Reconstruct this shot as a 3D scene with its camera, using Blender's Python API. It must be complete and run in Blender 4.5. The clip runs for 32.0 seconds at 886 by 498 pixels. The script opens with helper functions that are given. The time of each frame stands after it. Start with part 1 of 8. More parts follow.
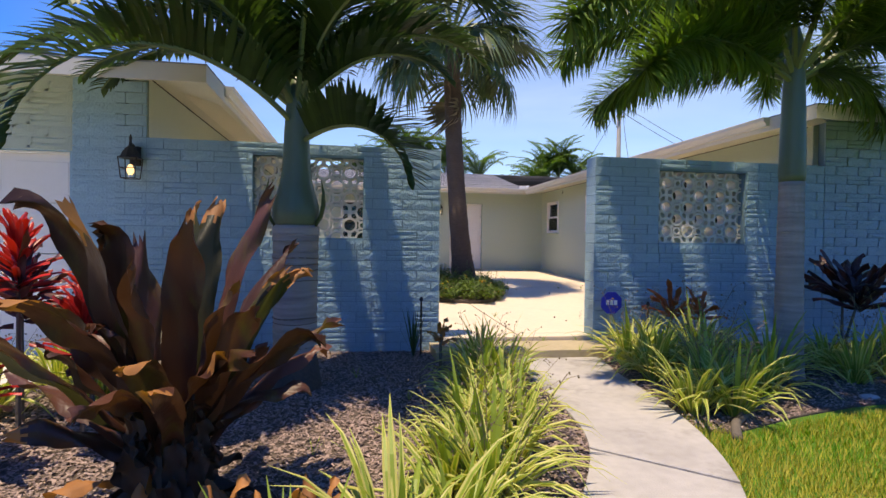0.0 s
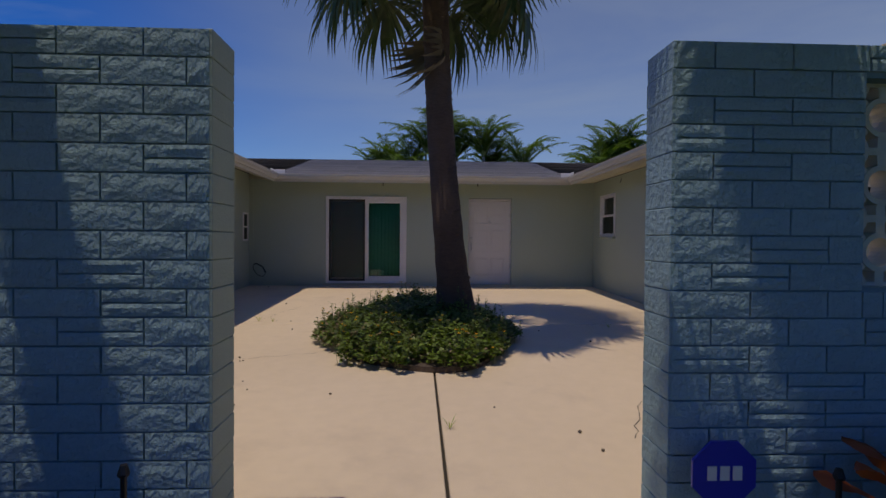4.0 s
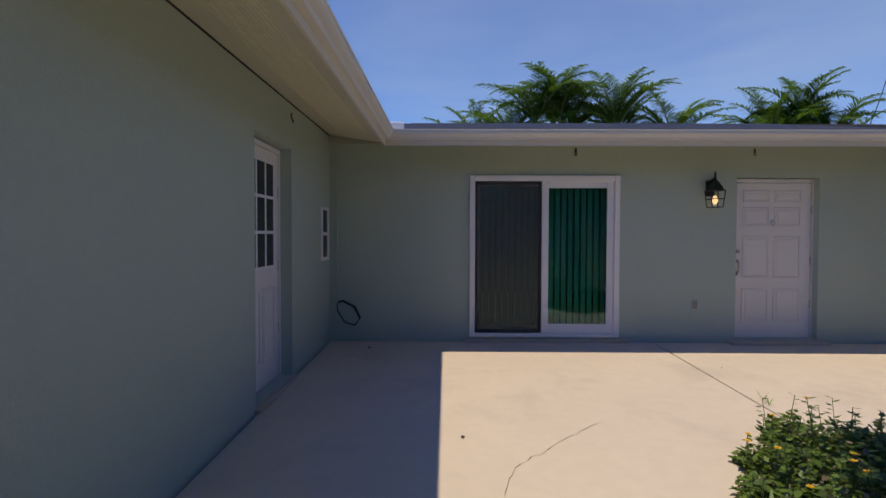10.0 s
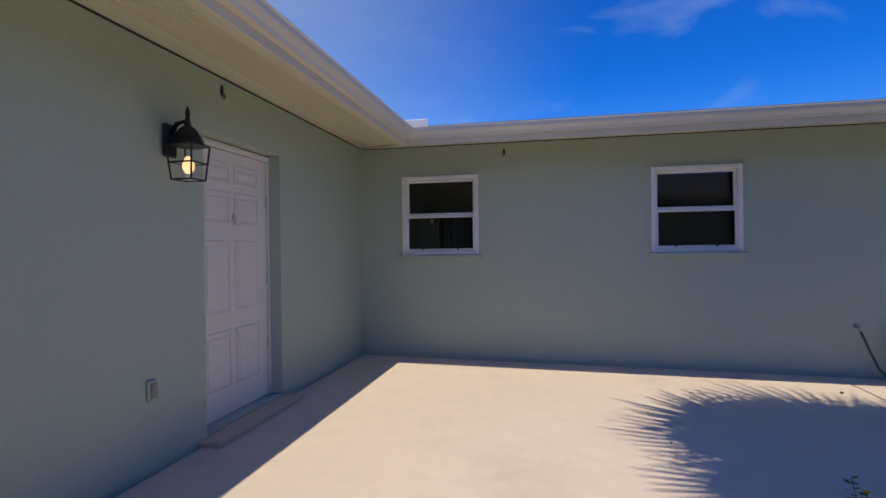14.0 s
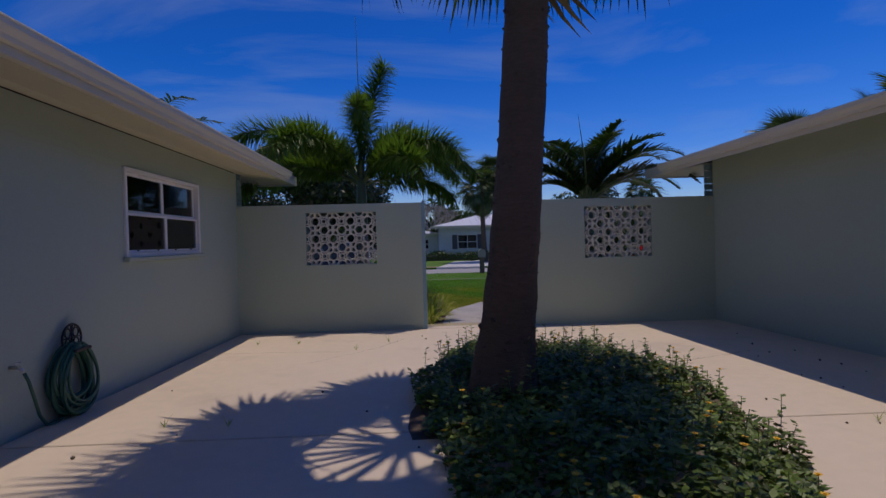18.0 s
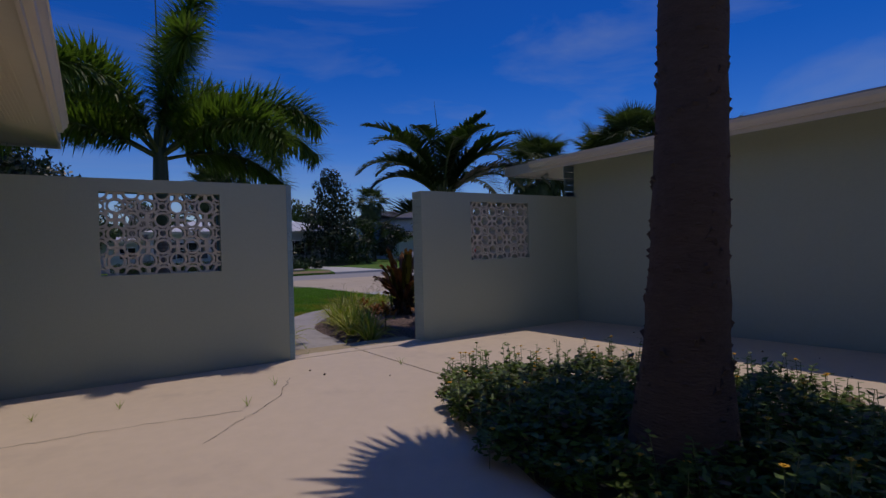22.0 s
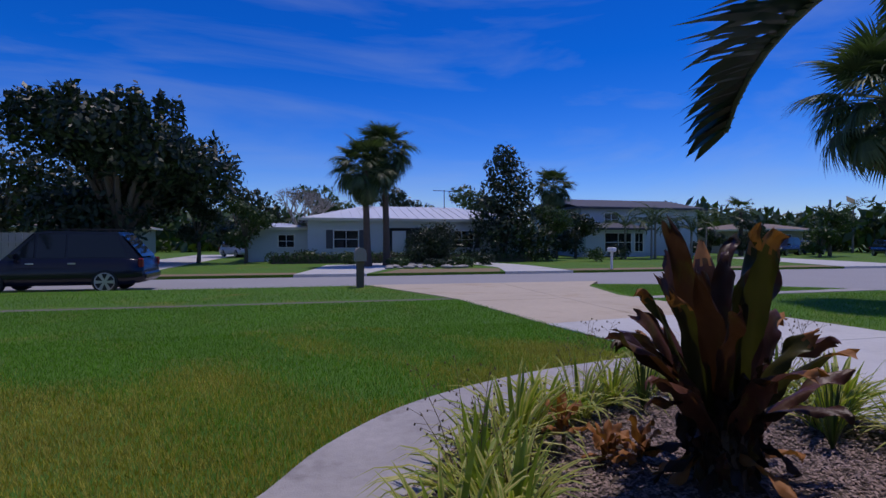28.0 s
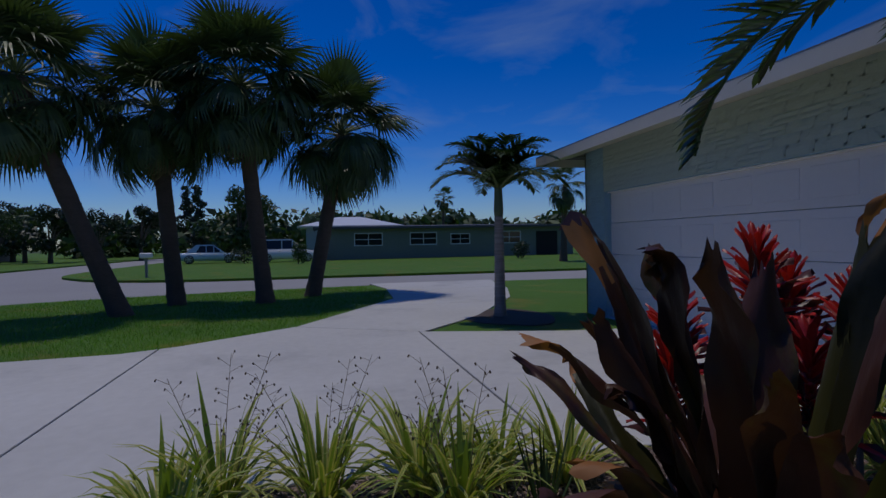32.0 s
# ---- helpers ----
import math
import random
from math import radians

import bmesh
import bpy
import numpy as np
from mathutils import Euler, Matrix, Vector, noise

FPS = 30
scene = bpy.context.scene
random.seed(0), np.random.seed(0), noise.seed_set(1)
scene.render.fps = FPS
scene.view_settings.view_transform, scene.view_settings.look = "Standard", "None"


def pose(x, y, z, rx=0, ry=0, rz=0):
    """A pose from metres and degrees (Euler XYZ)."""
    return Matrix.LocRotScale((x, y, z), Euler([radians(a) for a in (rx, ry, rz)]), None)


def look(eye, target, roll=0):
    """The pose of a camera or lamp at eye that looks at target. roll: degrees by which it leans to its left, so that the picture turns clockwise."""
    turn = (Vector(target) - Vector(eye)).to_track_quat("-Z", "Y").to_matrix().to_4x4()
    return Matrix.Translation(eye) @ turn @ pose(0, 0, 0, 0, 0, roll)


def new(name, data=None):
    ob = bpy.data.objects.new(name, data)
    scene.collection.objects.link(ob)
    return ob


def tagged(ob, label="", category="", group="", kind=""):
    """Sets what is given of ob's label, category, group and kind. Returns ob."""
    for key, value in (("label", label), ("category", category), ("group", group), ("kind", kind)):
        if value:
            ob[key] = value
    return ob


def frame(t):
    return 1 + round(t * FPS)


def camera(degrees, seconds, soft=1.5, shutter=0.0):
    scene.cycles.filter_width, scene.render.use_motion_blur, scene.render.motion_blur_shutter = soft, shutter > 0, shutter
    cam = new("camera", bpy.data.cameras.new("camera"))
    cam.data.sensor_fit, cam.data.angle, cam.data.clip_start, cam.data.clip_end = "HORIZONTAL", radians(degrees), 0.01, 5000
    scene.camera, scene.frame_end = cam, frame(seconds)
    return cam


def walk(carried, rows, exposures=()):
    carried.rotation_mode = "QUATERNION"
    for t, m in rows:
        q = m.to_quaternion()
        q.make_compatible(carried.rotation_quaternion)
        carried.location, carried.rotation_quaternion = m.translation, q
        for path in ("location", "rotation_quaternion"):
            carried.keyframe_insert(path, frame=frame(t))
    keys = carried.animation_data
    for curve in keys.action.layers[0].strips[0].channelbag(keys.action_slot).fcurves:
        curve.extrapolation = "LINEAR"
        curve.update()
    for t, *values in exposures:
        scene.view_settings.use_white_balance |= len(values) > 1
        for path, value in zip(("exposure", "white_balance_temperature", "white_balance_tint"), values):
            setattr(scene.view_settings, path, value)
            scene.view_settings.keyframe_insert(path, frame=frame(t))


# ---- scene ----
# ---------------------------------------------------------------- camera
cam = camera(78.9, 32.0)
# seconds, eye, target, lean
PATH = [
    (0, (-2.783, -6.217, 1.098), (-2.457, -4.244, 1.068), 0.8),
    (0.5, (-2.718, -6.078, 1.123), (-2.362, -4.110, 1.087), 0.7),
    (1, (-2.499, -5.673, 1.159), (-2.126, -3.708, 1.123), 0.7),
    (1.5, (-2.219, -5.226, 1.199), (-1.861, -3.259, 1.161), 0.7),
    (2, (-1.881, -4.714, 1.245), (-1.550, -2.742, 1.207), 0.7),
    (2.5, (-1.591, -4.182, 1.274), (-1.312, -2.202, 1.235), 0.7),
    (4.5, (-0.911, -1.831, 1.314), (-0.939, 0.169, 1.279), 0.4),
    (5, (-0.861, -1.280, 1.344), (-1.070, 0.708, 1.305), 0.4),
    (5.5, (-0.868, -0.674, 1.397), (-1.392, 1.255, 1.345), 0.3),
    (6, (-0.978, -0.096, 1.456), (-1.911, 1.672, 1.395), 0.0),
    (6.5, (-1.182, 0.345, 1.516), (-2.348, 1.968, 1.435), -0.1),
    (7, (-1.581, 0.801, 1.555), (-2.831, 2.361, 1.476), -0.3),
    (7.5, (-1.987, 1.261, 1.581), (-3.198, 2.851, 1.504), -0.4),
    (8, (-2.406, 1.724, 1.605), (-3.490, 3.403, 1.524), -0.3),
    (8.5, (-2.712, 2.130, 1.614), (-3.598, 3.921, 1.535), -0.1),
    (9, (-2.980, 2.561, 1.605), (-3.583, 4.466, 1.527), 0.1),
    (9.5, (-3.266, 2.979, 1.571), (-3.572, 4.954, 1.507), 0.2),
    (10, (-3.453, 3.478, 1.551), (-3.473, 5.477, 1.497), 0.2),
    (10.5, (-3.665, 4.050, 1.538), (-3.296, 6.015, 1.474), 0.2),
    (11, (-3.768, 4.662, 1.500), (-3.084, 6.542, 1.474), 0.1),
    (11.5, (-3.814, 5.331, 1.482), (-2.928, 7.124, 1.453), -0.0),
    (12, (-3.773, 5.954, 1.473), (-2.645, 7.605, 1.443), -0.1),
    (12.5, (-3.695, 6.539, 1.453), (-2.306, 7.978, 1.437), -0.3),
    (13, (-3.573, 7.070, 1.457), (-1.913, 8.186, 1.441), -0.4),
    (13.5, (-3.367, 7.542, 1.476), (-1.509, 8.281, 1.459), -0.6),
    (15.5, (-1.735, 8.986, 1.424), (0.161, 8.352, 1.438), -1.6),
    (16, (-1.308, 9.124, 1.461), (0.376, 8.047, 1.438), -1.6),
    (16.5, (-0.923, 9.177, 1.486), (0.389, 7.668, 1.453), -1.6),
    (17, (-0.567, 9.185, 1.488), (0.297, 7.382, 1.447), -1.6),
    (17.5, (-0.200, 9.100, 1.477), (0.178, 7.136, 1.437), -1.6),
    (18, (0.120, 9.020, 1.461), (0.032, 7.022, 1.432), -1.5),
    (18.5, (0.440, 8.970, 1.450), (-0.146, 7.058, 1.421), -1.6),
    (19, (0.770, 8.880, 1.444), (-0.081, 7.070, 1.414), -1.3),
    (19.5, (1.100, 8.800, 1.442), (0.122, 7.055, 1.433), -1.0),
    (20, (1.400, 8.660, 1.439), (0.422, 6.916, 1.417), -1.1),
    (20.5, (1.700, 8.270, 1.431), (0.757, 6.507, 1.409), -1.4),
    (21, (1.994, 7.775, 1.407), (1.040, 6.018, 1.381), -1.6),
    (21.5, (2.081, 7.138, 1.369), (1.033, 5.434, 1.358), -1.6),
    (22, (2.074, 6.499, 1.356), (0.978, 4.826, 1.339), -1.4),
    (22.5, (1.962, 5.844, 1.349), (0.838, 4.190, 1.338), -1.4),
    (23, (1.804, 5.125, 1.316), (0.657, 3.487, 1.314), -1.5),
    (23.5, (1.582, 4.417, 1.280), (0.351, 2.840, 1.290), -1.6),
    (24, (1.296, 3.667, 1.279), (0.016, 2.129, 1.291), -1.4),
    (24.5, (0.969, 3.043, 1.296), (-0.331, 1.523, 1.300), -1.2),
    (26.5, (-0.750, 0.500, 1.233), (-1.790, -1.208, 1.206), -0.3),
    (27, (-1.045, -0.164, 1.226), (-1.726, -2.044, 1.198), -0.2),
    (27.5, (-1.209, -0.611, 1.221), (-1.741, -2.539, 1.192), -0.1),
    (28, (-1.293, -1.182, 1.213), (-1.796, -3.117, 1.185), -0.0),
    (28.5, (-1.391, -1.685, 1.201), (-1.949, -3.605, 1.178), -0.1),
    (29, (-1.531, -2.079, 1.193), (-2.451, -3.855, 1.174), -0.2),
    (29.5, (-1.652, -2.606, 1.193), (-2.952, -4.126, 1.176), -0.4),
    (30, (-1.694, -3.088, 1.197), (-3.310, -4.266, 1.177), -0.5),
    (30.5, (-1.791, -3.638, 1.192), (-3.612, -4.465, 1.183), -0.4),
    (31, (-1.948, -4.093, 1.188), (-3.900, -4.530, 1.173), -0.6),
    (31.5, (-2.170, -4.490, 1.187), (-4.169, -4.568, 1.167), -0.9),
    (32, (-2.392, -4.826, 1.179), (-4.344, -4.393, 1.151), -1.1),
]
EXPOSURES = [(0, 0.60, 9200, 11), (2, -0.19, 9400, 11), (5, -1.05, 7900, 13), (6, -0.5, 7800, 11), (7, -0.35, 7700, 10), (9, -0.5, 7500, 8), (10, -0.3, 7700, 9), (11, 0.15, 7400, 7), (13, 0.08, 7200, 8),
             (16, -0.70, 7350, 15), (17, -0.73, 7550, 16), (18, -1.0, 7150, 19), (19, -1.55, 7100, 20), (21.5, -1.48, 7150, 20), (23, -1.06, 7100, 20), (24, -1.12, 7000, 21), (26.5, -1.25, 6750, 27), (28, -0.88, 6450, 22),
             (30, -1.57, 6250, 22), (31, -2.13, 6200, 20), (32, -1.62, 6500, 11)]
walk(cam, [(t, look(eye, target, lean)) for t, eye, target, lean in PATH], EXPOSURES)

# ---------------------------------------------------------------- light
SUN_WAY = Vector((0.215, 0.135, -1.0)).normalized()
world = bpy.data.worlds.new("sky")
scene.world = world
world.use_nodes = True
wn, wl = world.node_tree.nodes, world.node_tree.links
sky = wn.new("ShaderNodeTexSky")
sky.sky_type, sky.sun_disc = "NISHITA", False
sky.sun_elevation = math.asin(-SUN_WAY.z)
sky.sun_rotation = math.atan2(-SUN_WAY.x, -SUN_WAY.y) % (2 * math.pi)
sky.air_density, sky.dust_density, sky.ozone_density = 1.0, 0.3, 4.0
hs = wn.new("ShaderNodeHueSaturation")
hs.inputs["Saturation"].default_value, hs.inputs["Value"].default_value = 1.25, 0.66
deep = wn.new("ShaderNodeGamma")
deep.inputs["Gamma"].default_value = 1.5
wl.new(sky.outputs[0], deep.inputs[0]), wl.new(deep.outputs[0], hs.inputs["Color"])
# thin high cloud
tc = wn.new("ShaderNodeTexCoord")
mp = wn.new("ShaderNodeMapping")
mp.inputs["Scale"].default_value = (1.0, 2.6, 6.0)
mp.inputs["Rotation"].default_value = (0.2, 0.1, 0.9)
cl = wn.new("ShaderNodeTexNoise")
cl.inputs["Scale"].default_value, cl.inputs["Detail"].default_value, cl.inputs["Roughness"].default_value = 1.3, 7, 0.55
cl.inputs["Distortion"].default_value = 0.6
cr = wn.new("ShaderNodeMapRange")
cr.inputs["From Min"].default_value, cr.inputs["From Max"].default_value = 0.5, 0.78
cr.inputs["To Max"].default_value = 0.30
mx = wn.new("ShaderNodeMix")
mx.data_type = "RGBA"
mx.inputs["B"].default_value = (6.0, 7.8, 9.6, 1)
wl.new(tc.outputs["Generated"], mp.inputs[0]), wl.new(mp.outputs[0], cl.inputs["Vector"])
wl.new(cl.outputs[0], cr.inputs[0])
# a milky veil that thickens towards the north-east
dot = wn.new("ShaderNodeVectorMath")
dot.operation = "DOT_PRODUCT"
dot.inputs[1].default_value = (0.46, 0.86, 0.20)
veil = wn.new("ShaderNodeMapRange")
veil.interpolation_type = "SMOOTHSTEP"
veil.inputs["From Min"].default_value, veil.inputs["From Max"].default_value = 0.42, 1.0
veil.inputs["To Max"].default_value = 0.43
both = wn.new("ShaderNodeMath")
both.operation = "MAXIMUM"
soft = wn.new("ShaderNodeMath")
soft.operation = "MULTIPLY_ADD"
soft.inputs[1].default_value, soft.inputs[2].default_value = 1.0, 0.42
full = wn.new("ShaderNodeMath")
full.operation = "MULTIPLY"
wl.new(tc.outputs["Generated"], dot.inputs[0]), wl.new(dot.outputs["Value"], veil.inputs[0])
wl.new(cl.outputs[0], soft.inputs[0]), wl.new(soft.outputs[0], full.inputs[0]), wl.new(veil.outputs[0], full.inputs[1])
wl.new(full.outputs[0], both.inputs[0]), wl.new(cr.outputs[0], both.inputs[1]), wl.new(both.outputs[0], mx.inputs["Factor"])
tint = wn.new("ShaderNodeMix")
tint.data_type, tint.blend_type = "RGBA", "MULTIPLY"
tint.inputs["Factor"].default_value, tint.inputs["B"].default_value = 1.0, (0.80, 0.90, 1.34, 1)
wl.new(hs.outputs[0], tint.inputs["A"]), wl.new(tint.outputs["Result"], mx.inputs["A"]), wl.new(mx.outputs["Result"], wn["Background"].inputs["Color"])
wn["Background"].inputs["Strength"].default_value = 0.10
sun_data = bpy.data.lights.new("sun", "SUN")
sun_data.energy, sun_data.angle, sun_data.color = 3.6, radians(0.55), (1.0, 0.95, 0.88)
sun = new("sun", sun_data)
sun.rotation_mode = "QUATERNION"
sun.rotation_quaternion = SUN_WAY.to_track_quat("-Z", "Y")


# ---------------------------------------------------------------- materials
def mat(name, color, rough=0.7, var=0.15, scale=12.0, big=0.8, bigvar=0.12, bump=0.15, bumpscale=60.0, metal=0.0,
        dark=None, rnd=0.0, spec=0.5, trans=0.0, island=0.0, stretch=None, stain=None):
    """A rough natural surface: grain, large stains, relief; rnd varies it from object to object, island from piece to piece."""
    m = bpy.data.materials.new(name)
    m.use_nodes = True
    n, l = m.node_tree.nodes, m.node_tree.links
    b = n["Principled BSDF"]
    b.inputs["Roughness"].default_value, b.inputs["Metallic"].default_value = rough, metal
    b.inputs["Specular IOR Level"].default_value = spec
    c = n.new("ShaderNodeTexCoord")
    src = c.outputs["Object"]
    if stretch:
        s = n.new("ShaderNodeMapping")
        s.inputs["Scale"].default_value = stretch
        l.new(src, s.inputs[0])
        src = s.outputs[0]
    fine = n.new("ShaderNodeTexNoise")
    fine.inputs["Scale"].default_value, fine.inputs["Detail"].default_value = scale, 5
    l.new(src, fine.inputs["Vector"])
    large = n.new("ShaderNodeTexNoise")
    large.inputs["Scale"].default_value, large.inputs["Detail"].default_value = big, 4
    l.new(src, large.inputs["Vector"])
    value = n.new("ShaderNodeMath")
    value.operation = "MULTIPLY_ADD"
    l.new(fine.outputs[0], value.inputs[0])
    value.inputs[1].default_value, value.inputs[2].default_value = 2 * var, 1 - var
    value2 = n.new("ShaderNodeMath")
    value2.operation = "MULTIPLY_ADD"
    l.new(large.outputs[0], value2.inputs[0])
    value2.inputs[1].default_value, value2.inputs[2].default_value = 2 * bigvar, 1 - bigvar
    prod = n.new("ShaderNodeMath")
    prod.operation = "MULTIPLY"
    l.new(value.outputs[0], prod.inputs[0]), l.new(value2.outputs[0], prod.inputs[1])
    out = prod.outputs[0]
    for amount, node, sock in ((rnd, "ShaderNodeObjectInfo", "Random"), (island, "ShaderNodeNewGeometry", "Random Per Island")):
        if amount:
            o = n.new(node)
            k = n.new("ShaderNodeMath")
            k.operation = "MULTIPLY_ADD"
            l.new(o.outputs[sock], k.inputs[0])
            k.inputs[1].default_value, k.inputs[2].default_value = 2 * amount, 1 - amount
            p = n.new("ShaderNodeMath")
            p.operation = "MULTIPLY"
            l.new(out, p.inputs[0]), l.new(k.outputs[0], p.inputs[1])
            out = p.outputs[0]
    rgb = n.new("ShaderNodeMix")
    rgb.data_type = "RGBA"
    rgb.inputs["A"].default_value = (*color, 1)
    rgb.inputs["B"].default_value = (*(dark or stain or color), 1)
    rgb.inputs["Factor"].default_value = 0
    if dark or stain:
        f = n.new("ShaderNodeMapRange")
        if stain:
            sn = n.new("ShaderNodeTexNoise")
            sn.inputs["Scale"].default_value, sn.inputs["Detail"].default_value, sn.inputs["Roughness"].default_value = big * 1.7, 6, 0.65
            l.new(src, sn.inputs["Vector"])
            l.new(sn.outputs[0], f.inputs[0])
            f.inputs[1].default_value, f.inputs[2].default_value, f.inputs[4].default_value = 0.54, 0.72, 0.7
        else:
            l.new(fine.outputs[0], f.inputs[0])
            f.inputs[1].default_value, f.inputs[2].default_value = 0.4, 0.62
        l.new(f.outputs[0], rgb.inputs["Factor"])
    vec = n.new("ShaderNodeVectorMath")
    vec.operation = "SCALE"
    l.new(rgb.outputs["Result"], vec.inputs[0]), l.new(out, vec.inputs["Scale"])
    l.new(vec.outputs[0], b.inputs["Base Color"])
    if bump:
        relief = n.new("ShaderNodeTexNoise")
        relief.inputs["Scale"].default_value, relief.inputs["Detail"].default_value = bumpscale, 4
        l.new(src, relief.inputs["Vector"])
        bp = n.new("ShaderNodeBump")
        bp.inputs["Strength"].default_value, bp.inputs["Distance"].default_value = bump, 0.02
        l.new(relief.outputs[0], bp.inputs["Height"]), l.new(bp.outputs[0], b.inputs["Normal"])
    if trans:
        t = n.new("ShaderNodeBsdfTranslucent")
        tv = n.new("ShaderNodeVectorMath")
        tv.operation = "MULTIPLY"
        tv.inputs[1].default_value = (1.1, 1.25, 0.5)
        l.new(vec.outputs[0], tv.inputs[0]), l.new(tv.outputs[0], t.inputs["Color"])
        a = n.new("ShaderNodeMixShader")
        a.inputs[0].default_value = trans
        l.new(b.outputs[0], a.inputs[1]), l.new(t.outputs[0], a.inputs[2])
        l.new(a.outputs[0], n["Material Output"].inputs["Surface"])
    return m


def glass_mat(name, tint, rough=0.02, ior=1.6):
    """Dark window glass: clear mirror gloss over a tinted pane."""
    m = bpy.data.materials.new(name)
    m.use_nodes = True
    n, l = m.node_tree.nodes, m.node_tree.links
    g = n.new("ShaderNodeBsdfGlossy")
    g.inputs["Roughness"].default_value = rough
    t = n.new("ShaderNodeBsdfTransparent")
    t.inputs["Color"].default_value = (*tint, 1)
    f = n.new("ShaderNodeFresnel")
    f.inputs["IOR"].default_value = ior
    a = n.new("ShaderNodeMixShader")
    l.new(f.outputs[0], a.inputs[0]), l.new(t.outputs[0], a.inputs[1]), l.new(g.outputs[0], a.inputs[2])
    l.new(a.outputs[0], n["Material Output"].inputs["Surface"])
    return m


def glow_mat(name, color, strength):
    m = bpy.data.materials.new(name)
    m.use_nodes = True
    b = m.node_tree.nodes["Principled BSDF"]
    b.inputs["Base Color"].default_value = (*color, 1)
    b.inputs["Emission Color"].default_value, b.inputs["Emission Strength"].default_value = (*color, 1), strength
    return m


M_SAGE = mat("sage_stucco", (0.41, 0.485, 0.405), 0.9, 0.05, 30, 0.5, 0.06, 0.25, 90)
M_BLUE = mat("blue_painted_stone", (0.255, 0.41, 0.475), 0.75, 0.10, 22, 1.5, 0.08, 0.6, 38, rnd=0.06)
M_BLUEB = mat("blue_painted_mortar", (0.17, 0.29, 0.35), 0.85, 0.10, 22, 1.5, 0.08, 0.3, 50)
M_CREAM = mat("cream_painted_concrete", (0.62, 0.60, 0.52), 0.8, 0.08, 25, 2, 0.08, 0.2, 60)
M_TRIM = mat("cream_painted_trim", (0.66, 0.62, 0.51), 0.55, 0.03, 10, 1, 0.05, 0.05, 40)
M_GUT = mat("cream_gutter_metal", (0.70, 0.66, 0.56), 0.35, 0.03, 10, 1, 0.05, 0.03, 40)
M_SOFFIT = mat("soffit_paint", (0.64, 0.61, 0.46), 0.8, 0.04, 14, 1, 0.06, 0.1, 50)
M_WHITE = mat("white_vinyl", (0.80, 0.79, 0.77), 0.4, 0.02, 10, 1, 0.03, 0.0)
M_DOOR = mat("white_painted_door", (0.76, 0.73, 0.68), 0.45, 0.03, 12, 1, 0.04, 0.04, 60)
M_SLAB = mat("painted_concrete_floor", (0.68, 0.565, 0.43), 0.7, 0.07, 9, 0.45, 0.10, 0.15, 120, stain=(0.52, 0.43, 0.34))
M_WALK = mat("grey_concrete_walk", (0.40, 0.375, 0.35), 0.85, 0.18, 14, 1.3, 0.34, 0.3, 90, stain=(0.15, 0.135, 0.115))
M_DRIVE = mat("pale_concrete_drive", (0.55, 0.54, 0.51), 0.85, 0.10, 10, 0.35, 0.16, 0.25, 90, stain=(0.38, 0.375, 0.36))
M_APRON = mat("tan_concrete_apron", (0.54, 0.455, 0.33), 0.85, 0.09, 10, 0.5, 0.12, 0.25, 90, stain=(0.40, 0.30, 0.18))
M_STRIP = mat("mossy_concrete", (0.42, 0.345, 0.22), 0.85, 0.15, 14, 1.5, 0.16, 0.3, 90, stain=(0.30, 0.26, 0.14))
M_ROAD = mat("sun_bleached_asphalt", (0.34, 0.33, 0.32), 0.9, 0.12, 40, 0.25, 0.10, 0.3, 160)
# overgrown concrete, with the shadow lying on the strip mixed into its dark colour
M_GROWN_SHADED = mat("overgrown_shaded_concrete", (0.15, 0.14, 0.10), 0.95, 0.3, 20, 1.2, 0.25, 0.3, 60)
M_JOINT = mat("joint_dirt", (0.035, 0.03, 0.024), 0.95, 0.3, 30, 2, 0.2, 0.3, 60)
M_LAWN = mat("lawn_turf", (0.07, 0.17, 0.005), 0.9, 0.30, 45, 0.5, 0.25, 0.6, 160, stain=(0.22, 0.18, 0.02))
M_GROUND = mat("far_grass", (0.08, 0.12, 0.025), 0.9, 0.3, 6, 0.1, 0.3, 0.3, 20, stain=(0.2, 0.17, 0.08))
M_MULCH = mat("mulch_soil", (0.10, 0.075, 0.06), 0.95, 0.4, 40, 2, 0.2, 0.8, 90)
M_SHINGLE = mat("grey_asphalt_shingle", (0.28, 0.275, 0.28), 0.9, 0.2, 40, 0.8, 0.15, 0.4, 120, island=0.15)
M_BLACK = mat("black_painted_metal", (0.015, 0.015, 0.016), 0.45, 0.2, 30, 2, 0.1, 0.05, 60)
# near-black that puts the shade of unlit rooms and recesses into the colour
M_UNLIT = mat("unlit_interior_black", (0.02, 0.02, 0.02), 0.9, 0.1, 5, 1, 0.1, 0.0)
M_GLASS = glass_mat("window_glass", (0.55, 0.6, 0.58))
M_GREENGLASS = glass_mat("green_tinted_glass", (0.42, 0.82, 0.73))
# dark screen door frame, and the black sheets that paint unlit rooms behind windows
M_SCREEN_UNLIT = mat("screen_and_unlit_room", (0.03, 0.03, 0.03), 0.8, 0.1, 30, 1, 0.1, 0.0)
M_BLIND = mat("vertical_blind", (0.78, 0.78, 0.74), 0.7, 0.04, 8, 1, 0.05, 0.0)
M_STEEL = mat("brushed_steel", (0.55, 0.55, 0.53), 0.3, 0.05, 20, 1, 0.05, 0.0, metal=1.0)
M_GALV = mat("weathered_wood_grey", (0.30, 0.28, 0.25), 0.85, 0.15, 8, 1, 0.1, 0.2, 30, stretch=(4, 4, 0.6))
M_BULB = glow_mat("lamp_bulb", (1.0, 0.68, 0.34), 1.3)
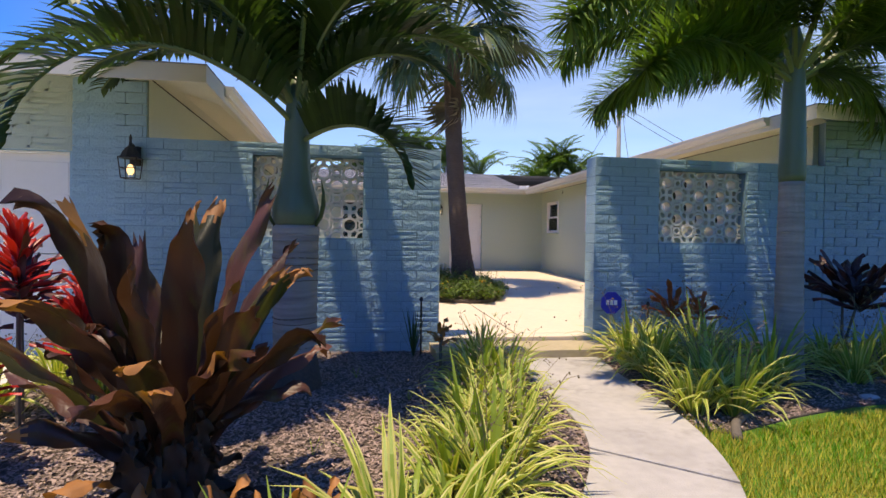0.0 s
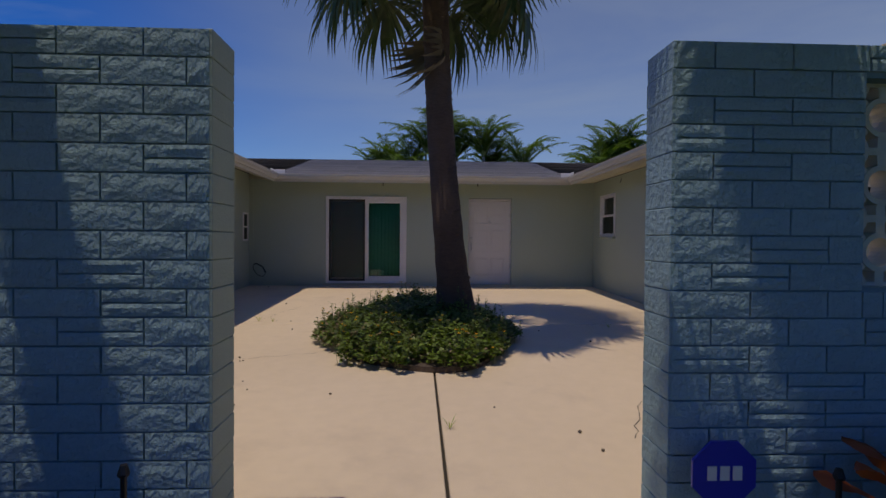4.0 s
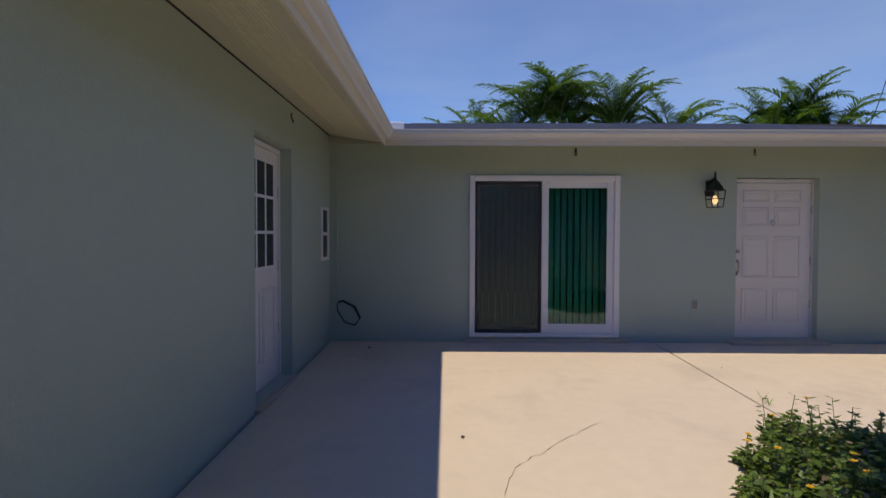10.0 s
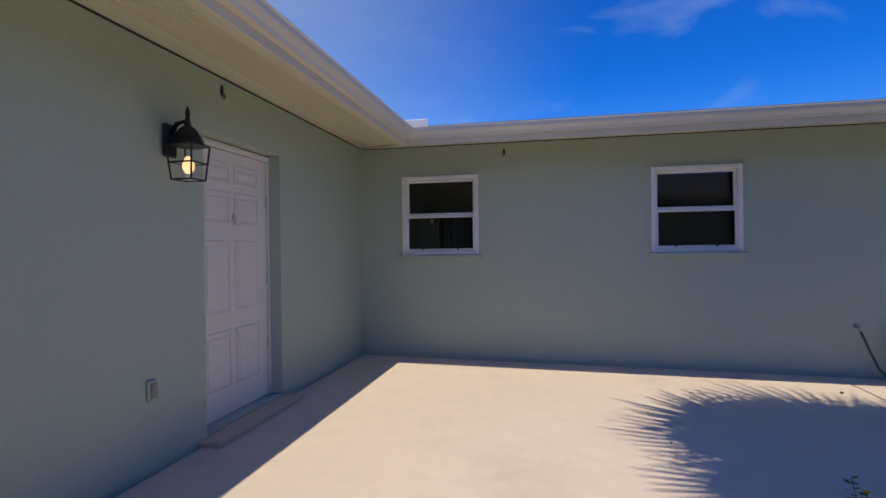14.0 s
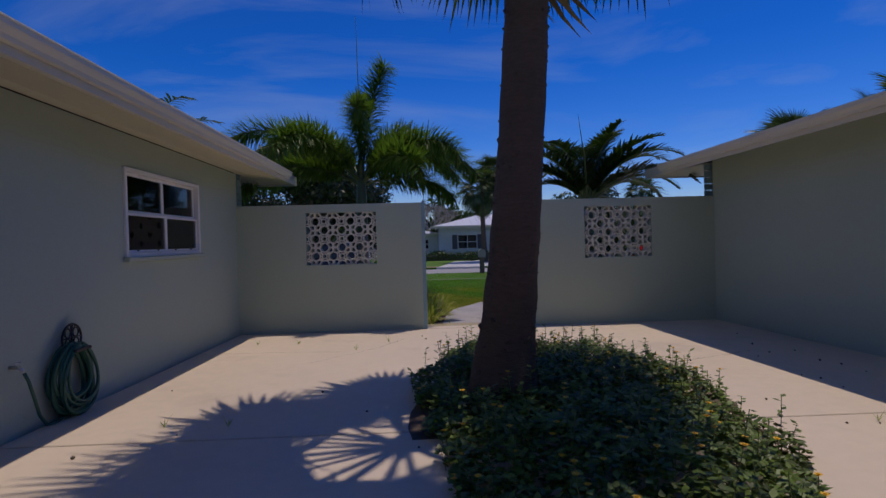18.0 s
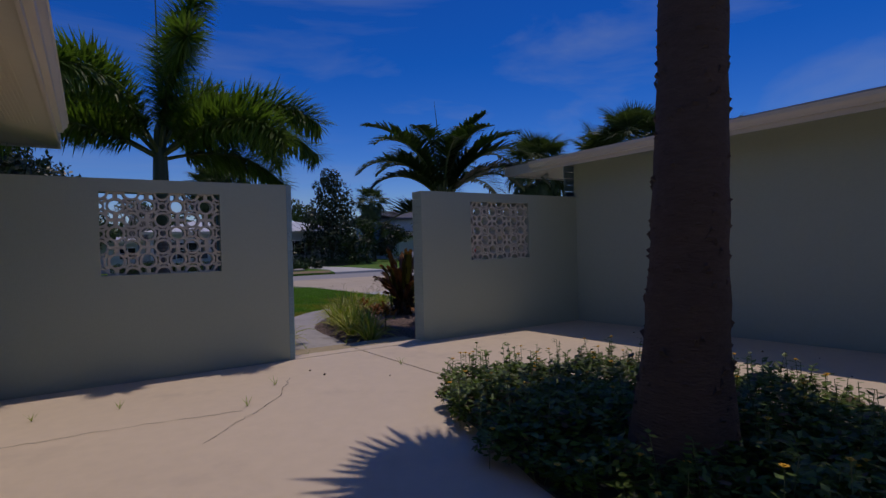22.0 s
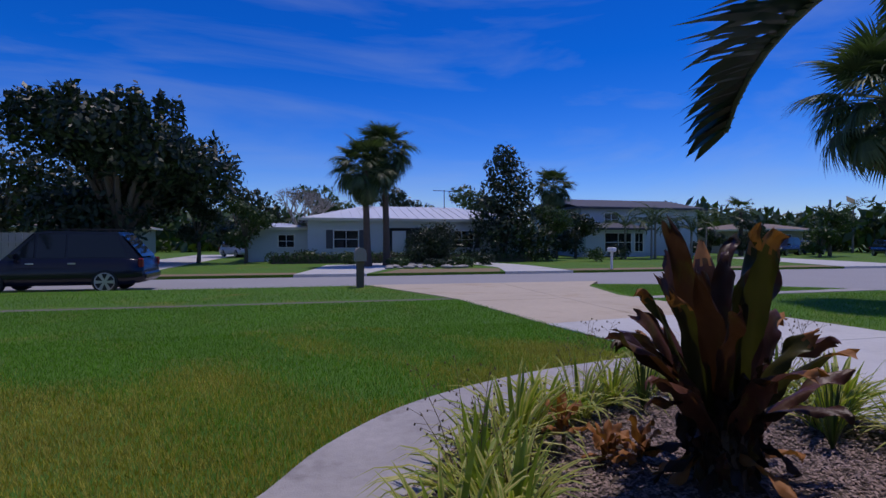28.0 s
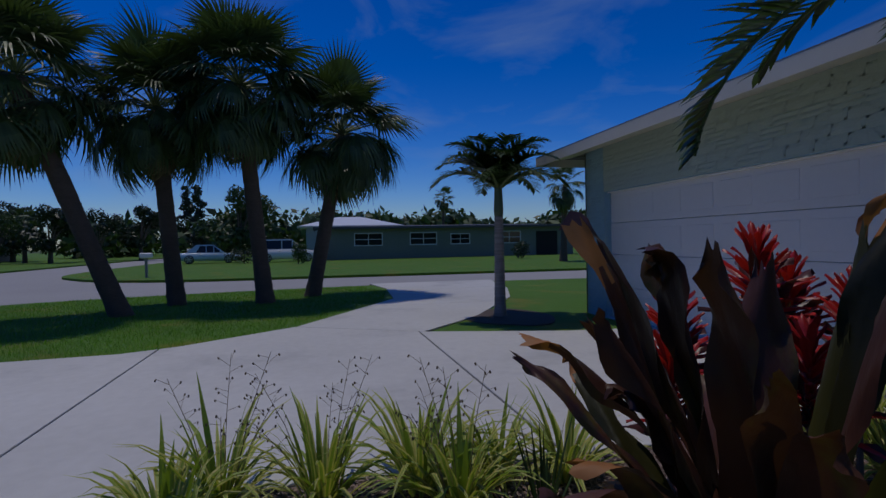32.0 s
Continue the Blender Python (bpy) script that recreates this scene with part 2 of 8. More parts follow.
M_HOSE = mat("green_rubber_hose", (0.02, 0.10, 0.075), 0.45, 0.1, 20, 1, 0.1, 0.0)
M_SABALT = mat("sabal_bark", (0.125, 0.086, 0.062), 0.95, 0.3, 14, 3, 0.2, 0.8, 30, stretch=(1, 1, 3.5))
M_SMOOTHT = mat("ringed_palm_bark", (0.29, 0.255, 0.225), 0.85, 0.65, 7, 2, 0.35, 0.4, 30, stretch=(0.25, 0.25, 3.2))
M_SHAFT = mat("green_crownshaft", (0.095, 0.135, 0.068), 0.4, 0.15, 5, 1.5, 0.2, 0.05, 30, stretch=(3, 3, 0.5))
M_FROND = mat("palm_frond", (0.045, 0.085, 0.022), 0.42, 0.2, 6, 1, 0.2, 0.0, island=0.25, trans=0.28)
M_FROND2 = mat("sabal_frond", (0.075, 0.115, 0.04), 0.45, 0.2, 6, 1, 0.2, 0.0, island=0.3, trans=0.22)
M_DEADF = mat("dead_frond", (0.20, 0.15, 0.09), 0.8, 0.2, 6, 1, 0.2, 0.0, island=0.3, trans=0.15)
M_FOX = mat("foxtail_frond", (0.11, 0.19, 0.035), 0.42, 0.2, 6, 1, 0.2, 0.0, island=0.4, trans=0.38)
M_RACHIS = mat("frond_stalk", (0.16, 0.20, 0.07), 0.5, 0.15, 6, 1, 0.1, 0.0)
M_GRASSY = mat("variegated_blade", (0.25, 0.33, 0.045), 0.5, 0.15, 5, 1, 0.2, 0.0, island=0.4, trans=0.3)
M_GRASSW = mat("cream_blade_margin", (0.56, 0.52, 0.16), 0.5, 0.1, 5, 1, 0.2, 0.0, island=0.2, trans=0.3)
M_BRONZE = mat("bronze_strap_leaf", (0.088, 0.034, 0.022), 0.44, 0.4, 9, 3, 0.45, 0.2, 30, rnd=0.5, trans=0.18, spec=0.4, stretch=(1, 1, 0.45), stain=(0.12, 0.115, 0.02))
M_OLIVELEAF = mat("olive_strap_leaf", (0.058, 0.056, 0.016), 0.42, 0.35, 9, 3, 0.4, 0.15, 30, rnd=0.4, trans=0.3, spec=0.4, stretch=(1, 1, 0.45), stain=(0.10, 0.035, 0.02))
M_DRYLEAF = mat("dry_orange_leaf", (0.34, 0.14, 0.04), 0.65, 0.45, 8, 2, 0.2, 0.05, 20, island=0.3, trans=0.2)
M_WITHERED = mat("withered_leaf", (0.045, 0.026, 0.018), 0.8, 0.4, 8, 2, 0.2, 0.05, 20, island=0.3, trans=0.1)
M_RED = mat("crimson_bract", (0.45, 0.02, 0.02), 0.4, 0.25, 6, 2, 0.2, 0.0, island=0.35, trans=0.25)
M_TI = mat("dark_ti_leaf", (0.085, 0.03, 0.035), 0.4, 0.25, 6, 2, 0.2, 0.0, island=0.3, trans=0.2)
M_TIRED = mat("rust_red_leaf", (0.46, 0.11, 0.05), 0.45, 0.25, 6, 2, 0.2, 0.0, island=0.3, trans=0.45)
M_LEAF = mat("small_green_leaf", (0.105, 0.165, 0.022), 0.5, 0.25, 8, 1, 0.3, 0.0, island=0.55, trans=0.22)
M_YELLOW = mat("yellow_petal", (0.75, 0.42, 0.02), 0.6, 0.1, 8, 1, 0.1, 0.0)
M_TREELEAF = mat("dark_tree_leaf", (0.022, 0.042, 0.016), 0.45, 0.25, 3, 0.6, 0.2, 0.0, island=0.4, trans=0.2)
M_TREELEAF2 = mat("tree_leaf", (0.045, 0.085, 0.022), 0.5, 0.25, 3, 0.6, 0.2, 0.0, island=0.4, trans=0.22)
M_BARK = mat("tree_bark", (0.14, 0.115, 0.09), 0.95, 0.25, 10, 1, 0.2, 0.5, 25)
M_CHIP = mat("bark_chip", (0.30, 0.218, 0.188), 0.9, 0.3, 30, 2, 0.2, 0.2, 60, island=0.42)
M_TURF = mat("grass_blade", (0.115, 0.285, 0.006), 0.6, 0.2, 3, 0.5, 0.2, 0.0, island=0.35, trans=0.3)


# ---------------------------------------------------------------- mesh tools
class MB:
    """A mesh under construction: lists of corners, faces and material slots."""

    def __init__(self):
        self.v, self.f, self.m = [], [], []

    def face(self, pts, m=0):
        k = len(self.v)
        self.v.extend(tuple(p) for p in pts)
        self.f.append(tuple(range(k, k + len(pts))))
        self.m.append(m)
        return self

    def add(self, verts, faces, m=0):
        k = len(self.v)
        self.v.extend(tuple(p) for p in verts)
        self.f.extend(tuple(i + k for i in f) for f in faces)
        self.m.extend([m] * len(faces))
        return self

    def box(self, x0, x1, y0, y1, z0, z1, m=0):
        v = [(x, y, z) for x in (x0, x1) for y in (y0, y1) for z in (z0, z1)]
        return self.add(v, [(0, 1, 3, 2), (4, 6, 7, 5), (0, 4, 5, 1), (2, 3, 7, 6), (0, 2, 6, 4), (1, 5, 7, 3)], m)

    def cbox(self, x0, x1, y0, y1, z0, z1, b=0.01, m=0):
        """A box with chamfered edges."""
        c = [(x, y, z) for x in (0, 1) for y in (0, 1) for z in (0, 1)]
        lo, hi, v, at = (x0, y0, z0), (x1, y1, z1), [], {}
        b = min(b, 0.45 * min(x1 - x0, y1 - y0, z1 - z0))
        for k in c:
            for a in range(3):
                p = [(hi[i] if k[i] else lo[i]) if i == a else ((hi[i] - b) if k[i] else (lo[i] + b)) for i in range(3)]
                at[k, a] = len(v)
                v.append(p)
        f = []
        for a in range(3):
            o = [i for i in range(3) if i != a]
            for s in (0, 1):
                ring = []
                for p, q in ((0, 0), (1, 0), (1, 1), (0, 1)):
                    k = [0, 0, 0]
                    k[a], k[o[0]], k[o[1]] = s, p, q
                    ring.append(at[tuple(k), a])
                f.append(ring if s else ring[::-1])
        for a in range(3):
            o = [i for i in range(3) if i != a]
            for p in (0, 1):
                for q in (0, 1):
                    k0, k1 = [0, 0, 0], [0, 0, 0]
                    k0[o[0]] = k1[o[0]] = p
                    k0[o[1]] = k1[o[1]] = q
                    k1[a] = 1
                    k0, k1 = tuple(k0), tuple(k1)
                    f.append((at[k0, o[0]], at[k1, o[0]], at[k1, o[1]], at[k0, o[1]]))
        for k in c:
            f.append((at[k, 0], at[k, 1], at[k, 2]))
        return self.add(v, f, m)

    def tube(self, pts, radii, n=8, m=0, cap=True, flat=1.0):
        pts = [Vector(p) for p in pts]
        if not hasattr(radii, "__len__"):
            radii = [radii] * len(pts)
        k, side = len(self.v), None
        for i, p in enumerate(pts):
            d = (pts[min(i + 1, len(pts) - 1)] - pts[max(i - 1, 0)]).normalized()
            if side is None:
                side = d.cross(Vector((0, 0, 1)) if abs(d.z) < 0.95 else Vector((0, 1, 0))).normalized()
            side = (side - d * side.dot(d)).normalized()
            up = d.cross(side)
            for j in range(n):
                a = 2 * math.pi * j / n
                q = p + (side * math.cos(a) + up * (math.sin(a) * flat)) * radii[i]
                self.v.append(tuple(q))
        for i in range(len(pts) - 1):
            for j in range(n):
                a, b = k + i * n + j, k + i * n + (j + 1) % n
                self.f.append((a, b, b + n, a + n))
                self.m.append(m)
        if cap:
            self.f.append(tuple(k + j for j in range(n))[::-1])
            self.f.append(tuple(k + (len(pts) - 1) * n + j for j in range(n)))
            self.m += [m, m]
        return self

    def prism(self, poly, z0, z1, m=0):
        """An upright slab over a polygon that runs counter-clockwise."""
        n = len(poly)
        v = [(x, y, z0) for x, y in poly] + [(x, y, z1) for x, y in poly]
        f = [tuple(range(n))[::-1], tuple(range(n, 2 * n))] + [(i, (i + 1) % n, n + (i + 1) % n, n + i) for i in range(n)]
        return self.add(v, f, m)

    def disc(self, c, r, axis, n=16, m=0):
        c, axis = Vector(c), Vector(axis).normalized()
        s = axis.orthogonal().normalized()
        u = axis.cross(s)
        return self.face([c + (s * math.cos(2 * math.pi * i / n) + u * math.sin(2 * math.pi * i / n)) * r for i in range(n)], m)

    def lathe(self, prof, n=16, c=(0, 0, 0), m=0):
        """Turned about the upright axis: a profile of radius and height."""
        return self.tube([(c[0], c[1], c[2] + h) for _, h in prof], [r for r, _ in prof], n, m)

    def mesh(self, name, mats, smooth=False):
        me = bpy.data.meshes.new(name)
        me.from_pydata(self.v, [], self.f)
        for x in mats if isinstance(mats, (list, tuple)) else [mats]:
            me.materials.append(x)
        if any(self.m):
            me.polygons.foreach_set("material_index", self.m)
        if smooth:
            me.polygons.foreach_set("use_smooth", [True] * len(me.polygons))
        me.update()
        return me


def part(name, mb, mats, parent=None, label="", smooth=False):
    """One mesh object, under a thing or a part if one is given."""
    ob = new(name, mb.mesh(name, mats, smooth) if isinstance(mb, MB) else mb)
    if parent:
        ob.parent = parent
    return tagged(ob, label)


def thing(name, place, label, category, group="", turn=0.0, kind=""):
    ob = new(name)
    ob.empty_display_size = 0.1
    ob.location, ob.rotation_euler = place, (0, 0, radians(turn))
    return tagged(ob, label, category, group, kind)


def setting(name, mb, mats, label, category):
    return tagged(part(name, mb, mats), label, category, "", "structure")
# ---------------------------------------------------------------- plan
XW, XE, YB = -4.95, 3.12, 10.24         # courtyard faces of the west, east and back wings
YF = -0.24                              # street face of the front walls
GAP_L, GAP_R = -1.84, 0.02             # the opening between the front walls
ZW = 2.12                               # height of the front walls
ZS, ZE, OV, OVF = 2.545, 2.69, 0.80, 0.68  # eave's underside and top, overhang over the court and the street
ZT = 2.84                               # top of the house walls
SOF_W, SOF_B, SOF_E, SOF_F = 2.79, 2.69, 2.67, 2.70  # where the sloping soffits meet the walls
GZ = -0.15                              # garden level
RISE = 0.0200                            # fall of the courtyard floor towards the street


def wall_mesh(mb, axis, p0, p1, a0, a1, z0, z1, holes=(), m=0):
    """A thick wall along x or y, from a0 to a1, with openings (a, a, z, z) cut through it."""
    def put(s, e, lo, hi):
        if e - s > 1e-4 and hi - lo > 1e-4:
            mb.box(s, e, p0, p1, lo, hi, m) if axis == "x" else mb.box(p0, p1, s, e, lo, hi, m)
    at = a0
    for h0, h1, lo, hi in sorted(holes):
        put(at, h0, z0, z1)
        put(h0, h1, z0, lo)
        put(h0, h1, hi, z1)
        at = h1
    put(at, a1, z0, z1)
    return mb


# openings: along, along, low, high
W1, W2, W3 = (8.80, 9.71, 1.39, 2.315), (6.01, 6.92, 1.39, 2.315), (1.54, 3.40, 1.38, 2.31)
SLIDE, ENTRY = (-3.19, -1.315, 0.265, 2.29), (0.14, 1.165, 0.25, 2.275)
SIDE_DOOR, SIDE_WIN = (7.63, 8.61, 0.20, 2.36), (9.78, 10.13, 1.235, 1.875)
GRL, GRR, GRZ = (-3.85, -2.69), (0.83, 1.99), (1.115, 1.985)
GARAGE = (-10.58, -5.62, -0.13, 1.95)

wall_west = setting("wall_west", wall_mesh(MB(), "y", XW - 0.2, XW, YF + 0.2, YB + 0.2, -0.2, ZT, [SIDE_DOOR, SIDE_WIN]), M_SAGE,
                    "sage green stucco garage wall along the courtyard", "wall")
wall_back = setting("wall_back", wall_mesh(MB(), "x", YB, YB + 0.2, XW, XE + 0.2, -0.2, ZT, [SLIDE, ENTRY]), M_SAGE,
                    "sage green stucco house wall at the back of the courtyard", "wall")
wall_east = setting("wall_east", wall_mesh(MB(), "y", XE, XE + 0.2, YF + 0.2, YB, -0.2, ZT, [W1, W2, W3]), M_SAGE,
                    "sage green stucco bedroom wall along the courtyard", "wall")
wall_fl = setting("wall_front_left", wall_mesh(MB(), "x", YF + 0.12, 0, XW, GAP_L - 0.006, -0.2, ZW, [(*GRL, *GRZ)]), M_SAGE,
                  "low courtyard wall, green stucco inside, blue stone veneer outside", "wall")
wall_fr = setting("wall_front_right", wall_mesh(MB(), "x", YF + 0.12, 0, GAP_R + 0.006, XE, -0.2, ZW, [(*GRR, *GRZ)]), M_SAGE,
                  "low courtyard wall, green stucco inside, blue stone veneer outside", "wall")
veneer_l = part("veneer_bed", wall_mesh(MB(), "x", YF + 0.005, YF + 0.12, -5.2, GAP_L - 0.012, -0.3, ZW, [(*GRL, *GRZ)]), M_BLUEB, wall_fl)
veneer_r = part("veneer_bed", wall_mesh(MB(), "x", YF + 0.005, YF + 0.12, GAP_R + 0.012, 3.2, -0.3, ZW, [(*GRR, *GRZ)]), M_BLUEB, wall_fr)
wall_gf = setting("wall_garage_front", wall_mesh(MB(), "x", YF + 0.005, YF + 0.2, -11.25, -5.2, -0.3, ZT, [GARAGE]), M_BLUE,
                  "blue painted stone front of the garage under a deep eave", "wall")
# sage instead of blue here paints in the light bounced up from the drive
part("bounce_band", MB().box(-10.62, -5.58, YF + 0.0035, YF + 0.02, GARAGE[3] + 0.004, ZT), M_SAGE, wall_gf, "sage green band over the garage door, light bounced off the drive put into its colour")
wall_ef = setting("wall_east_front", wall_mesh(MB(), "x", YF + 0.005, YF + 0.2, 3.2, 9.6, -0.3, ZT), M_BLUEB,
                  "blue painted stone front of the house under a deep eave", "wall")
setting("wall_outer", MB().box(-11.25, -11.05, YF + 0.005, 17.4, -0.3, ZT).box(9.6, 9.8, YF + 0.005, 17.4, -0.3, ZT).box(-11.25, 9.6, 17.2, 17.4, -0.3, ZT),
        M_SAGE, "sage green stucco outer walls of the house", "wall")
# indoor floor and ceiling are coloured black so the rooms read as unlit
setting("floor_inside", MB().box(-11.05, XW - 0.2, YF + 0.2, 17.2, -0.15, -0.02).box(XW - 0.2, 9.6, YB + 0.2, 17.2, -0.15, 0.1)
        .box(XE + 0.2, 9.6, YF + 0.2, YB + 0.2, -0.15, 0.1), M_UNLIT, "floor inside the house, coloured near-black in place of indoor shade", "floor")
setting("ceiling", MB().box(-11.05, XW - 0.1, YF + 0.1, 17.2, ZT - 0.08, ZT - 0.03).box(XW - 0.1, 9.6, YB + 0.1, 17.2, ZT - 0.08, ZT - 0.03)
        .box(XE + 0.1, 9.6, YF + 0.1, YB + 0.1, ZT - 0.08, ZT - 0.03), M_UNLIT, "ceiling inside the house, coloured near-black in place of indoor shade", "ceiling")


# ---------------------------------------------------------------- roofs
def roof_plane(mb, a, b, c, d, rows):
    """Shingle courses that step up from the eave a-b to the ridge d-c."""
    a, b, c, d = map(Vector, (a, b, c, d))
    n = (b - a).cross(d - a).normalized()
    for i in range(rows):
        s, e = i / rows, (i + 1.12) / rows
        p, q = a.lerp(d, s), b.lerp(c, s)
        r, t = b.lerp(c, min(e, 1)), a.lerp(d, min(e, 1))
        up = n * 0.014
        mb.face([p + up, q + up, r + n * 0.002, t + n * 0.002]).face([p - n * 0.01, q - n * 0.01, q + up, p + up])
    return mb


RIDGE = 0.95
ex0, ex1, ey = XW + OV, XE - OV, YB - OV
YFE = YF - OVF
z0, z1 = ZE, ZE + RIDGE
west = MB()
roof_plane(west, (ex0, YFE, z0), (ex0, 17.8, z0), (-8.3, 17.8, z1), (-8.3, YFE + 3.9, z1), 27)
roof_plane(west, (-11.85, YFE, z0), (ex0, YFE, z0), (-8.3, YFE + 3.9, z1), (-8.3, YFE + 3.9, z1), 27)
roof_plane(west, (-11.85, 17.8, z0), (-11.85, YFE, z0), (-8.3, YFE + 3.9, z1), (-8.3, 17.8, z1), 27)
setting("roof_west", west, M_SHINGLE, "grey asphalt shingle roof over the garage", "roof")
back = MB()
roof_plane(back, (ex0, ey, z0), (ex1, ey, z0), (ex1, 13.7, z1), (ex0, 13.7, z1), 27)
roof_plane(back, (9.9, 17.8, z0), (-8.3, 17.8, z0), (-8.3, 13.7, z1), (9.9, 13.7, z1), 27)
back.face([(-8.3, 13.7, z1), (ex0, 13.7, z1), (ex0, 13.75, z1), (-8.3, 13.75, z1)])
setting("roof_back", back, M_SHINGLE, "grey asphalt shingle roof over the back of the house", "roof")
east = MB()
roof_plane(east, (ex1, 17.8, z0), (ex1, YFE, z0), (6.3, YFE + 3.9, z1), (6.3, 17.8, z1), 27)
roof_plane(east, (ex1, YFE, z0), (10.3, YFE, z0), (6.3, YFE + 3.9, z1), (6.3, YFE + 3.9, z1), 27)
roof_plane(east, (10.3, YFE, z0), (10.3, 17.8, z0), (6.3, 17.8, z1), (6.3, YFE + 3.9, z1), 27)
setting("roof_east", east, M_SHINGLE, "grey asphalt shingle roof over the bedroom wing", "roof")

sof = MB()
lo, xw2, xe2 = ZS + 0.01, -11.8, 10.2


def sheet(*pts):
    up = [(x, y, z + 0.015) for x, y, z in pts]
    sof.face(pts[::-1]).face(up)


sheet((XW, YF, SOF_W), (ex0, YFE, lo), (ex0, ey, lo), (XW, YB, SOF_W))
sheet((XW, YB, SOF_B), (ex0, ey, lo), (ex1, ey, lo), (XE, YB, SOF_B))
sheet((XE, YB, SOF_E), (ex1, ey, lo), (ex1, YFE, lo), (XE, YF, SOF_E))
sheet((xw2, YFE, lo), (ex0, YFE, lo), (XW, YF, SOF_F), (xw2, YF, SOF_F))
sheet((ex1, YFE, lo), (xe2, YFE, lo), (xe2, YF, SOF_F), (XE, YF, SOF_F))
for x, e, z in ((XW, ex0, SOF_W), (XE, ex1, SOF_E)):       # boards that close the mitres where the soffits step
    sof.face([(x, YB - 0.002, SOF_B - 0.012), (e, ey, lo - 0.012), (x, YB - 0.002, z)]).face([(x, YB, z), (e, ey + 0.006, lo - 0.012), (x, YB, SOF_B - 0.012)])
soffit = setting("soffit", sof, M_SOFFIT, "cream soffit boards with ribbed vent strips", "soffit")
for i in range(14):                      # ribs of the vent strips
    o = 0.25 + i * 0.03
    k = o / OV
    h = SOF_W + (lo - SOF_W) * k
    part("vent_slat", MB().box(XW + o, XW + o + 0.009, 0.2, YB - o - 0.05, h - 0.010, h), M_SOFFIT, soffit)
    h = SOF_B + (lo - SOF_B) * k
    part("vent_slat", MB().box(XW + o + 0.05, XE - o - 0.05, YB - o - 0.009, YB - o, h - 0.010, h), M_SOFFIT, soffit)
    h = SOF_E + (lo - SOF_E) * k
    part("vent_slat", MB().box(XE - o - 0.009, XE - o, 0.2, YB - o - 0.05, h - 0.010, h), M_SOFFIT, soffit)
fas = MB()
fas.box(ex0 - 0.02, ex0, YFE, ey + 0.02, ZS - 0.012, ZE).box(ex0, ex1, ey, ey + 0.02, ZS - 0.012, ZE).box(ex1, ex1 + 0.02, YFE, ey + 0.02, ZS - 0.012, ZE)
fas.box(-11.85, ex0 - 0.02, YFE, YFE + 0.02, ZS - 0.012, ZE).box(ex1 + 0.02, 10.3, YFE, YFE + 0.02, ZS - 0.012, ZE)
fas.box(-11.852, -11.85, YFE, 17.8, ZS - 0.012, ZE).box(10.3, 10.32, YFE, 17.8, ZS - 0.012, ZE)
setting("fascia", fas, M_TRIM, "cream painted fascia boards", "fascia")


def gutter(name, a, b, inward):
    """An ogee gutter from a to b; inward points away from the fascia."""
    a, b, inward = Vector(a), Vector(b), Vector(inward)
    prof = [(0.0, 0.0), (0.045, 0.0), (0.052, 0.026), (0.076, 0.05), (0.086, 0.065), (0.086, 0.092), (0.096, 0.095), (0.096, 0.105), (0.076, 0.105), (0.076, 0.07), (0.0, 0.02)]
    mb = MB()
    for (p, h), (q, g) in zip(prof, prof[1:]):
        u, w = inward * p + Vector((0, 0, h)), inward * q + Vector((0, 0, g))
        mb.face([a + u, b + u, b + w, a + w])
    for e in (a, b):
        mb.face([e + inward * p + Vector((0, 0, h)) for p, h in prof[:9]] + [e + Vector((0, 0, 0.105))])
    return setting(name, mb, M_GUT, "cream ogee rain gutter along the eave", "gutter")


setting("soffit_joint", MB().box(XW, XW + 0.010, 0.05, YB - 0.03, SOF_W - 0.012, SOF_W - 0.003).box(XW + 0.03, XE - 0.03, YB - 0.010, YB, SOF_B - 0.012, SOF_B - 0.003)
        .box(XE - 0.010, XE, 0.05, YB - 0.03, SOF_E - 0.011, SOF_E - 0.003), M_JOINT, "dark open joint where the soffit meets the wall", "trim")
gutter("gutter_west", (ex0, YFE + 0.7, ZE - 0.10), (ex0, ey, ZE - 0.10), (1, 0, 0))
gutter("gutter_back", (ex0, ey, ZE - 0.10), (ex1, ey, ZE - 0.10), (0, -1, 0))
gutter("gutter_east", (ex1, YFE + 0.7, ZE - 0.10), (ex1, ey, ZE - 0.10), (-1, 0, 0))

# ---------------------------------------------------------------- ground
def clip_poly(poly, a, b):
    """The piece of a polygon to the left of the line from a to b."""
    side = lambda p: (b[0] - a[0]) * (p[1] - a[1]) - (b[1] - a[1]) * (p[0] - a[0])
    out = []
    for p, q in zip(poly, poly[1:] + poly[:1]):
        s, t = side(p), side(q)
        if s >= 0:
            out.append(p)
        if s * t < 0:
            k = s / (s - t)
            out.append((p[0] + (q[0] - p[0]) * k, p[1] + (q[1] - p[1]) * k))
    return out


def panels(poly, lines, gap=0.020):
    """Cuts a slab's outline along joints."""
    out = [poly]
    for (ax, ay), (bx, by) in lines:
        d = math.hypot(bx - ax, by - ay)
        nx, ny = -(by - ay) / d * gap / 2, (bx - ax) / d * gap / 2
        nxt = []
        for p in out:
            nxt.append(clip_poly(p, (ax + nx, ay + ny), (bx + nx, by + ny)))
            nxt.append(clip_poly(p, (bx - nx, by - ny), (ax - nx, ay - ny)))
        out = [p for p in nxt if len(p) > 2]
    return out


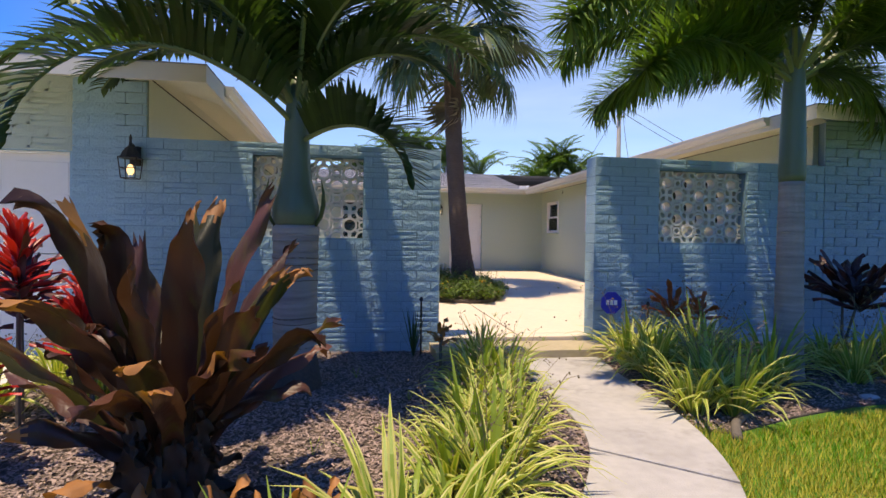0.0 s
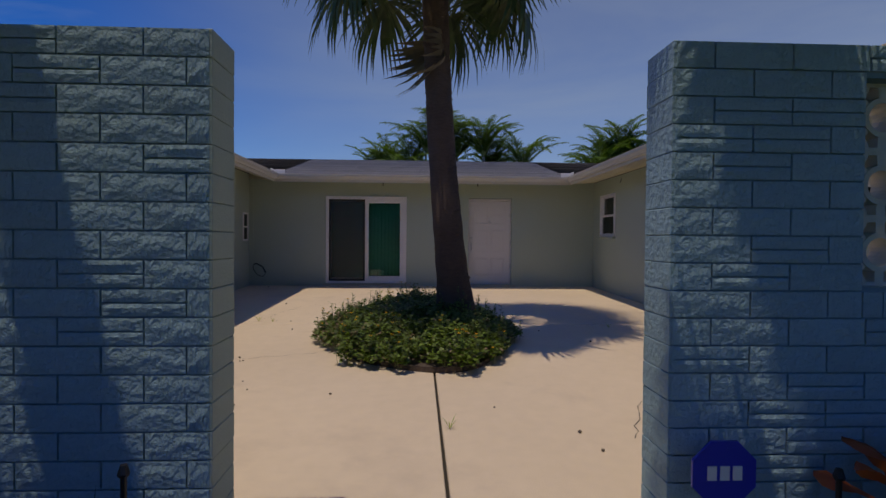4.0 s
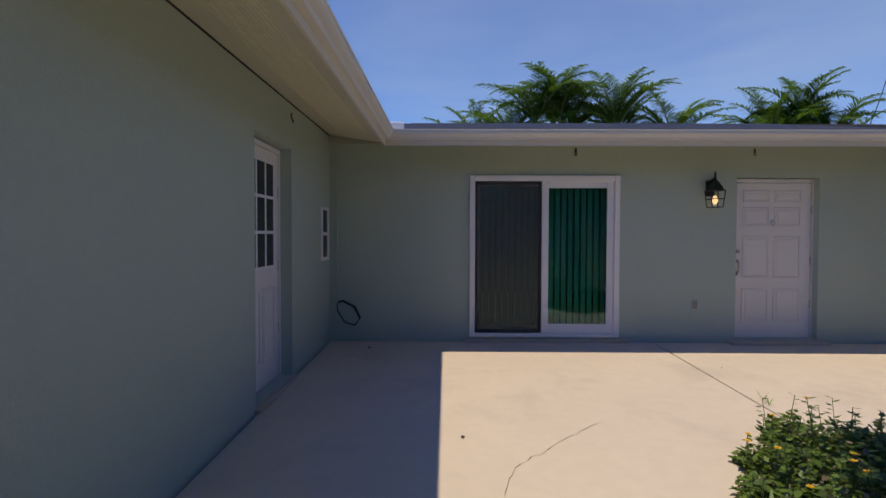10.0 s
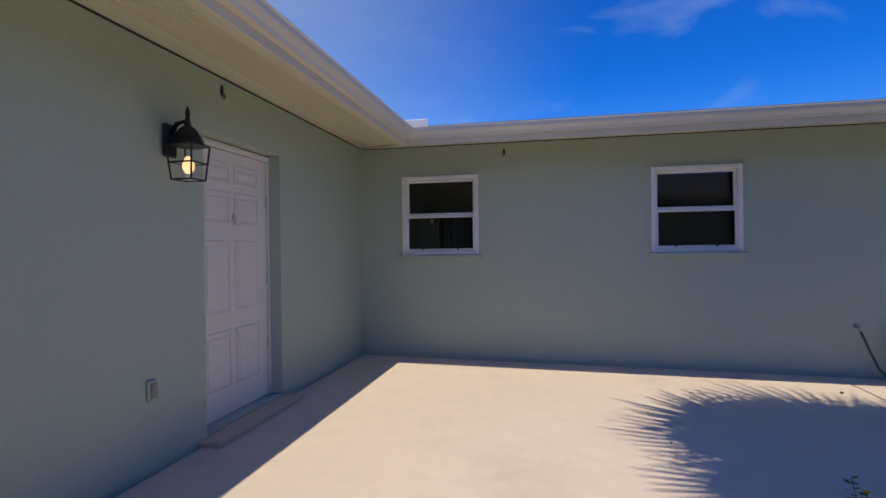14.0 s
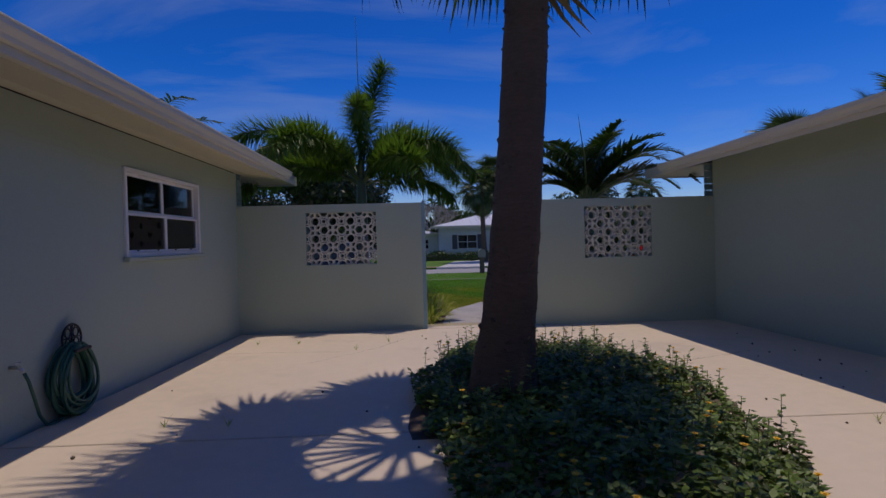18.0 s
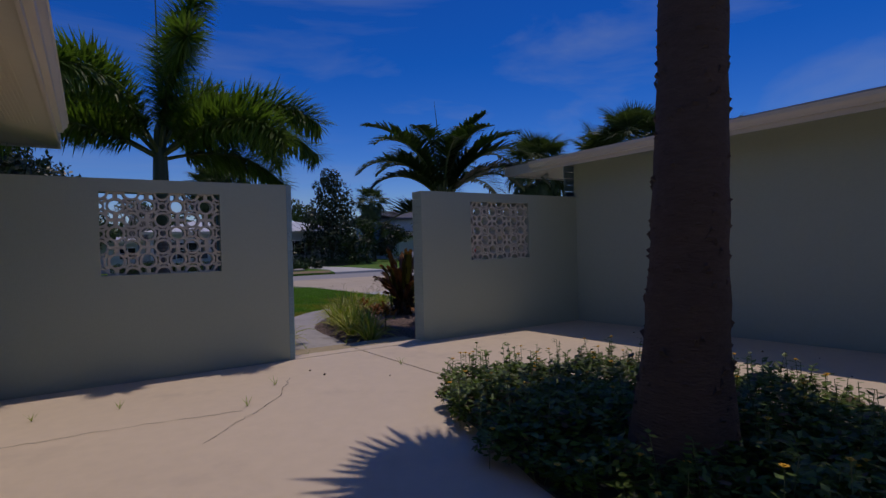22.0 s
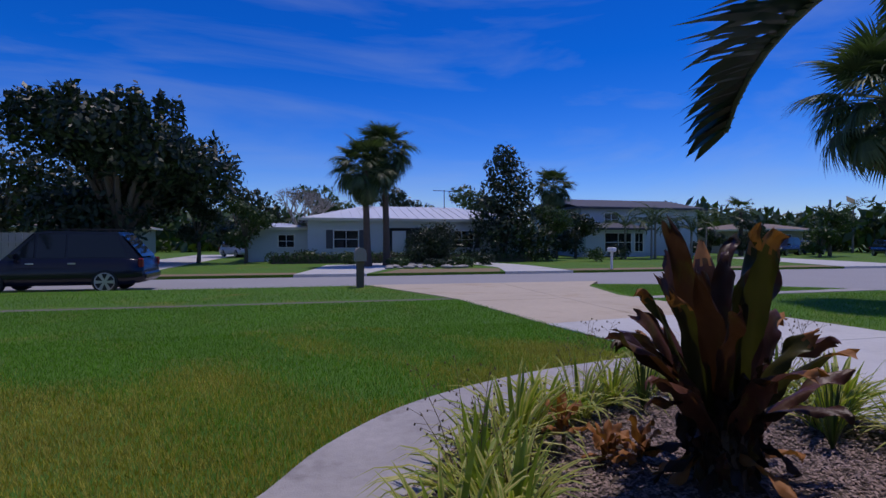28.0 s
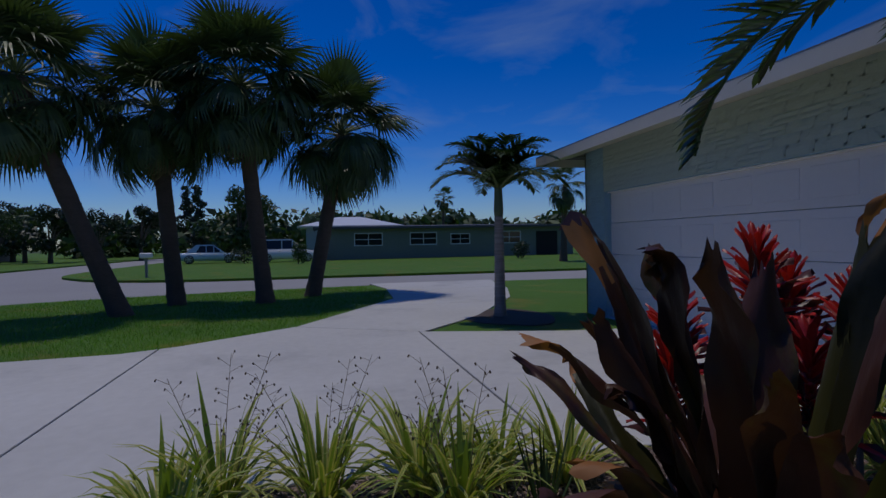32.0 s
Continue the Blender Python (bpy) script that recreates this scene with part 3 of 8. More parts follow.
def slab_set(name, polys, z0, z1, material, parent):
    """Concrete slabs, each a part of its own, with a narrow chamfer."""
    for p in polys:
        cx, cy = sum(x for x, _ in p) / len(p), sum(y for _, y in p) / len(p)
        zz = z1 if callable(z1) else (lambda x, y: z1)
        n = len(p)
        shrink = lambda x, y, d: (x + (cx - x) * d / max(0.1, math.hypot(cx - x, cy - y)), y + (cy - y) * d / max(0.1, math.hypot(cx - x, cy - y)))
        v = [(x, y, z0) for x, y in p] + [(x, y, zz(x, y) - 0.006) for x, y in p]
        inner = [shrink(x, y, 0.008) for x, y in p]
        v += [(x, y, zz(x, y)) for x, y in inner]
        f = [tuple(range(2 * n, 3 * n))]
        for i in range(n):
            j = (i + 1) % n
            f += [(i, j, n + j, n + i), (n + i, n + j, 2 * n + j, 2 * n + i)]
        part(name, MB().add(v, f), material, parent)


def smooth_line(pts, k=6):
    """A soft curve through points on the ground."""
    out = []
    for i in range(len(pts) - 1):
        p0, p1, p2, p3 = pts[max(i - 1, 0)], pts[i], pts[i + 1], pts[min(i + 2, len(pts) - 1)]
        for j in range(k):
            t = j / k
            out.append(tuple(0.5 * (2 * b + (c - a) * t + (2 * a - 5 * b + 4 * c - d) * t * t + (3 * b - a - 3 * c + d) * t ** 3)
                             for a, b, c, d in zip(p0, p1, p2, p3)))
    return out + [pts[-1]]


ROAD_N, ROAD_S = -17.9, -24.2
setting("ground", MB().face([(-900, -900, -0.34), (900, -900, -0.34), (900, 900, -0.34), (-900, 900, -0.34)]), M_GROUND,
        "flat grassy land reaching the horizon", "ground")
setting("road", MB().box(-260, 120, ROAD_S, ROAD_N, -0.5, -0.27), M_ROAD, "pale sun-bleached asphalt street", "road")
lawn_edge = smooth_line([(-18.6, 60), (-18.8, 12), (-19.4, -2), (-18.2, -10.0), (-16.4, -13.5), (-13.2, -15.7), (-9.6, -16.9), (-3.0, -17.8), (40, ROAD_N)], 5)
side_far = smooth_line([(-25.0, 60), (-25.0, 12), (-25.4, -4), (-26.0, -11), (-29.0, -15.5), (-36.0, ROAD_N), (-60, ROAD_N)], 5)
setting("road_side", MB().prism([*lawn_edge[:31][::-1], *side_far, (-60, ROAD_N - 1), (-9, ROAD_N - 1)], -0.5, -0.266), M_ROAD, "pale asphalt side street", "road")
lawn = setting("lawn", MB().prism([*lawn_edge, (40, 60)], -0.33, GZ), M_LAWN, "mown green lawn with dry brown patches", "lawn")
across = setting("lawn_across", MB().box(-260, 120, -95, ROAD_S, -0.33, -0.16), M_LAWN, "lawns across the street", "lawn")
setting("lawn_corner", MB().prism([(-90, 60), (-90, ROAD_N), *side_far[::-1]], -0.33, -0.16), M_LAWN, "neighbour's lawn across the side street", "lawn")
for pts in ([(-0.9, -24.15), (-3.9, -24.15), (-5.6, -28.5), (-7.0, -33.0), (-5.0, -34.5), (-2.6, -33.0), (-1.7, -28.0)],
            [(-10.2, -24.15), (-13.6, -24.15), (-13.9, -30.0), (-13.0, -34.5), (-8.0, -36.0), (-5.0, -34.6), (-7.2, -33.1), (-11.2, -32.0), (-11.3, -28.0)],
            [(-30.0, -24.15), (-36.0, -24.15), (-40.0, -38.0), (-36.0, -40.0)], [(9.5, -24.15), (5.5, -24.15), (5.0, -60.0), (9.0, -60.0)]):
    setting("drive_across", MB().prism(pts[::-1], -0.3, -0.15), M_DRIVE, "pale concrete driveway across the street", "road")

floor = setting("floor", MB().face([(XW, 0, -0.03), (XE, 0, -0.03), (XE, YB, YB * RISE - 0.03), (XW, YB, YB * RISE - 0.03)]), M_JOINT,
                "dirt bed under the courtyard slabs", "floor")
court = [(XW, -0.0), (GAP_L, -0.0), (GAP_L, -0.20), (GAP_R, -0.20), (GAP_R, 0.0), (XE, 0.0), (XE, YB), (XW, YB)]
slab_set("slab", panels([(XW + 0.022, 0.02), (XE - 0.022, 0.02), (XE - 0.022, YB - 0.022), (XW + 0.022, YB - 0.022)], [((-0.86, 0), (-0.88, 10)), ((-5, 5.19), (3, 5.17))], 0.020), -0.2, lambda x, y: y * RISE, M_SLAB, floor)
slab_set("slab", panels([(GAP_L, -0.225), (GAP_R, -0.225), (GAP_R, -0.006), (GAP_L, -0.006)], [((-0.86, -1), (-0.86, 1))], 0.012), -0.2, -0.001, M_SLAB, floor)
strip = setting("threshold", MB().box(GAP_L - 0.1, 0.25, -0.80, -0.24, -0.3, -0.045), M_STRIP, "mossy concrete strip at the courtyard opening", "pavement")

walk_out = smooth_line([(-0.18, -0.80), (-0.33, -1.63), (-0.42, -2.45), (-0.56, -3.12), (-0.80, -3.75), (-1.08, -4.2), (-1.42, -4.80), (-2.06, -5.50), (-2.86, -6.00), (-3.75, -6.38), (-4.9, -6.66), (-5.42, -6.72)], 4)
walk_in = smooth_line([(-1.12, -0.80), (-1.20, -1.7), (-1.24, -2.5), (-1.38, -3.2), (-1.80, -3.95), (-2.30, -4.60), (-3.0, -5.15), (-3.9, -5.62), (-5.42, -5.95)], 5)
walkway = setting("walkway", MB().prism([*walk_out[::-1], *walk_in], -0.3, -0.155), M_JOINT, "bed of the curved garden walk", "pavement")
WALK_JOINTS = (0.0, 0.37, 0.68, 1.0)
pick = lambda line, u: line[min(len(line) - 1, int(round(u * (len(line) - 1))))]
for i, (u0, u1) in enumerate(zip(WALK_JOINTS, WALK_JOINTS[1:])):
    a = [pick(walk_out, u0 + (u1 - u0) * k / 18) for k in range(19)]
    b = [pick(walk_in, u0 + (u1 - u0) * k / 18) for k in range(19)]
    quad = [q for k, q in enumerate(a) if k == 0 or q != a[k - 1]], [q for k, q in enumerate(b) if k == 0 or q != b[k - 1]]
    poly = [*quad[0][::-1], *quad[1]]
    mx_, my_ = sum(x for x, _ in poly) / len(poly), sum(y for _, y in poly) / len(poly)
    poly = [(x + (mx_ - x) * 0.004, y + (my_ - y) * 0.004) for x, y in poly]
    slab_set("slab", [poly], -0.3, GZ + 0.02 if i else GZ + 0.03, M_WALK, walkway)

DX = -5.42                              # garden edge of the driveway
loop = [(-9.4, -0.25), (-9.5, -1.4), (-10.1, -3.4), (-11.5, -2.2), (-14.3, -0.6), (-16.5, 0.1), (-19.65, 0.6), (-19.7, -3.4), (-17.7, -3.1), (-14.9, -3.25), (-11.2, -5.3), (-10.0, -6.7), (-9.7, -7.3),
        (-9.5, -9.9), (-9.05, -12.4), (-9.0, -13.2), (-9.7, -15.9), (-11.0, -17.6), (-3.2, -17.88), (-4.4, -14.6), (-4.8, -13.3), (-5.15, -10.0), (DX, -7.2), (DX, -0.25)]
drive = setting("driveway", MB().prism(loop[::-1], -0.32, GZ + 0.004), M_JOINT, "bed of the concrete driveway", "road")
slab_set("slab", panels([(DX, -0.25), (-9.4, -0.25), (-9.5, -1.4), (-10.1, -3.4), (-11.2, -5.3), (-10.0, -6.7), (-9.7, -7.3), (-9.5, -9.9), (-5.15, -9.25), (DX, -7.2)][::-1],
                        [((-5, -6.83), (-12, -6.95)), ((-5, -3.40), (-12, -3.52))]), -0.3, GZ + 0.022, M_DRIVE, drive)
slab_set("slab", panels([(-10.12, -3.42), (-11.5, -2.2), (-14.3, -0.6), (-16.5, 0.1), (-19.65, 0.6), (-19.7, -3.4), (-17.7, -3.1), (-14.9, -3.25), (-11.22, -5.27)][::-1],
                        [((-13.5, -5), (-13.5, 2)), ((-17.0, -5), (-17.0, 4))]), -0.3, GZ + 0.022, M_DRIVE, drive)
slab_set("slab", panels([(-5.15, -9.27), (-9.5, -9.92), (-9.05, -12.4), (-9.0, -13.2), (-9.7, -15.9), (-11.0, -17.6), (-3.2, -17.88), (-4.4, -14.6), (-4.8, -13.3)][::-1],
                        [((-3, -12.75), (-13, -12.9)), ((-3, -14.2), (-14, -14.4)), ((-7.2, -9), (-7.6, -22))]), -0.3, GZ + 0.018, M_APRON, drive)
# half overgrown strip; its dark tone also holds painted shadow
sw = setting("sidewalk", MB().box(-4.7, 38, -13.62, -13.34, -0.3, GZ + 0.002), M_GROWN_SHADED, "narrow grey sidewalk half grown over by lawn, darkened in colour for its shadow", "pavement")
setting("sidewalk", MB().prism([(-16.6, -13.15), (-9.0, -12.78), (-9.0, -12.36), (-16.9, -12.65)], -0.3, GZ + 0.012), M_WALK, "pale concrete sidewalk across the lawn island", "pavement")

bed_l = [(DX + 0.02, -0.25), (DX + 0.02, -5.93), *walk_in[::-1][1:], (-1.84, -0.80), (-1.84, -0.25)]
setting("mulch_bed_left", MB().prism(bed_l, -0.32, GZ + 0.012), M_MULCH, "bark mulch garden bed beside the walk", "ground")
bed_r = [*walk_out[:12], *smooth_line([(-0.3, -3.05), (0.6, -2.75), (1.6, -2.6), (3.2, -2.9), (6.0, -3.0)], 4), (9.0, -3.0), (9.0, -0.25), (0.02, -0.25)]
setting("mulch_bed_right", MB().prism(bed_r, -0.32, GZ + 0.012), M_MULCH, "bark mulch garden bed under the house front", "ground")


# hairline cracks in the court floor
def crack(pts, w, seed):
    r, mb, line = random.Random(seed), MB(), []
    for (xa, ya), (xb, yb) in zip(pts, pts[1:]):
        n_ = max(2, int(math.hypot(xb - xa, yb - ya) / 0.07))
        line += [(xa + (xb - xa) * i / n_ + r.uniform(-0.018, 0.018), ya + (yb - ya) * i / n_ + r.uniform(-0.018, 0.018)) for i in range(n_)]
    for (xa, ya), (xb, yb) in zip(line, line[1:]):
        d = max(1e-4, math.hypot(xb - xa, yb - ya))
        k = w * r.uniform(0.3, 1.0)
        nx, ny = -(yb - ya) / d * k, (xb - xa) / d * k
        mb.face([(xa - nx, ya - ny, ya * RISE + 0.0025), (xb - nx, yb - ny, yb * RISE + 0.0025), (xb + nx, yb + ny, yb * RISE + 0.0025), (xa + nx, ya + ny, ya * RISE + 0.0025)])
    part("crack", mb, M_JOINT, floor)


for i, pts in enumerate(([(3.0, 1.74), (1.97, 1.78), (1.0, 1.93)], [(-2.1, 3.42), (-2.63, 3.23), (-3.46, 2.92), (-3.9, 2.7)], [(-3.36, 5.45), (-3.06, 6.7), (-2.25, 7.57)], [(0.4, 1.0), (0.7, 1.7), (1.5, 2.6)])):
    crack(pts, 0.0035 if i != 2 else 0.002, i)

mulch = [(-11.2 + 1.0 * math.cos(a) * (1 + 0.12 * math.sin(3 * a)), -1.75 + 0.75 * math.sin(a)) for a in (6.2832 * i / 24 for i in range(24))]
setting("mulch_ring", MB().prism(mulch, -0.32, GZ + 0.02), M_MULCH, "dark mulch round the young palm", "ground")
# ---------------------------------------------------------------- plants: tools
R = random.Random(11)


def blade(mb, p, d, length, width, sag, segs=3, m=0, up=Vector((0, 0, 1)), keel=0.0):
    """A narrow leaf from p along d that sags under its own weight."""
    p, d = Vector(p), Vector(d).normalized()
    side = d.cross(up)
    side = side.normalized() if side.length > 1e-3 else Vector((1, 0, 0))
    k, step = len(mb.v), length / segs
    for i in range(segs + 1):
        t = i / segs
        w = width * (0.55 + 0.9 * t if t < 0.5 else 2.0 * (1 - t)) * 0.5
        mb.v.append(tuple(p - side * w))
        if i < segs:
            mb.v.append(tuple(p + side * w))
        d = (d - Vector((0, 0, sag * step / length * (0.5 + t)))).normalized()
        p = p + d * step
    for i in range(segs - 1):
        a = k + 2 * i
        mb.f.append((a, a + 1, a + 3, a + 2))
        mb.m.append(m)
    a = k + 2 * (segs - 1)
    mb.f.append((a, a + 1, a + 2))
    mb.m.append(m)


def pinnate(length, rise, arch, leaflets, leaf, width, droop, plume=0.0, seed=0, vee=0.35):
    """One feather frond along +x: a stalk that rises at an angle and arches over, with leaflets on both sides."""
    r, mb = random.Random(seed), MB()
    pts, p, a = [], Vector((0, 0, 0)), radians(rise)
    n = 18
    for i in range(n + 1):
        pts.append(p.copy())
        p = p + Vector((math.cos(a), 0, math.sin(a))) * (length / n)
        a -= radians(arch) / n * (0.5 + 1.0 * i / n)
    mb.tube(pts, [0.022 * (1 - 0.85 * i / n) + 0.003 for i in range(n + 1)], 5, 1)
    first = 0.10
    for i in range(leaflets):
        t = first + (1 - first) * (i + r.uniform(-0.3, 0.3)) / leaflets
        t = min(max(t, 0), 0.995)
        k = min(int(t * n), n - 1)
        q = pts[k].lerp(pts[k + 1], t * n - k)
        tan = (pts[k + 1] - pts[k]).normalized()
        nor = Vector((-tan.z, 0, tan.x))
        size = leaf * (0.55 + 0.9 * t if t < 0.45 else 1.0 - 0.75 * (t - 0.45) / 0.55) * r.uniform(0.88, 1.08)
        for s in (-1, 1):
            roll = r.uniform(-plume, plume) if plume else 0
            d = tan * (0.55 + 0.5 * t) + Vector((0, s, 0)) * math.cos(roll) + nor * (vee + math.sin(roll) + r.uniform(-0.08, 0.08))
            blade(mb, q, d, size, width * r.uniform(0.85, 1.1), droop * r.uniform(0.6, 1.4), 3, 0)
    return mb


def plume(length, rise, arch, nodes, leaf, width, seed=0, bare=0.16):
    """One bottle-brush frond along +x: leaflets stand out all round an arching stalk."""
    r, mb = random.Random(seed), MB()
    pts, p, a, n = [], Vector((0, 0, 0)), radians(rise), 20
    for i in range(n + 1):
        pts.append(p.copy())
        p = p + Vector((math.cos(a), 0, math.sin(a))) * (length / n)
        a -= radians(arch) / n * (0.35 + 1.3 * i / n)
    mb.tube(pts, [0.024 * (1 - 0.85 * i / n) + 0.003 for i in range(n + 1)], 5, 1)
    for i in range(nodes):
        t = bare + (0.998 - bare) * (i + r.random()) / nodes
        k = min(int(t * n), n - 1)
        q = pts[k].lerp(pts[k + 1], t * n - k)
        tan = (pts[k + 1] - pts[k]).normalized()
        nor = Vector((-tan.z, 0, tan.x))
        u = (t - bare) / (1 - bare)
        size = leaf * min(1, 0.55 + 1.8 * u) * (1 if u < 0.7 else 1 - 0.9 * (u - 0.7))
        ph = r.uniform(0, 6.283)
        for j in range(5):
            b = ph + j * 1.2566 + r.uniform(-0.3, 0.3)
            d = tan * r.uniform(0.30, 0.85) + Vector((0, math.cos(b), 0)) + nor * math.sin(b)
            blade(mb, q, d, size * r.uniform(0.8, 1.12), width * r.uniform(0.8, 1.15), r.uniform(0.25, 0.8), 2, 0)
    return mb


def fan(stalk, radius, segs, spread, fold, seed=0, droop=1.0):
    """One fan leaf along +x: a bare stalk, then a ring of pointed segments joined at their foot."""
    r, mb = random.Random(seed), MB()
    pts = [Vector((stalk * i / 4, 0, -0.10 * stalk * (i / 4) ** 2)) for i in range(5)]
    mb.tube(pts, [0.018, 0.016, 0.014, 0.012, 0.010], 4, 1)
    hub = pts[-1]
    for i in range(segs):
        a = radians(-spread + 2 * spread * (i + 0.5) / segs)
        d = Vector((math.cos(a), math.sin(a), fold * abs(math.sin(a)) - 0.25 * math.cos(a)))
        size = radius * (1.0 - 0.28 * abs(a) / radians(spread)) * r.uniform(0.9, 1.06)
        blade(mb, hub, d, size, 2.2 * radius * radians(spread) / segs * 0.42, droop * r.uniform(0.7, 1.5), 4, 0)
    return mb


def palm_trunk(base, top, r0, r1, bend=0.0, rings=0, flare=0.0, n=14, steps=26, seed=0, rough=0.03):
    r, mb = random.Random(seed), MB()
    base, top = Vector(base), Vector(top)
    pts, rad = [], []
    for i in range(steps + 1):
        t = i / steps
        p = base.lerp(top, t) + Vector((bend * math.sin(math.pi * t), 0, 0))
        pts.append(p)
        k = r0 + (r1 - r0) * t + flare * math.exp(-t * 9)
        if rings:
            k *= 1 + 0.03 * (1 if i % 2 else -0.3)
        rad.append(k * (1 + r.uniform(-rough, rough)))
    mb.tube(pts, rad, n)
    return mb


FANS = [fan(0.75, 0.80, 40, 128, 0.25, s, d).mesh("fan_leaf", [M_FROND2, M_RACHIS]) for s, d in ((1, 0.8), (2, 1.3), (3, 2.0), (4, 2.7))]
FANS_DEAD = [fan(0.7, 0.7, 22, 110, 0.2, s, 2.5).mesh("dead_leaf", [M_DEADF, M_DEADF]) for s in (5, 6)]


def fan_crown(parent, top, count, scale, seed, low=-62, high=82, dead=0):
    """Fan leaves set round the top of a trunk, the oldest hanging."""
    r = random.Random(seed)
    for i in range(count):
        t = (i + 0.5) / count
        elev = high + (low - high) * t ** 0.8 + r.uniform(-7, 7)
        mesh = FANS[min(3, int((82 - elev) / 40))] if elev < 82 else FANS[0]
        ob = part("frond", mesh, None, parent)
        ob.location = Vector(top) + Vector((0, 0, 0.25 * (1 - t) - 0.1))
        ob.rotation_euler = (r.uniform(-0.25, 0.25), -radians(elev), i * 2.39996 + r.uniform(-0.25, 0.25))
        k = scale * r.uniform(0.85, 1.1)
        ob.scale = (k, k, k)
    for i in range(dead):
        ob = part("dead_frond", r.choice(FANS_DEAD), None, parent, "dry brown hanging frond")
        ob.location = Vector(top) + Vector((0, 0, -0.25))
        ob.rotation_euler = (r.uniform(-0.3, 0.3), radians(r.uniform(62, 84)), r.uniform(0, 6.28))
        ob.scale = (scale * 0.9,) * 3


def boots(parent, base, top, r0, r1, flare, count, seed, bend=0.0):
    """Stubs of old leaf bases that stud a sabal trunk."""
    r, mb = random.Random(seed), MB()
    base, top = Vector(base), Vector(top)
    for i in range(count):
        t = r.uniform(0.05, 0.97)
        a = r.uniform(0, 6.283)
        k = (r0 + (r1 - r0) * t + flare * math.exp(-t * 9)) * 0.97
        c = base.lerp(top, t) + Vector((bend * math.sin(math.pi * t), 0, 0))
        o = Vector((math.cos(a), math.sin(a), 0))
        s = Vector((-o.y, o.x, 0))
        p, w, h, d = c + o * k, r.uniform(0.012, 0.03), r.uniform(0.015, 0.04), r.uniform(0.008, 0.022)
        mb.add([p - s * w, p + s * w, p + s * w * 0.4 + o * d + Vector((0, 0, h)), p - s * w * 0.4 + o * d + Vector((0, 0, h)), p + Vector((0, 0, h * 1.6))],
               [(0, 1, 2, 3), (3, 2, 4), (0, 3, 4), (1, 4, 2)])
    tagged(part("leaf_scar", mb, M_SABALT, parent), kind="stuff")


def sabal(place, height, lean=(0, 0), r0=0.19, r1=0.16, flare=0.12, count=34, scale=1.0, seed=1, label="", dead=3, bend=0.0, scars=160, group="", low=-62):
    ob = thing("cabbage_palm", place, label or "tall cabbage palm with fan fronds and a rough brown trunk", "palm tree", group)
    top = (lean[0], lean[1], height)
    part("trunk", palm_trunk((0, 0, -0.15), top, r0, r1, bend, 0, flare, 16, 34, seed, 0.035), M_SABALT, ob, smooth=True)
    if scars:
        boots(ob, (0, 0, -0.15), top, r0, r1, flare, scars, seed, bend)
    fan_crown(ob, top, count, scale, seed, low, dead=dead)
    return ob


def feather_palm(name, place, height, label, r0, r1, seed, rings=26):
    """A feather palm's trunk; its crown is added by the caller."""
    ob = thing(name, place, label, "palm tree")
    part("trunk", palm_trunk((0, 0, -0.1), (0, 0, height), r0, r1, 0, rings, r0 * 0.25, 18, 40, seed, 0.01), M_SMOOTHT, ob, smooth=True)
    return ob
# ---------------------------------------------------------------- palms of the garden and court
court_palm = sabal((-0.47, 4.82, 4.82 * RISE), 5.08, (-0.38, -0.08), 0.19, 0.165, 0.16, 35, 1.62, 3,
                   "tall cabbage palm rising from a flowering bed in the court", dead=1, bend=-0.07, scars=420, low=-24)

bottle = feather_palm("christmas_palm", (-3.26, -1.62, GZ), 1.36, "christmas palm with ringed trunk, swollen crownshaft and arching fronds", 0.165, 0.185, 4, rings=30)
part("crownshaft", MB().lathe([(0.164, 1.33), (0.183, 1.385), (0.191, 1.45), (0.186, 1.52), (0.160, 1.61), (0.133, 1.71), (0.117, 1.83), (0.107, 1.98), (0.10, 2.15), (0.09, 2.32), (0.07, 2.48), (0.03, 2.62)], 20), M_SHAFT, bottle,
     "smooth grey-green swollen crownshaft", True)
for az, rise, arch, ln in ((-42, 20, 105, 1.34), (172, 42, 94, 1.9), (198, 36, 100, 2.2), (185, 60, 102, 2.2), (156, 44, 98, 2.2), (160, 62, 105, 2.2), (100, 76, 84, 1.7), (70, 70, 100, 1.7), (20, 62, 104, 2.1),
                           (218, 58, 114, 2.2), (230, 30, 120, 2.4), (282, 64, 108, 2.1), (305, 64, 112, 1.6), (335, 74, 80, 2.0), (120, 82, 60, 1.7), (215, 78, 66, 2.0), (-6, 56, 112, 1.8), (240, 44, 112, 2.1), (-20, 48, 108, 1.4), (150, 66, 70, 1.9), (40, 72, 90, 1.8)):
    f = part("frond", pinnate(ln, rise, arch, 60, (0.42 if az == -42 else 0.33) + 0.11 * ln, 0.058, 0.35 if rise < 35 else 0.65, 0.15, az, 0.95 if az == -42 else 0.75 if rise < 35 else 0.55), [M_FROND, M_RACHIS], bottle, "long arching green frond")
    f.location, f.rotation_euler = (0.05 * math.cos(radians(az)), 0.05 * math.sin(radians(az)), 2.04 if az == -42 else 2.20 if rise < 35 else 2.34), (0, 0, radians(az))
part("spear_leaf", MB().tube([(0, 0, 2.5), (0.06, 0.02, 3.3), (0.16, 0.05, 4.05)], [0.02, 0.014, 0.003], 6), M_RACHIS, bottle, "unopened pointed spear leaf")
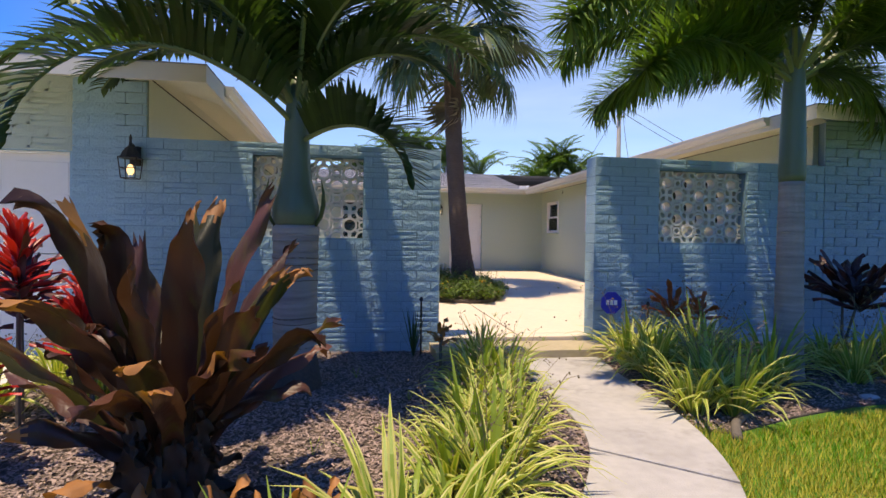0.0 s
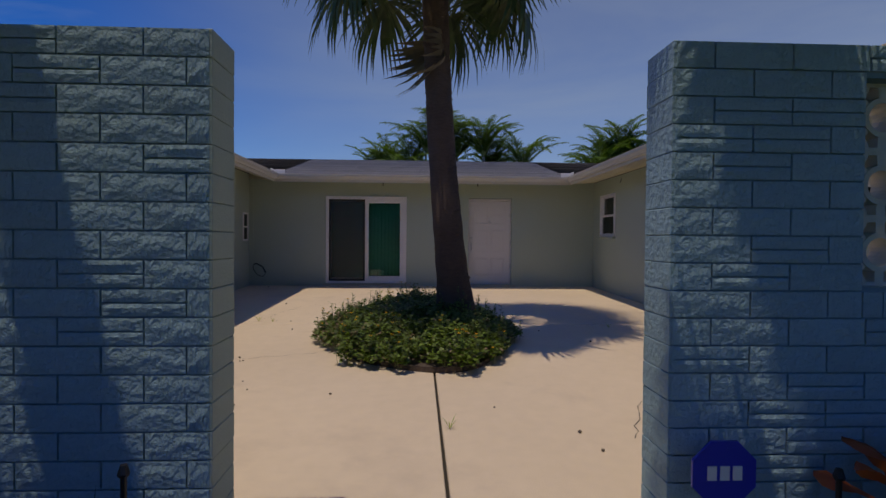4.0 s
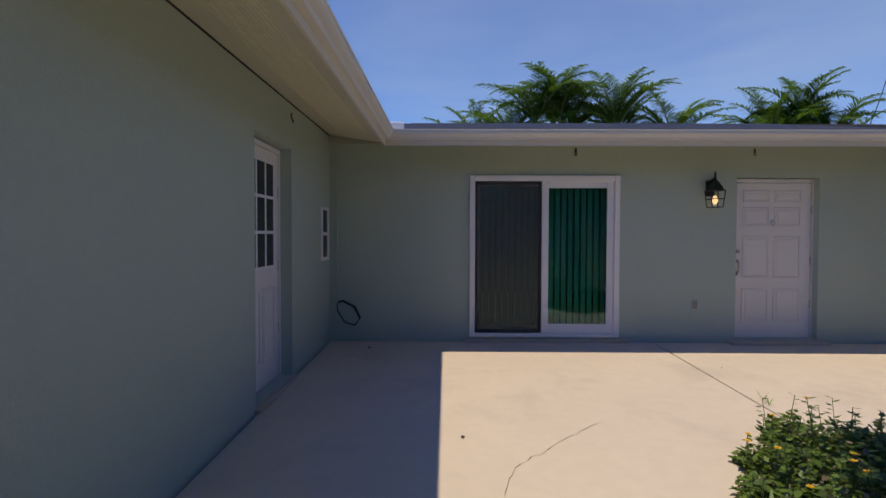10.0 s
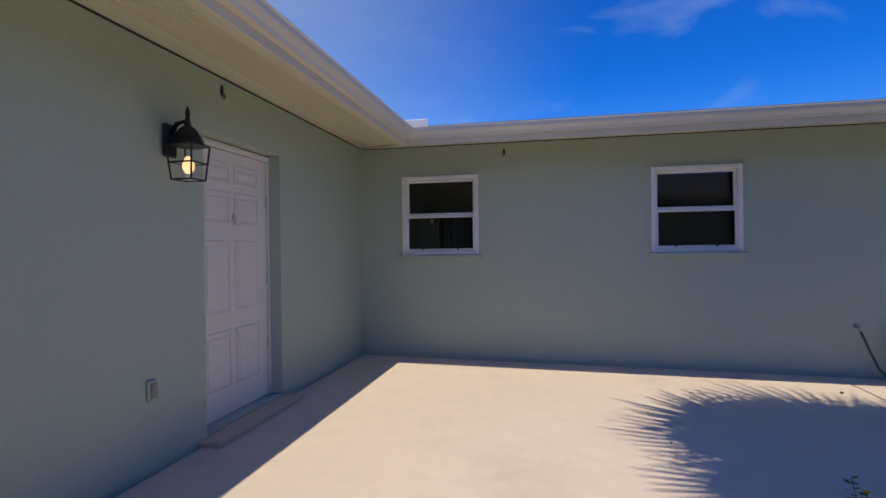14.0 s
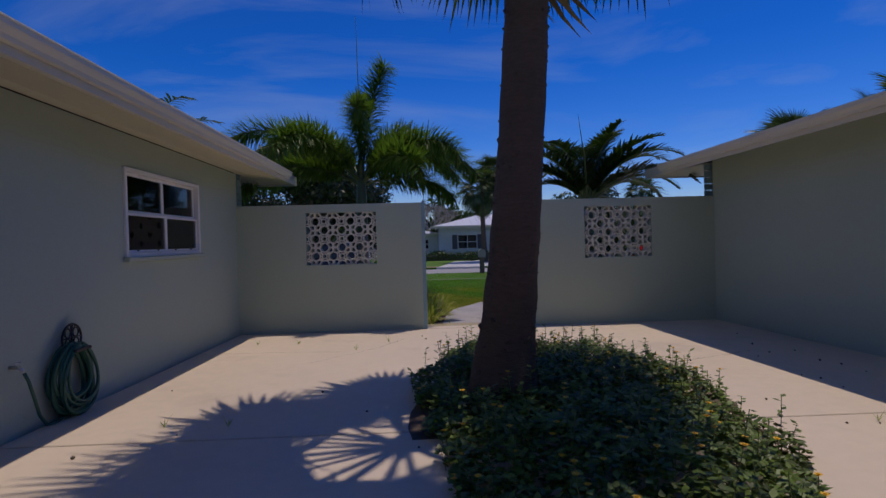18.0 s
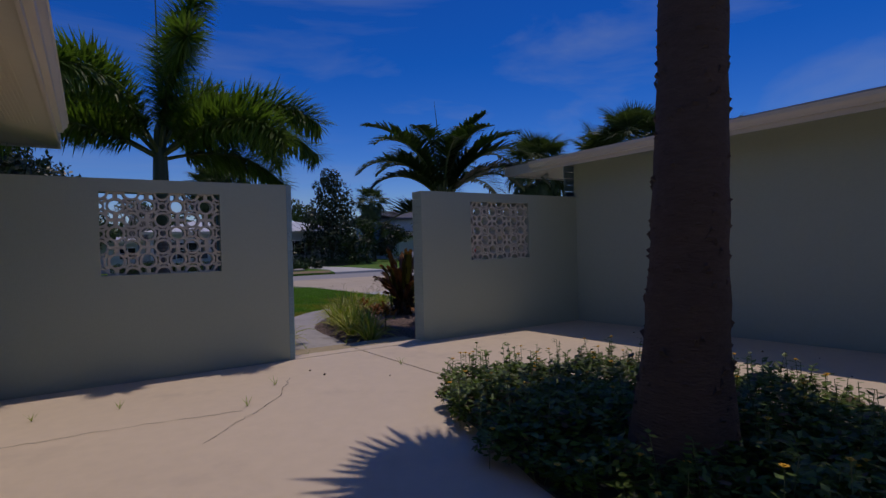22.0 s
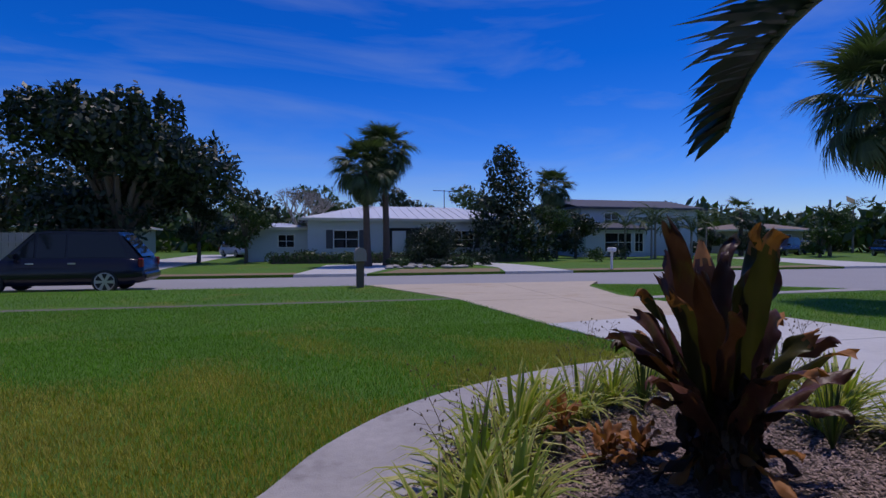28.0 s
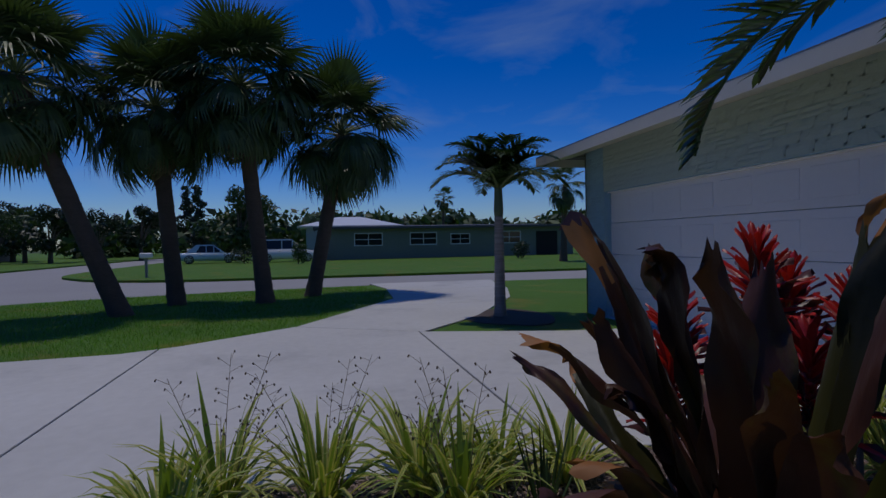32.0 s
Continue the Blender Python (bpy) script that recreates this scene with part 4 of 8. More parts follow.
for a in (63, 205, 337):
    c, q = math.cos(radians(a)), math.sin(radians(a))
    part("spathe", MB().tube([(c * 0.175, q * 0.175, 1.35), (c * 0.222, q * 0.222, 1.43), (c * 0.246, q * 0.246, 1.53), (c * 0.244, q * 0.244, 1.63), (c * 0.222, q * 0.222, 1.74)],
                             [0.016, 0.030, 0.032, 0.020, 0.003], 6, flat=0.5), M_TREELEAF2, bottle, "dark pointed flower sheath", True)

rt_ = random.Random(12)
z = 0.30
while z < 1.33:                          # dark leaf scars that ring the trunk
    q = 0.165 + 0.02 * z / 1.36 + 0.0035
    part("ring", MB().tube([(q * math.cos(i * 0.3142), q * math.sin(i * 0.3142), z + 0.004 * math.sin(i * 0.9 + z * 40)) for i in range(21)], 0.003 + 0.0035 * rt_.random(), 4, cap=False), M_BARK if rt_.random() < 0.55 else M_SMOOTHT, bottle, "dark leaf scar")
    z += rt_.uniform(0.035, 0.085)
part("root_flare", MB().lathe([(0.24, -0.02), (0.222, 0.05), (0.205, 0.14), (0.19, 0.24), (0.178, 0.30)], 18), M_MULCH, bottle, "blackened rooted foot of the trunk", True)

fox = feather_palm("foxtail_palm", (1.24, -1.78, GZ), 1.85, "foxtail palm with a pale ringed trunk and bushy plumed fronds", 0.125, 0.105, 8, rings=30)
part("crownshaft", MB().lathe([(0.105, 1.84), (0.114, 1.9), (0.108, 2.2), (0.098, 2.6), (0.085, 2.9), (0.07, 3.15), (0.03, 3.3)], 18), M_SHAFT, fox, "smooth green crownshaft", True)
for i, (az, rise, arch, ln) in enumerate(((170, 86, 26, 2.25), (95, 62, 84, 2.1), (8, 48, 85, 2.8), (24, 24, 78, 2.4), (188, 38, 96, 2.6), (212, 42, 110, 2.7), (-24, 34, 92, 2.5), (150, 44, 98, 2.4),
                                          (250, 50, 108, 2.5), (300, 52, 104, 2.5), (56, 44, 98, 2.5), (335, 50, 92, 2.6), (228, 60, 88, 2.3), (125, 30, 84, 2.2), (200, 18, 70, 2.1))):
    f = part("frond", plume(ln, rise, arch, 165, 0.44, 0.028, 40 + i), [M_FOX, M_RACHIS], fox, "bushy plumed frond")
    f.location, f.rotation_euler = (0.04 * math.cos(radians(az)), 0.04 * math.sin(radians(az)), 2.72 + 0.2 * rise / 80), (0, 0, radians(az))
part("spear_leaf", MB().tube([(0, 0, 3.0), (0.0, 0.01, 4.2), (0.02, 0.02, 6.1)], [0.018, 0.012, 0.003], 6), M_RACHIS, fox, "tall unopened spear leaf")

young = feather_palm("young_palm", (-11.3, -1.85, GZ), 1.75, "young feather palm with a slim ringed trunk beside the drive", 0.10, 0.075, 9, rings=20)
part("crownshaft", MB().lathe([(0.075, 1.74), (0.085, 1.85), (0.07, 2.2), (0.03, 2.5)], 12), M_SHAFT, young, "green crownshaft", True)
for i in range(19):
    f = part("frond", pinnate(1.3, 78 - 20 * (i % 3), 96, 48, 0.52, 0.05, 0.7, 0.2, 70 + i, 0.4), [M_FROND, M_RACHIS], young)
    f.location, f.rotation_euler = (0, 0, 2.2), (0, 0, i * 2.4)

# four cabbage palms on the lawn island by the drive
for place, h, lean, seed, n, sc, bend in (((-13.95, -8.63, GZ), 4.45, (0.15, -1.65), 21, 52, 1.24, 0.05), ((-15.6, -8.08, GZ), 4.35, (0.05, -0.35), 22, 54, 1.24, 0.0),
                                          ((-15.3, -6.13, GZ), 4.85, (0.1, -0.45), 23, 60, 1.32, 0.0), ((-16.5, -5.15, GZ), 4.1, (0.0, 0.85), 24, 56, 1.28, 0.0)):
    sabal(place, h, lean, 0.172, 0.168, 0.06, n, sc * 1.08, seed, "leaning cabbage palm with a dark slim trunk on the lawn island" if seed == 21 else
          "stout cabbage palm with a full fan crown on the lawn island", 2, bend, 130, "cabbage palms on the lawn island", -50)


# ---------------------------------------------------------------- flax lilies
def flax_blade(seed):
    """One arching striped blade, rising from the origin and leaning along +x."""
    r, mb = random.Random(seed), MB()
    lean, n, ln, w = 0.12 + 0.11 * (seed % 8), 5, r.uniform(0.44, 0.72), r.uniform(0.012, 0.020)
    d, p, edge = Vector((lean, 0, 1)).normalized(), Vector((0, 0, 0)), seed % 4 > 0
    for j in range(n + 1):
        t = j / n
        ww = w * (0.8 + 0.5 * t) if t < 0.5 else w * 2.1 * (1 - t) + 0.001
        for o in (-1, -0.45, 0.45, 1):
            mb.v.append((p.x, p.y + ww * o, p.z + (ww * 0.35 if abs(o) == 1 else 0)))
        d = (d + Vector((0.02, 0, -0.10 - 0.55 * t * (0.25 + lean)))).normalized()
        p = p + d * (ln / n)
    for j in range(n):
        for o in range(3):
            q = 4 * j + o
            mb.f.append((q, q + 1, q + 5, q + 4))
            mb.m.append(1 if o != 1 and edge else 0)
    return mb.mesh("leaf", [M_GRASSY, M_GRASSW])


def flax_stalk(seed):
    r, st = random.Random(seed), MB()
    h = r.uniform(0.58, 0.85)
    pts = [Vector((0.05, 0, 0)), Vector((0.14, 0, h * 0.6)), Vector((0.26, 0, h))]
    st.tube(pts, [0.003, 0.0025, 0.0015], 3)
    for j in range(9):
        q = pts[1].lerp(pts[2], 0.05 + 0.95 * j / 9)
        b = r.uniform(0, 6.283)
        e = q + Vector((math.cos(b) * 0.07, math.sin(b) * 0.07, r.uniform(0.0, 0.06)))
        st.tube([q, e], 0.0012, 3, cap=False)
        st.tube([e, e + Vector((0.006, 0, -0.012))], 0.005, 4)
    return st.mesh("flower_stalk", M_DEADF)


BLADES = [flax_blade(s) for s in range(24)]
STALKS = [flax_stalk(s) for s in range(4)]


def put_flax(x, y, k, i, group):
    """A clump of blades, each one a part, some with seed stalks."""
    dry = i % 5 > 2
    ob = thing("flax_lily", (x, y, GZ + 0.01), "variegated flax lily clump " + ("with dry seed stalks" if dry else "of green and cream blades"), "plant", group, R.uniform(0, 360))
    for j in range(58):
        f = part("leaf", BLADES[R.randrange(24)], None, ob)
        a, q = j * 2.39996 + R.uniform(-0.3, 0.3), R.uniform(0.0, 0.10)
        f.location, f.rotation_euler = (math.cos(a) * q, math.sin(a) * q, 0), (R.uniform(-0.12, 0.12), R.uniform(-0.1, 0.1), a)
        f.scale = (1, 1, R.uniform(0.85, 1.12))
    for j in range(6 if dry else 0):
        f = part("flower_stalk", STALKS[j % 4], None, ob, "thin dry seed stalk")
        f.rotation_euler = (0, R.uniform(-0.1, 0.25), R.uniform(0, 6.283))
    ob.scale = (k, k, k * R.uniform(0.9, 1.1))


EDGE_CLUMPS = [(-1.55, -1.15), (-1.68, -1.55), (-1.58, -1.95), (-1.85, -2.25), (-1.70, -2.62), (-1.98, -2.85), (-1.84, -3.22), (-2.15, -3.35), (-2.12, -3.75), (-2.30, -3.62), (-2.35, -4.12), (-2.62, -4.42),
               (-2.95, -4.72), (-3.35, -4.92), (-3.75, -5.12), (-4.2, -5.3), (-4.62, -5.42), (-5.0, -5.55), (-5.22, -5.35), (-5.15, -4.85), (-5.2, -4.35), (-5.12, -3.55), (-5.25, -3.9), (-4.9, -4.2)]
for i, (x, y) in enumerate(EDGE_CLUMPS):
    put_flax(x, y, R.uniform(0.74, 0.96), i, "flax lilies edging the walk")
for i, (x, y) in enumerate([(0.25, -1.0), (0.12, -1.45), (0.35, -1.85), (0.62, -1.3), (0.15, -2.2), (0.55, -2.3), (0.95, -1.9), (0.9, -1.1), (-0.02, -2.7), (-0.04, -1.22), (-0.08, -1.72), (-0.30, -2.62), (1.95, -1.5), (2.3, -1.85), (1.75, -2.0), (2.9, -1.7), (3.3, -2.0)]):
    put_flax(x, y, R.uniform(0.85, 1.1), i, "flax lilies under the house front")
for i, (x, y) in enumerate([(-5.2, -1.0), (-5.1, -1.5), (-4.85, -0.8), (-5.2, -2.2), (-4.6, -1.9)]):
    put_flax(x, y, R.uniform(0.7, 0.95), i, "flax lilies beside the drive")


# ---------------------------------------------------------------- bold-leaved plants
def strap(mb, p, az, rise, length, width, curl, seed, m=0, wave=0.02):
    """A broad wavy strap leaf with a folded midrib and a curled tip."""
    r = random.Random(seed)
    a, n = radians(rise), 9
    h = Vector((math.cos(az), math.sin(az), 0))
    side = Vector((-h.y, h.x, 0))
    p, k = Vector(p), len(mb.v)
    ph, tw = r.uniform(0, 6), r.uniform(-0.5, 0.5)
    for i in range(n + 1):
        t = i / n
        w = width * (0.45 + 1.0 * t) if t < 0.5 else width * (0.95 if t < 0.85 else 0.95 * (1 - t) / 0.15 + 0.08)
        d = h * math.cos(a) + Vector((0, 0, math.sin(a)))
        nor = d.cross(side)
        s2 = side * math.cos(tw * t) + nor * math.sin(tw * t)
        for o in (-1, -0.5, 0, 0.5, 1):
            z = wave * math.sin(ph + 9 * t + 2 * o) * abs(o) + width * 0.30 * abs(o)
            mb.v.append(tuple(p + s2 * (w * o * 0.5) + nor * -z))
        p = p + d * (length / n)
        a -= radians(curl) / n * (0.25 + 2.2 * t * t)
    for i in range(n):
        for o in range(4):
            q = k + 5 * i + o
            mb.f.append((q, q + 1, q + 6, q + 5))
            mb.m.append(m)


def trough(p, az, rise, length, width, curl, seed, dry=False, fold=False):
    """A stiff bromeliad leaf: channelled at the foot, rippled and twisted above, with a blunt, torn or folded tip."""
    r, mb, n, c = random.Random(seed), MB(), 22, 8
    a, h = radians(rise), Vector((math.cos(az), math.sin(az), 0))
    side, p = Vector((-h.y, h.x, 0)), Vector(p)
    ph, tw, kink, lean = r.uniform(0, 6), r.uniform(-1.5, 1.5), r.uniform(0.72, 0.86), r.uniform(-0.5, 0.5)
    torn = [r.uniform(0.0, 0.09) for _ in range(c + 1)]
    for i in range(n + 1):
        t = i / n
        w = width * (0.60 + 0.46 * math.sin(math.pi * min(1, 0.10 + 0.78 * t))) * (1 if t < 0.80 else 1 - 0.52 * ((t - 0.80) / 0.20) ** 1.4)
        w *= 1 + 0.09 * math.sin(13 * t + ph) + r.uniform(-0.05, 0.05)
        d = (h + side * lean * t).normalized() * math.cos(a) + Vector((0, 0, math.sin(a)))
        s0 = (side - d * side.dot(d)).normalized()
        nor = d.cross(s0)
        s2 = s0 * math.cos(tw * t) + nor * math.sin(tw * t)
        n2 = d.cross(s2)
        bow = 1.15 - 0.8 * t if t < 0.75 else 0.55 + 1.6 * (t - 0.75)      # half angle of the channel
        for j in range(c + 1):
            o = -1 + 2 * j / c
            e = o * bow
            out, deep = math.sin(e) / max(bow, 0.1), (1 - math.cos(e)) / max(bow, 0.1)
            rip = 0.030 * (t ** 0.7) * o * o * math.sin(ph + 17 * t + 3 * o) + 0.012 * t * math.sin(ph * 2 + 9 * t + 2 * o)
            back = torn[j] * length * max(0.0, (t - 0.86) / 0.14)
            mb.v.append(tuple(p + s2 * (w * 0.5 * out) - n2 * (w * 0.5 * deep - rip) - d * back))
        p = p + d * (length / n)
        a -= radians(curl) / n * (0.3 + 1.5 * t * t) + (radians(105) / (n * (1 - kink)) if fold and t > kink else 0)
    for i in range(n):
        for j in range(c):
            q = i * (c + 1) + j
            mb.f.append((q, q + 1, q + c + 2, q + c + 1))
            mb.m.append(1 if dry and i >= n - 3 - (j % 3 == 1) else 0)
    return mb


big = thing("bronze_bromeliad", (-3.57, -3.70, GZ), "large bronze bromeliad with broad upright strap leaves and dry orange tips", "plant")
r = random.Random(5)
rows = [(248, 75, 1.46, 0.165, 22), (225, 81, 1.08, 0.20, 14), (140, 85, 1.16, 0.18, 25), (60, 81, 1.2, 0.15, 45), (40, 67, 1.24, 0.15, 55), (28, 46, 1.0, 0.16, 60), (75, 42, 0.9, 0.16, 75),
        (222, 50, 1.12, 0.065, 45), (2, 75, 1.22, 0.14, 30), (-6, 60, 1.08, 0.085, 18), (335, 73, 0.98, 0.17, 70), (300, 79, 1.04, 0.18, 30), (280, 61, 0.86, 0.16, 100), (180, 71, 1.0, 0.17, 50),
        (160, 55, 0.85, 0.14, 115), (110, 61, 0.95, 0.15, 85), (318, 40, 0.78, 0.10, 60), (18, 26, 0.7, 0.10, 60), (200, 36, 0.7, 0.11, 85), (258, 38, 0.75, 0.11, 105), (130, 34, 0.7, 0.10, 95), (92, 77, 1.12, 0.16, 20)]
rows += [(205, 78, 1.12, 0.15, 40), (320, 76, 1.05, 0.14, 60), (235, 56, 1.0, 0.13, 70), (345, 50, 0.95, 0.15, 60), (15, 64, 0.72, 0.15, 40), (130, 60, 0.70, 0.15, 50), (190, 58, 0.75, 0.15, 40), (250, 62, 0.66, 0.15, 45), (310, 55, 0.70, 0.15, 50), (70, 56, 0.72, 0.14, 50), (356, 38, 0.95, 0.12, 40), (210, 44, 1.05, 0.12, 30), (170, 40, 1.0, 0.12, 55), (45, 50, 1.05, 0.11, 20), (290, 48, 0.95, 0.12, 70), (232, 68, 1.25, 0.12, 15), (265, 70, 1.1, 0.13, 60), (20, 70, 1.15, 0.13, 35)]
for i, (az, rise, ln, w, curl) in enumerate(rows):
    c, q, foot = math.cos(radians(az)), math.sin(radians(az)), 0.22 + 0.30 * (i * 0.618 % 1)
    mb = trough((0.09 * c, 0.09 * q, foot), radians(az), rise, ln * 0.80, w * 0.84, curl * 0.9, 300 + i, i % 3 == 0, i % 4 == 1)
    part("leaf", mb, [M_OLIVELEAF if i % 6 == 3 else M_BRONZE, M_DRYLEAF], big, "broad olive green strap leaf" if i % 6 == 3 else "broad bronze strap leaf", True)
for i in range(44):                      # old leaf bases that sheathe the foot
    az = i * 137.5 + r.uniform(-9, 9)
    c, q, zf = math.cos(radians(az)), math.sin(radians(az)), 0.02 + 0.36 * (i / 44)
    mb = trough((0.135 * c, 0.135 * q, zf), radians(az), r.uniform(72, 96), r.uniform(0.16, 0.34), r.uniform(0.07, 0.12), r.uniform(-20, 40), 700 + i)
    part("leaf_base", mb, M_BRONZE if i % 3 == 0 else M_WITHERED, big, "dark dead leaf base", True)
for i in range(14):
    az = i * 27.7 + r.uniform(-9, 9)
    mb = MB()
    strap(mb, (0.14 * math.cos(radians(az)), 0.14 * math.sin(radians(az)), 0.10 + 0.2 * r.random()), radians(az), r.uniform(-45, 0), r.uniform(0.2, 0.42), r.uniform(0.04, 0.07), r.uniform(20, 70), 60 + i, 0, 0.03)
    part("dry_leaf", mb, M_DRYLEAF if i % 3 == 0 else M_WITHERED, big, "withered orange lower leaf" if i % 3 == 0 else "withered dark brown lower leaf", True)
big.scale = (1.0, 1.0, 1.07)
part("stem", MB().lathe([(0.14, 0), (0.15, 0.1), (0.14, 0.3), (0.12, 0.48), (0.05, 0.66)], 12), M_BARK, big, "", True)


def rosette(name, place, label, stem_h, leaves, ln, w, material, seed, heads=1, spread=0.25, extra=None, group=""):
    """Leafy heads on bare canes."""
    r = random.Random(seed)
    ob = thing(name, place, label, "plant", group)
    for k in range(heads):
        a = r.uniform(0, 6.283)
        tip = Vector((math.cos(a) * spread * (k > 0), math.sin(a) * spread * (k > 0), stem_h * r.uniform(0.75, 1.05) if k else stem_h))
        part("cane", MB().tube([(0, 0, 0), tip * 0.5 + Vector((0, 0, 0.03)), tip], [0.018, 0.014, 0.012], 6), M_BARK, ob)
        mb = MB()
        for i in range(leaves):
            t = i / leaves
            strap(mb, tip + Vector((0, 0, 0.10 * t - 0.08)), i * 2.4 + r.uniform(-0.3, 0.3), 20 + 62 * t + r.uniform(-10, 10), ln * r.uniform(0.75, 1.1), w, r.uniform(20, 90), seed * 50 + k * 20 + i)
        part("leaf_head", mb, material, ob, smooth=True)
    if extra:
        part("flower_spike", extra, M_RED, ob, "crimson flower spike", True)
    return ob


def bract_head(c, size, seed):
    r, mb = random.Random(seed), MB()
    for i in range(44):
        t = i / 44
        strap(mb, Vector(c) + Vector((0, 0, size * 1.5 * t)), i * 2.4, 15 + 62 * t + r.uniform(-12, 12), size * (1.25 - 0.55 * t) * r.uniform(0.8, 1.15), size * 0.17, 30, seed * 99 + i, 0, 0.004)
    return mb


for i, (x, y, h) in enumerate(((-4.75, -2.65, 0.92), (-4.95, -2.25, 0.75), (-4.5, -2.3, 0.70), (-5.0, -2.95, 0.60), (-4.7, -3.2, 0.42), (-4.35, -2.75, 0.50))):
    p = rosette("red_bromeliad", (x, y, GZ + 0.01), "red flowering bromeliad with crimson spiky bracts on a dark cane", h, 12, 0.36, 0.045, M_TI, 200 + i, group="red bromeliads by the drive")
    part("flower_spike", bract_head((0, 0, h - 0.02), 0.24, 210 + i), M_RED, p, "crimson spiky bracts", True)

rosette("ti_plant", (0.80, -0.58, GZ + 0.01), "rust red ti plant with pointed leaves on thin canes", 0.50, 13, 0.36, 0.06, M_TIRED, 31, 1, 0.16)
rosette("ti_plant", (1.14, -0.60, GZ + 0.01), "small copper red ti plant with drooping leaves", 0.46, 10, 0.32, 0.055, M_TIRED, 32, 1, 0.14)
rosette("ti_plant", (2.68, -0.95, GZ + 0.01), "dark purple ti plant with a full head of broad leaves", 0.72, 20, 0.60, 0.10, M_TI, 33, 2, 0.22)
rosette("ti_plant", (-2.02, -1.55, GZ + 0.01), "little orange bromeliad on a thin stem in the mulch", 0.42, 9, 0.16, 0.04, M_DRYLEAF, 34, 1, 0.1)
rosette("ti_plant", (-3.28, -4.05, GZ + 0.01), "low scarlet and orange leafed plant in the mulch", 0.12, 10, 0.2, 0.055, M_DRYLEAF, 35, 2, 0.2)
rosette("ti_plant", (-2.9, -4.3, GZ + 0.01), "low scarlet and orange leafed plant in the mulch", 0.22, 9, 0.2, 0.05, M_DRYLEAF, 36, 1, 0.2)
for i, (x, y) in enumerate(((-2.15, -0.55), (-3.9, -4.9), (-4.6, -3.9))):
    ob = thing("yucca_seedling", (x, y, GZ + 0.01), "small clump of stiff green spiky leaves by the wall", "plant", "", i * 40)
    mb = MB()
    for k in range(26):
        a = k * 2.4
        blade(mb, (0, 0, 0), (math.cos(a) * R.uniform(0.1, 0.5), math.sin(a) * R.uniform(0.1, 0.5), 1), R.uniform(0.35, 0.6), 0.018, 0.2, 3)
    part("foliage", mb, M_TREELEAF2, ob)


# ---------------------------------------------------------------- flowering bed round the court palm
def in_bed(x, y, grow=0.0):
    u, v = (x + 1.02) / (1.22 + grow), (y - 4.83) / (2.40 + grow)
    a = math.atan2(v, u)
    return u * u + v * v + 0.10 * math.sin(3 * a + 0.6) + 0.08 * math.sin(7 * a) + 0.07 * math.sin(13 * a + 2) + 0.06 * math.sin(23 * a)


def cover_height(x, y):
    e = in_bed(x, y)
    return max(0.0, 0.32 * (1 - e) ** 0.5 if e < 1 else 0) * (0.78 + 0.5 * noise.noise((x * 1.9, y * 1.9, 0)) + 0.55 * noise.noise((x * 4.3, y * 4.3, 3))) + 0.02


bed = thing("flower_bed", (-0.95, 4.75, 4.75 * RISE), "low bushy groundcover with small yellow daisies round the palm", "flower bed")
mb, ring = MB(), 40
soil = [(k * math.cos(a), k * 1.85 * math.sin(a)) for a in (6.2832 * i / ring for i in range(ring)) for k in (1.13 + 0.05 * math.sin(3 * a) + 0.05 * math.sin(5 * a + 1),)]
part("soil", MB().prism(soil, -0.05, 0.012), M_MULCH, bed, "bare dark soil with dry litter")
r = random.Random(77)
leaves, dry, stems, petals = MB(), MB(), MB(), MB()
n = 0
while n < 24000:
    x, y = r.uniform(-2.9, 0.9), r.uniform(2.0, 7.6)
    if in_bed(x, y, -0.02) > 1 or math.hypot(x + 0.47, y - 4.82) < 0.24:
        continue
    n += 1
    z = cover_height(x, y) * (1 - 0.75 * r.random() ** 2.2) + r.uniform(0, 0.05)
    a, tilt, s = r.uniform(0, 6.283), r.uniform(-0.2, 0.9), r.uniform(0.018, 0.036)
    c = Vector((x + 0.95, y - 4.75, z))
    d = Vector((math.cos(a) * math.cos(tilt), math.sin(a) * math.cos(tilt), math.sin(tilt) - 0.2)) * s
    w = Vector((-math.sin(a), math.cos(a), r.uniform(-0.4, 0.4))) * s * 0.62
    (dry if r.random() < (0.05 if x > -1.9 else 0.28) else leaves).face([c - d, c + w - d * 0.15, c + d * 1.2, c - w - d * 0.15])
for i in range(1150):
    x, y = r.uniform(-2.7, 0.7), r.uniform(2.2, 7.3)
    if in_bed(x, y) > 0.97:
        continue
    z = cover_height(x, y)
    h = 0.04 + 0.22 * r.random() ** 2
    tip = Vector((x + 0.95 + r.uniform(-0.05, 0.05), y - 4.75 + r.uniform(-0.05, 0.05), z + h))
    stems.tube([(x + 0.95, y - 4.75, z - 0.1), tip], 0.0025, 3, cap=False)
    for k in range(9):
        a = r.uniform(0, 6.28)
        q = tip - Vector((0, 0, h * (0.02 + 0.11 * k)))
        d = Vector((math.cos(a), math.sin(a), r.uniform(-0.2, 0.6))) * r.uniform(0.025, 0.045)
        w = Vector((-math.sin(a), math.cos(a), 0)) * 0.018
        leaves.face([q, q + d * 0.6 + w, q + d * 1.3, q + d * 0.6 - w])
    if i % 5 == 0:
        for k in range(9):
            a = k * 0.698
            d, w = Vector((math.cos(a), math.sin(a), 0.15)) * 0.022, Vector((-math.sin(a), math.cos(a), 0)) * 0.006
            petals.face([tip, tip + d * 0.6 + w, tip + d, tip + d * 0.6 - w])
        petals.tube([tip - Vector((0, 0, 0.004)), tip + Vector((0, 0, 0.006))], 0.008, 6)
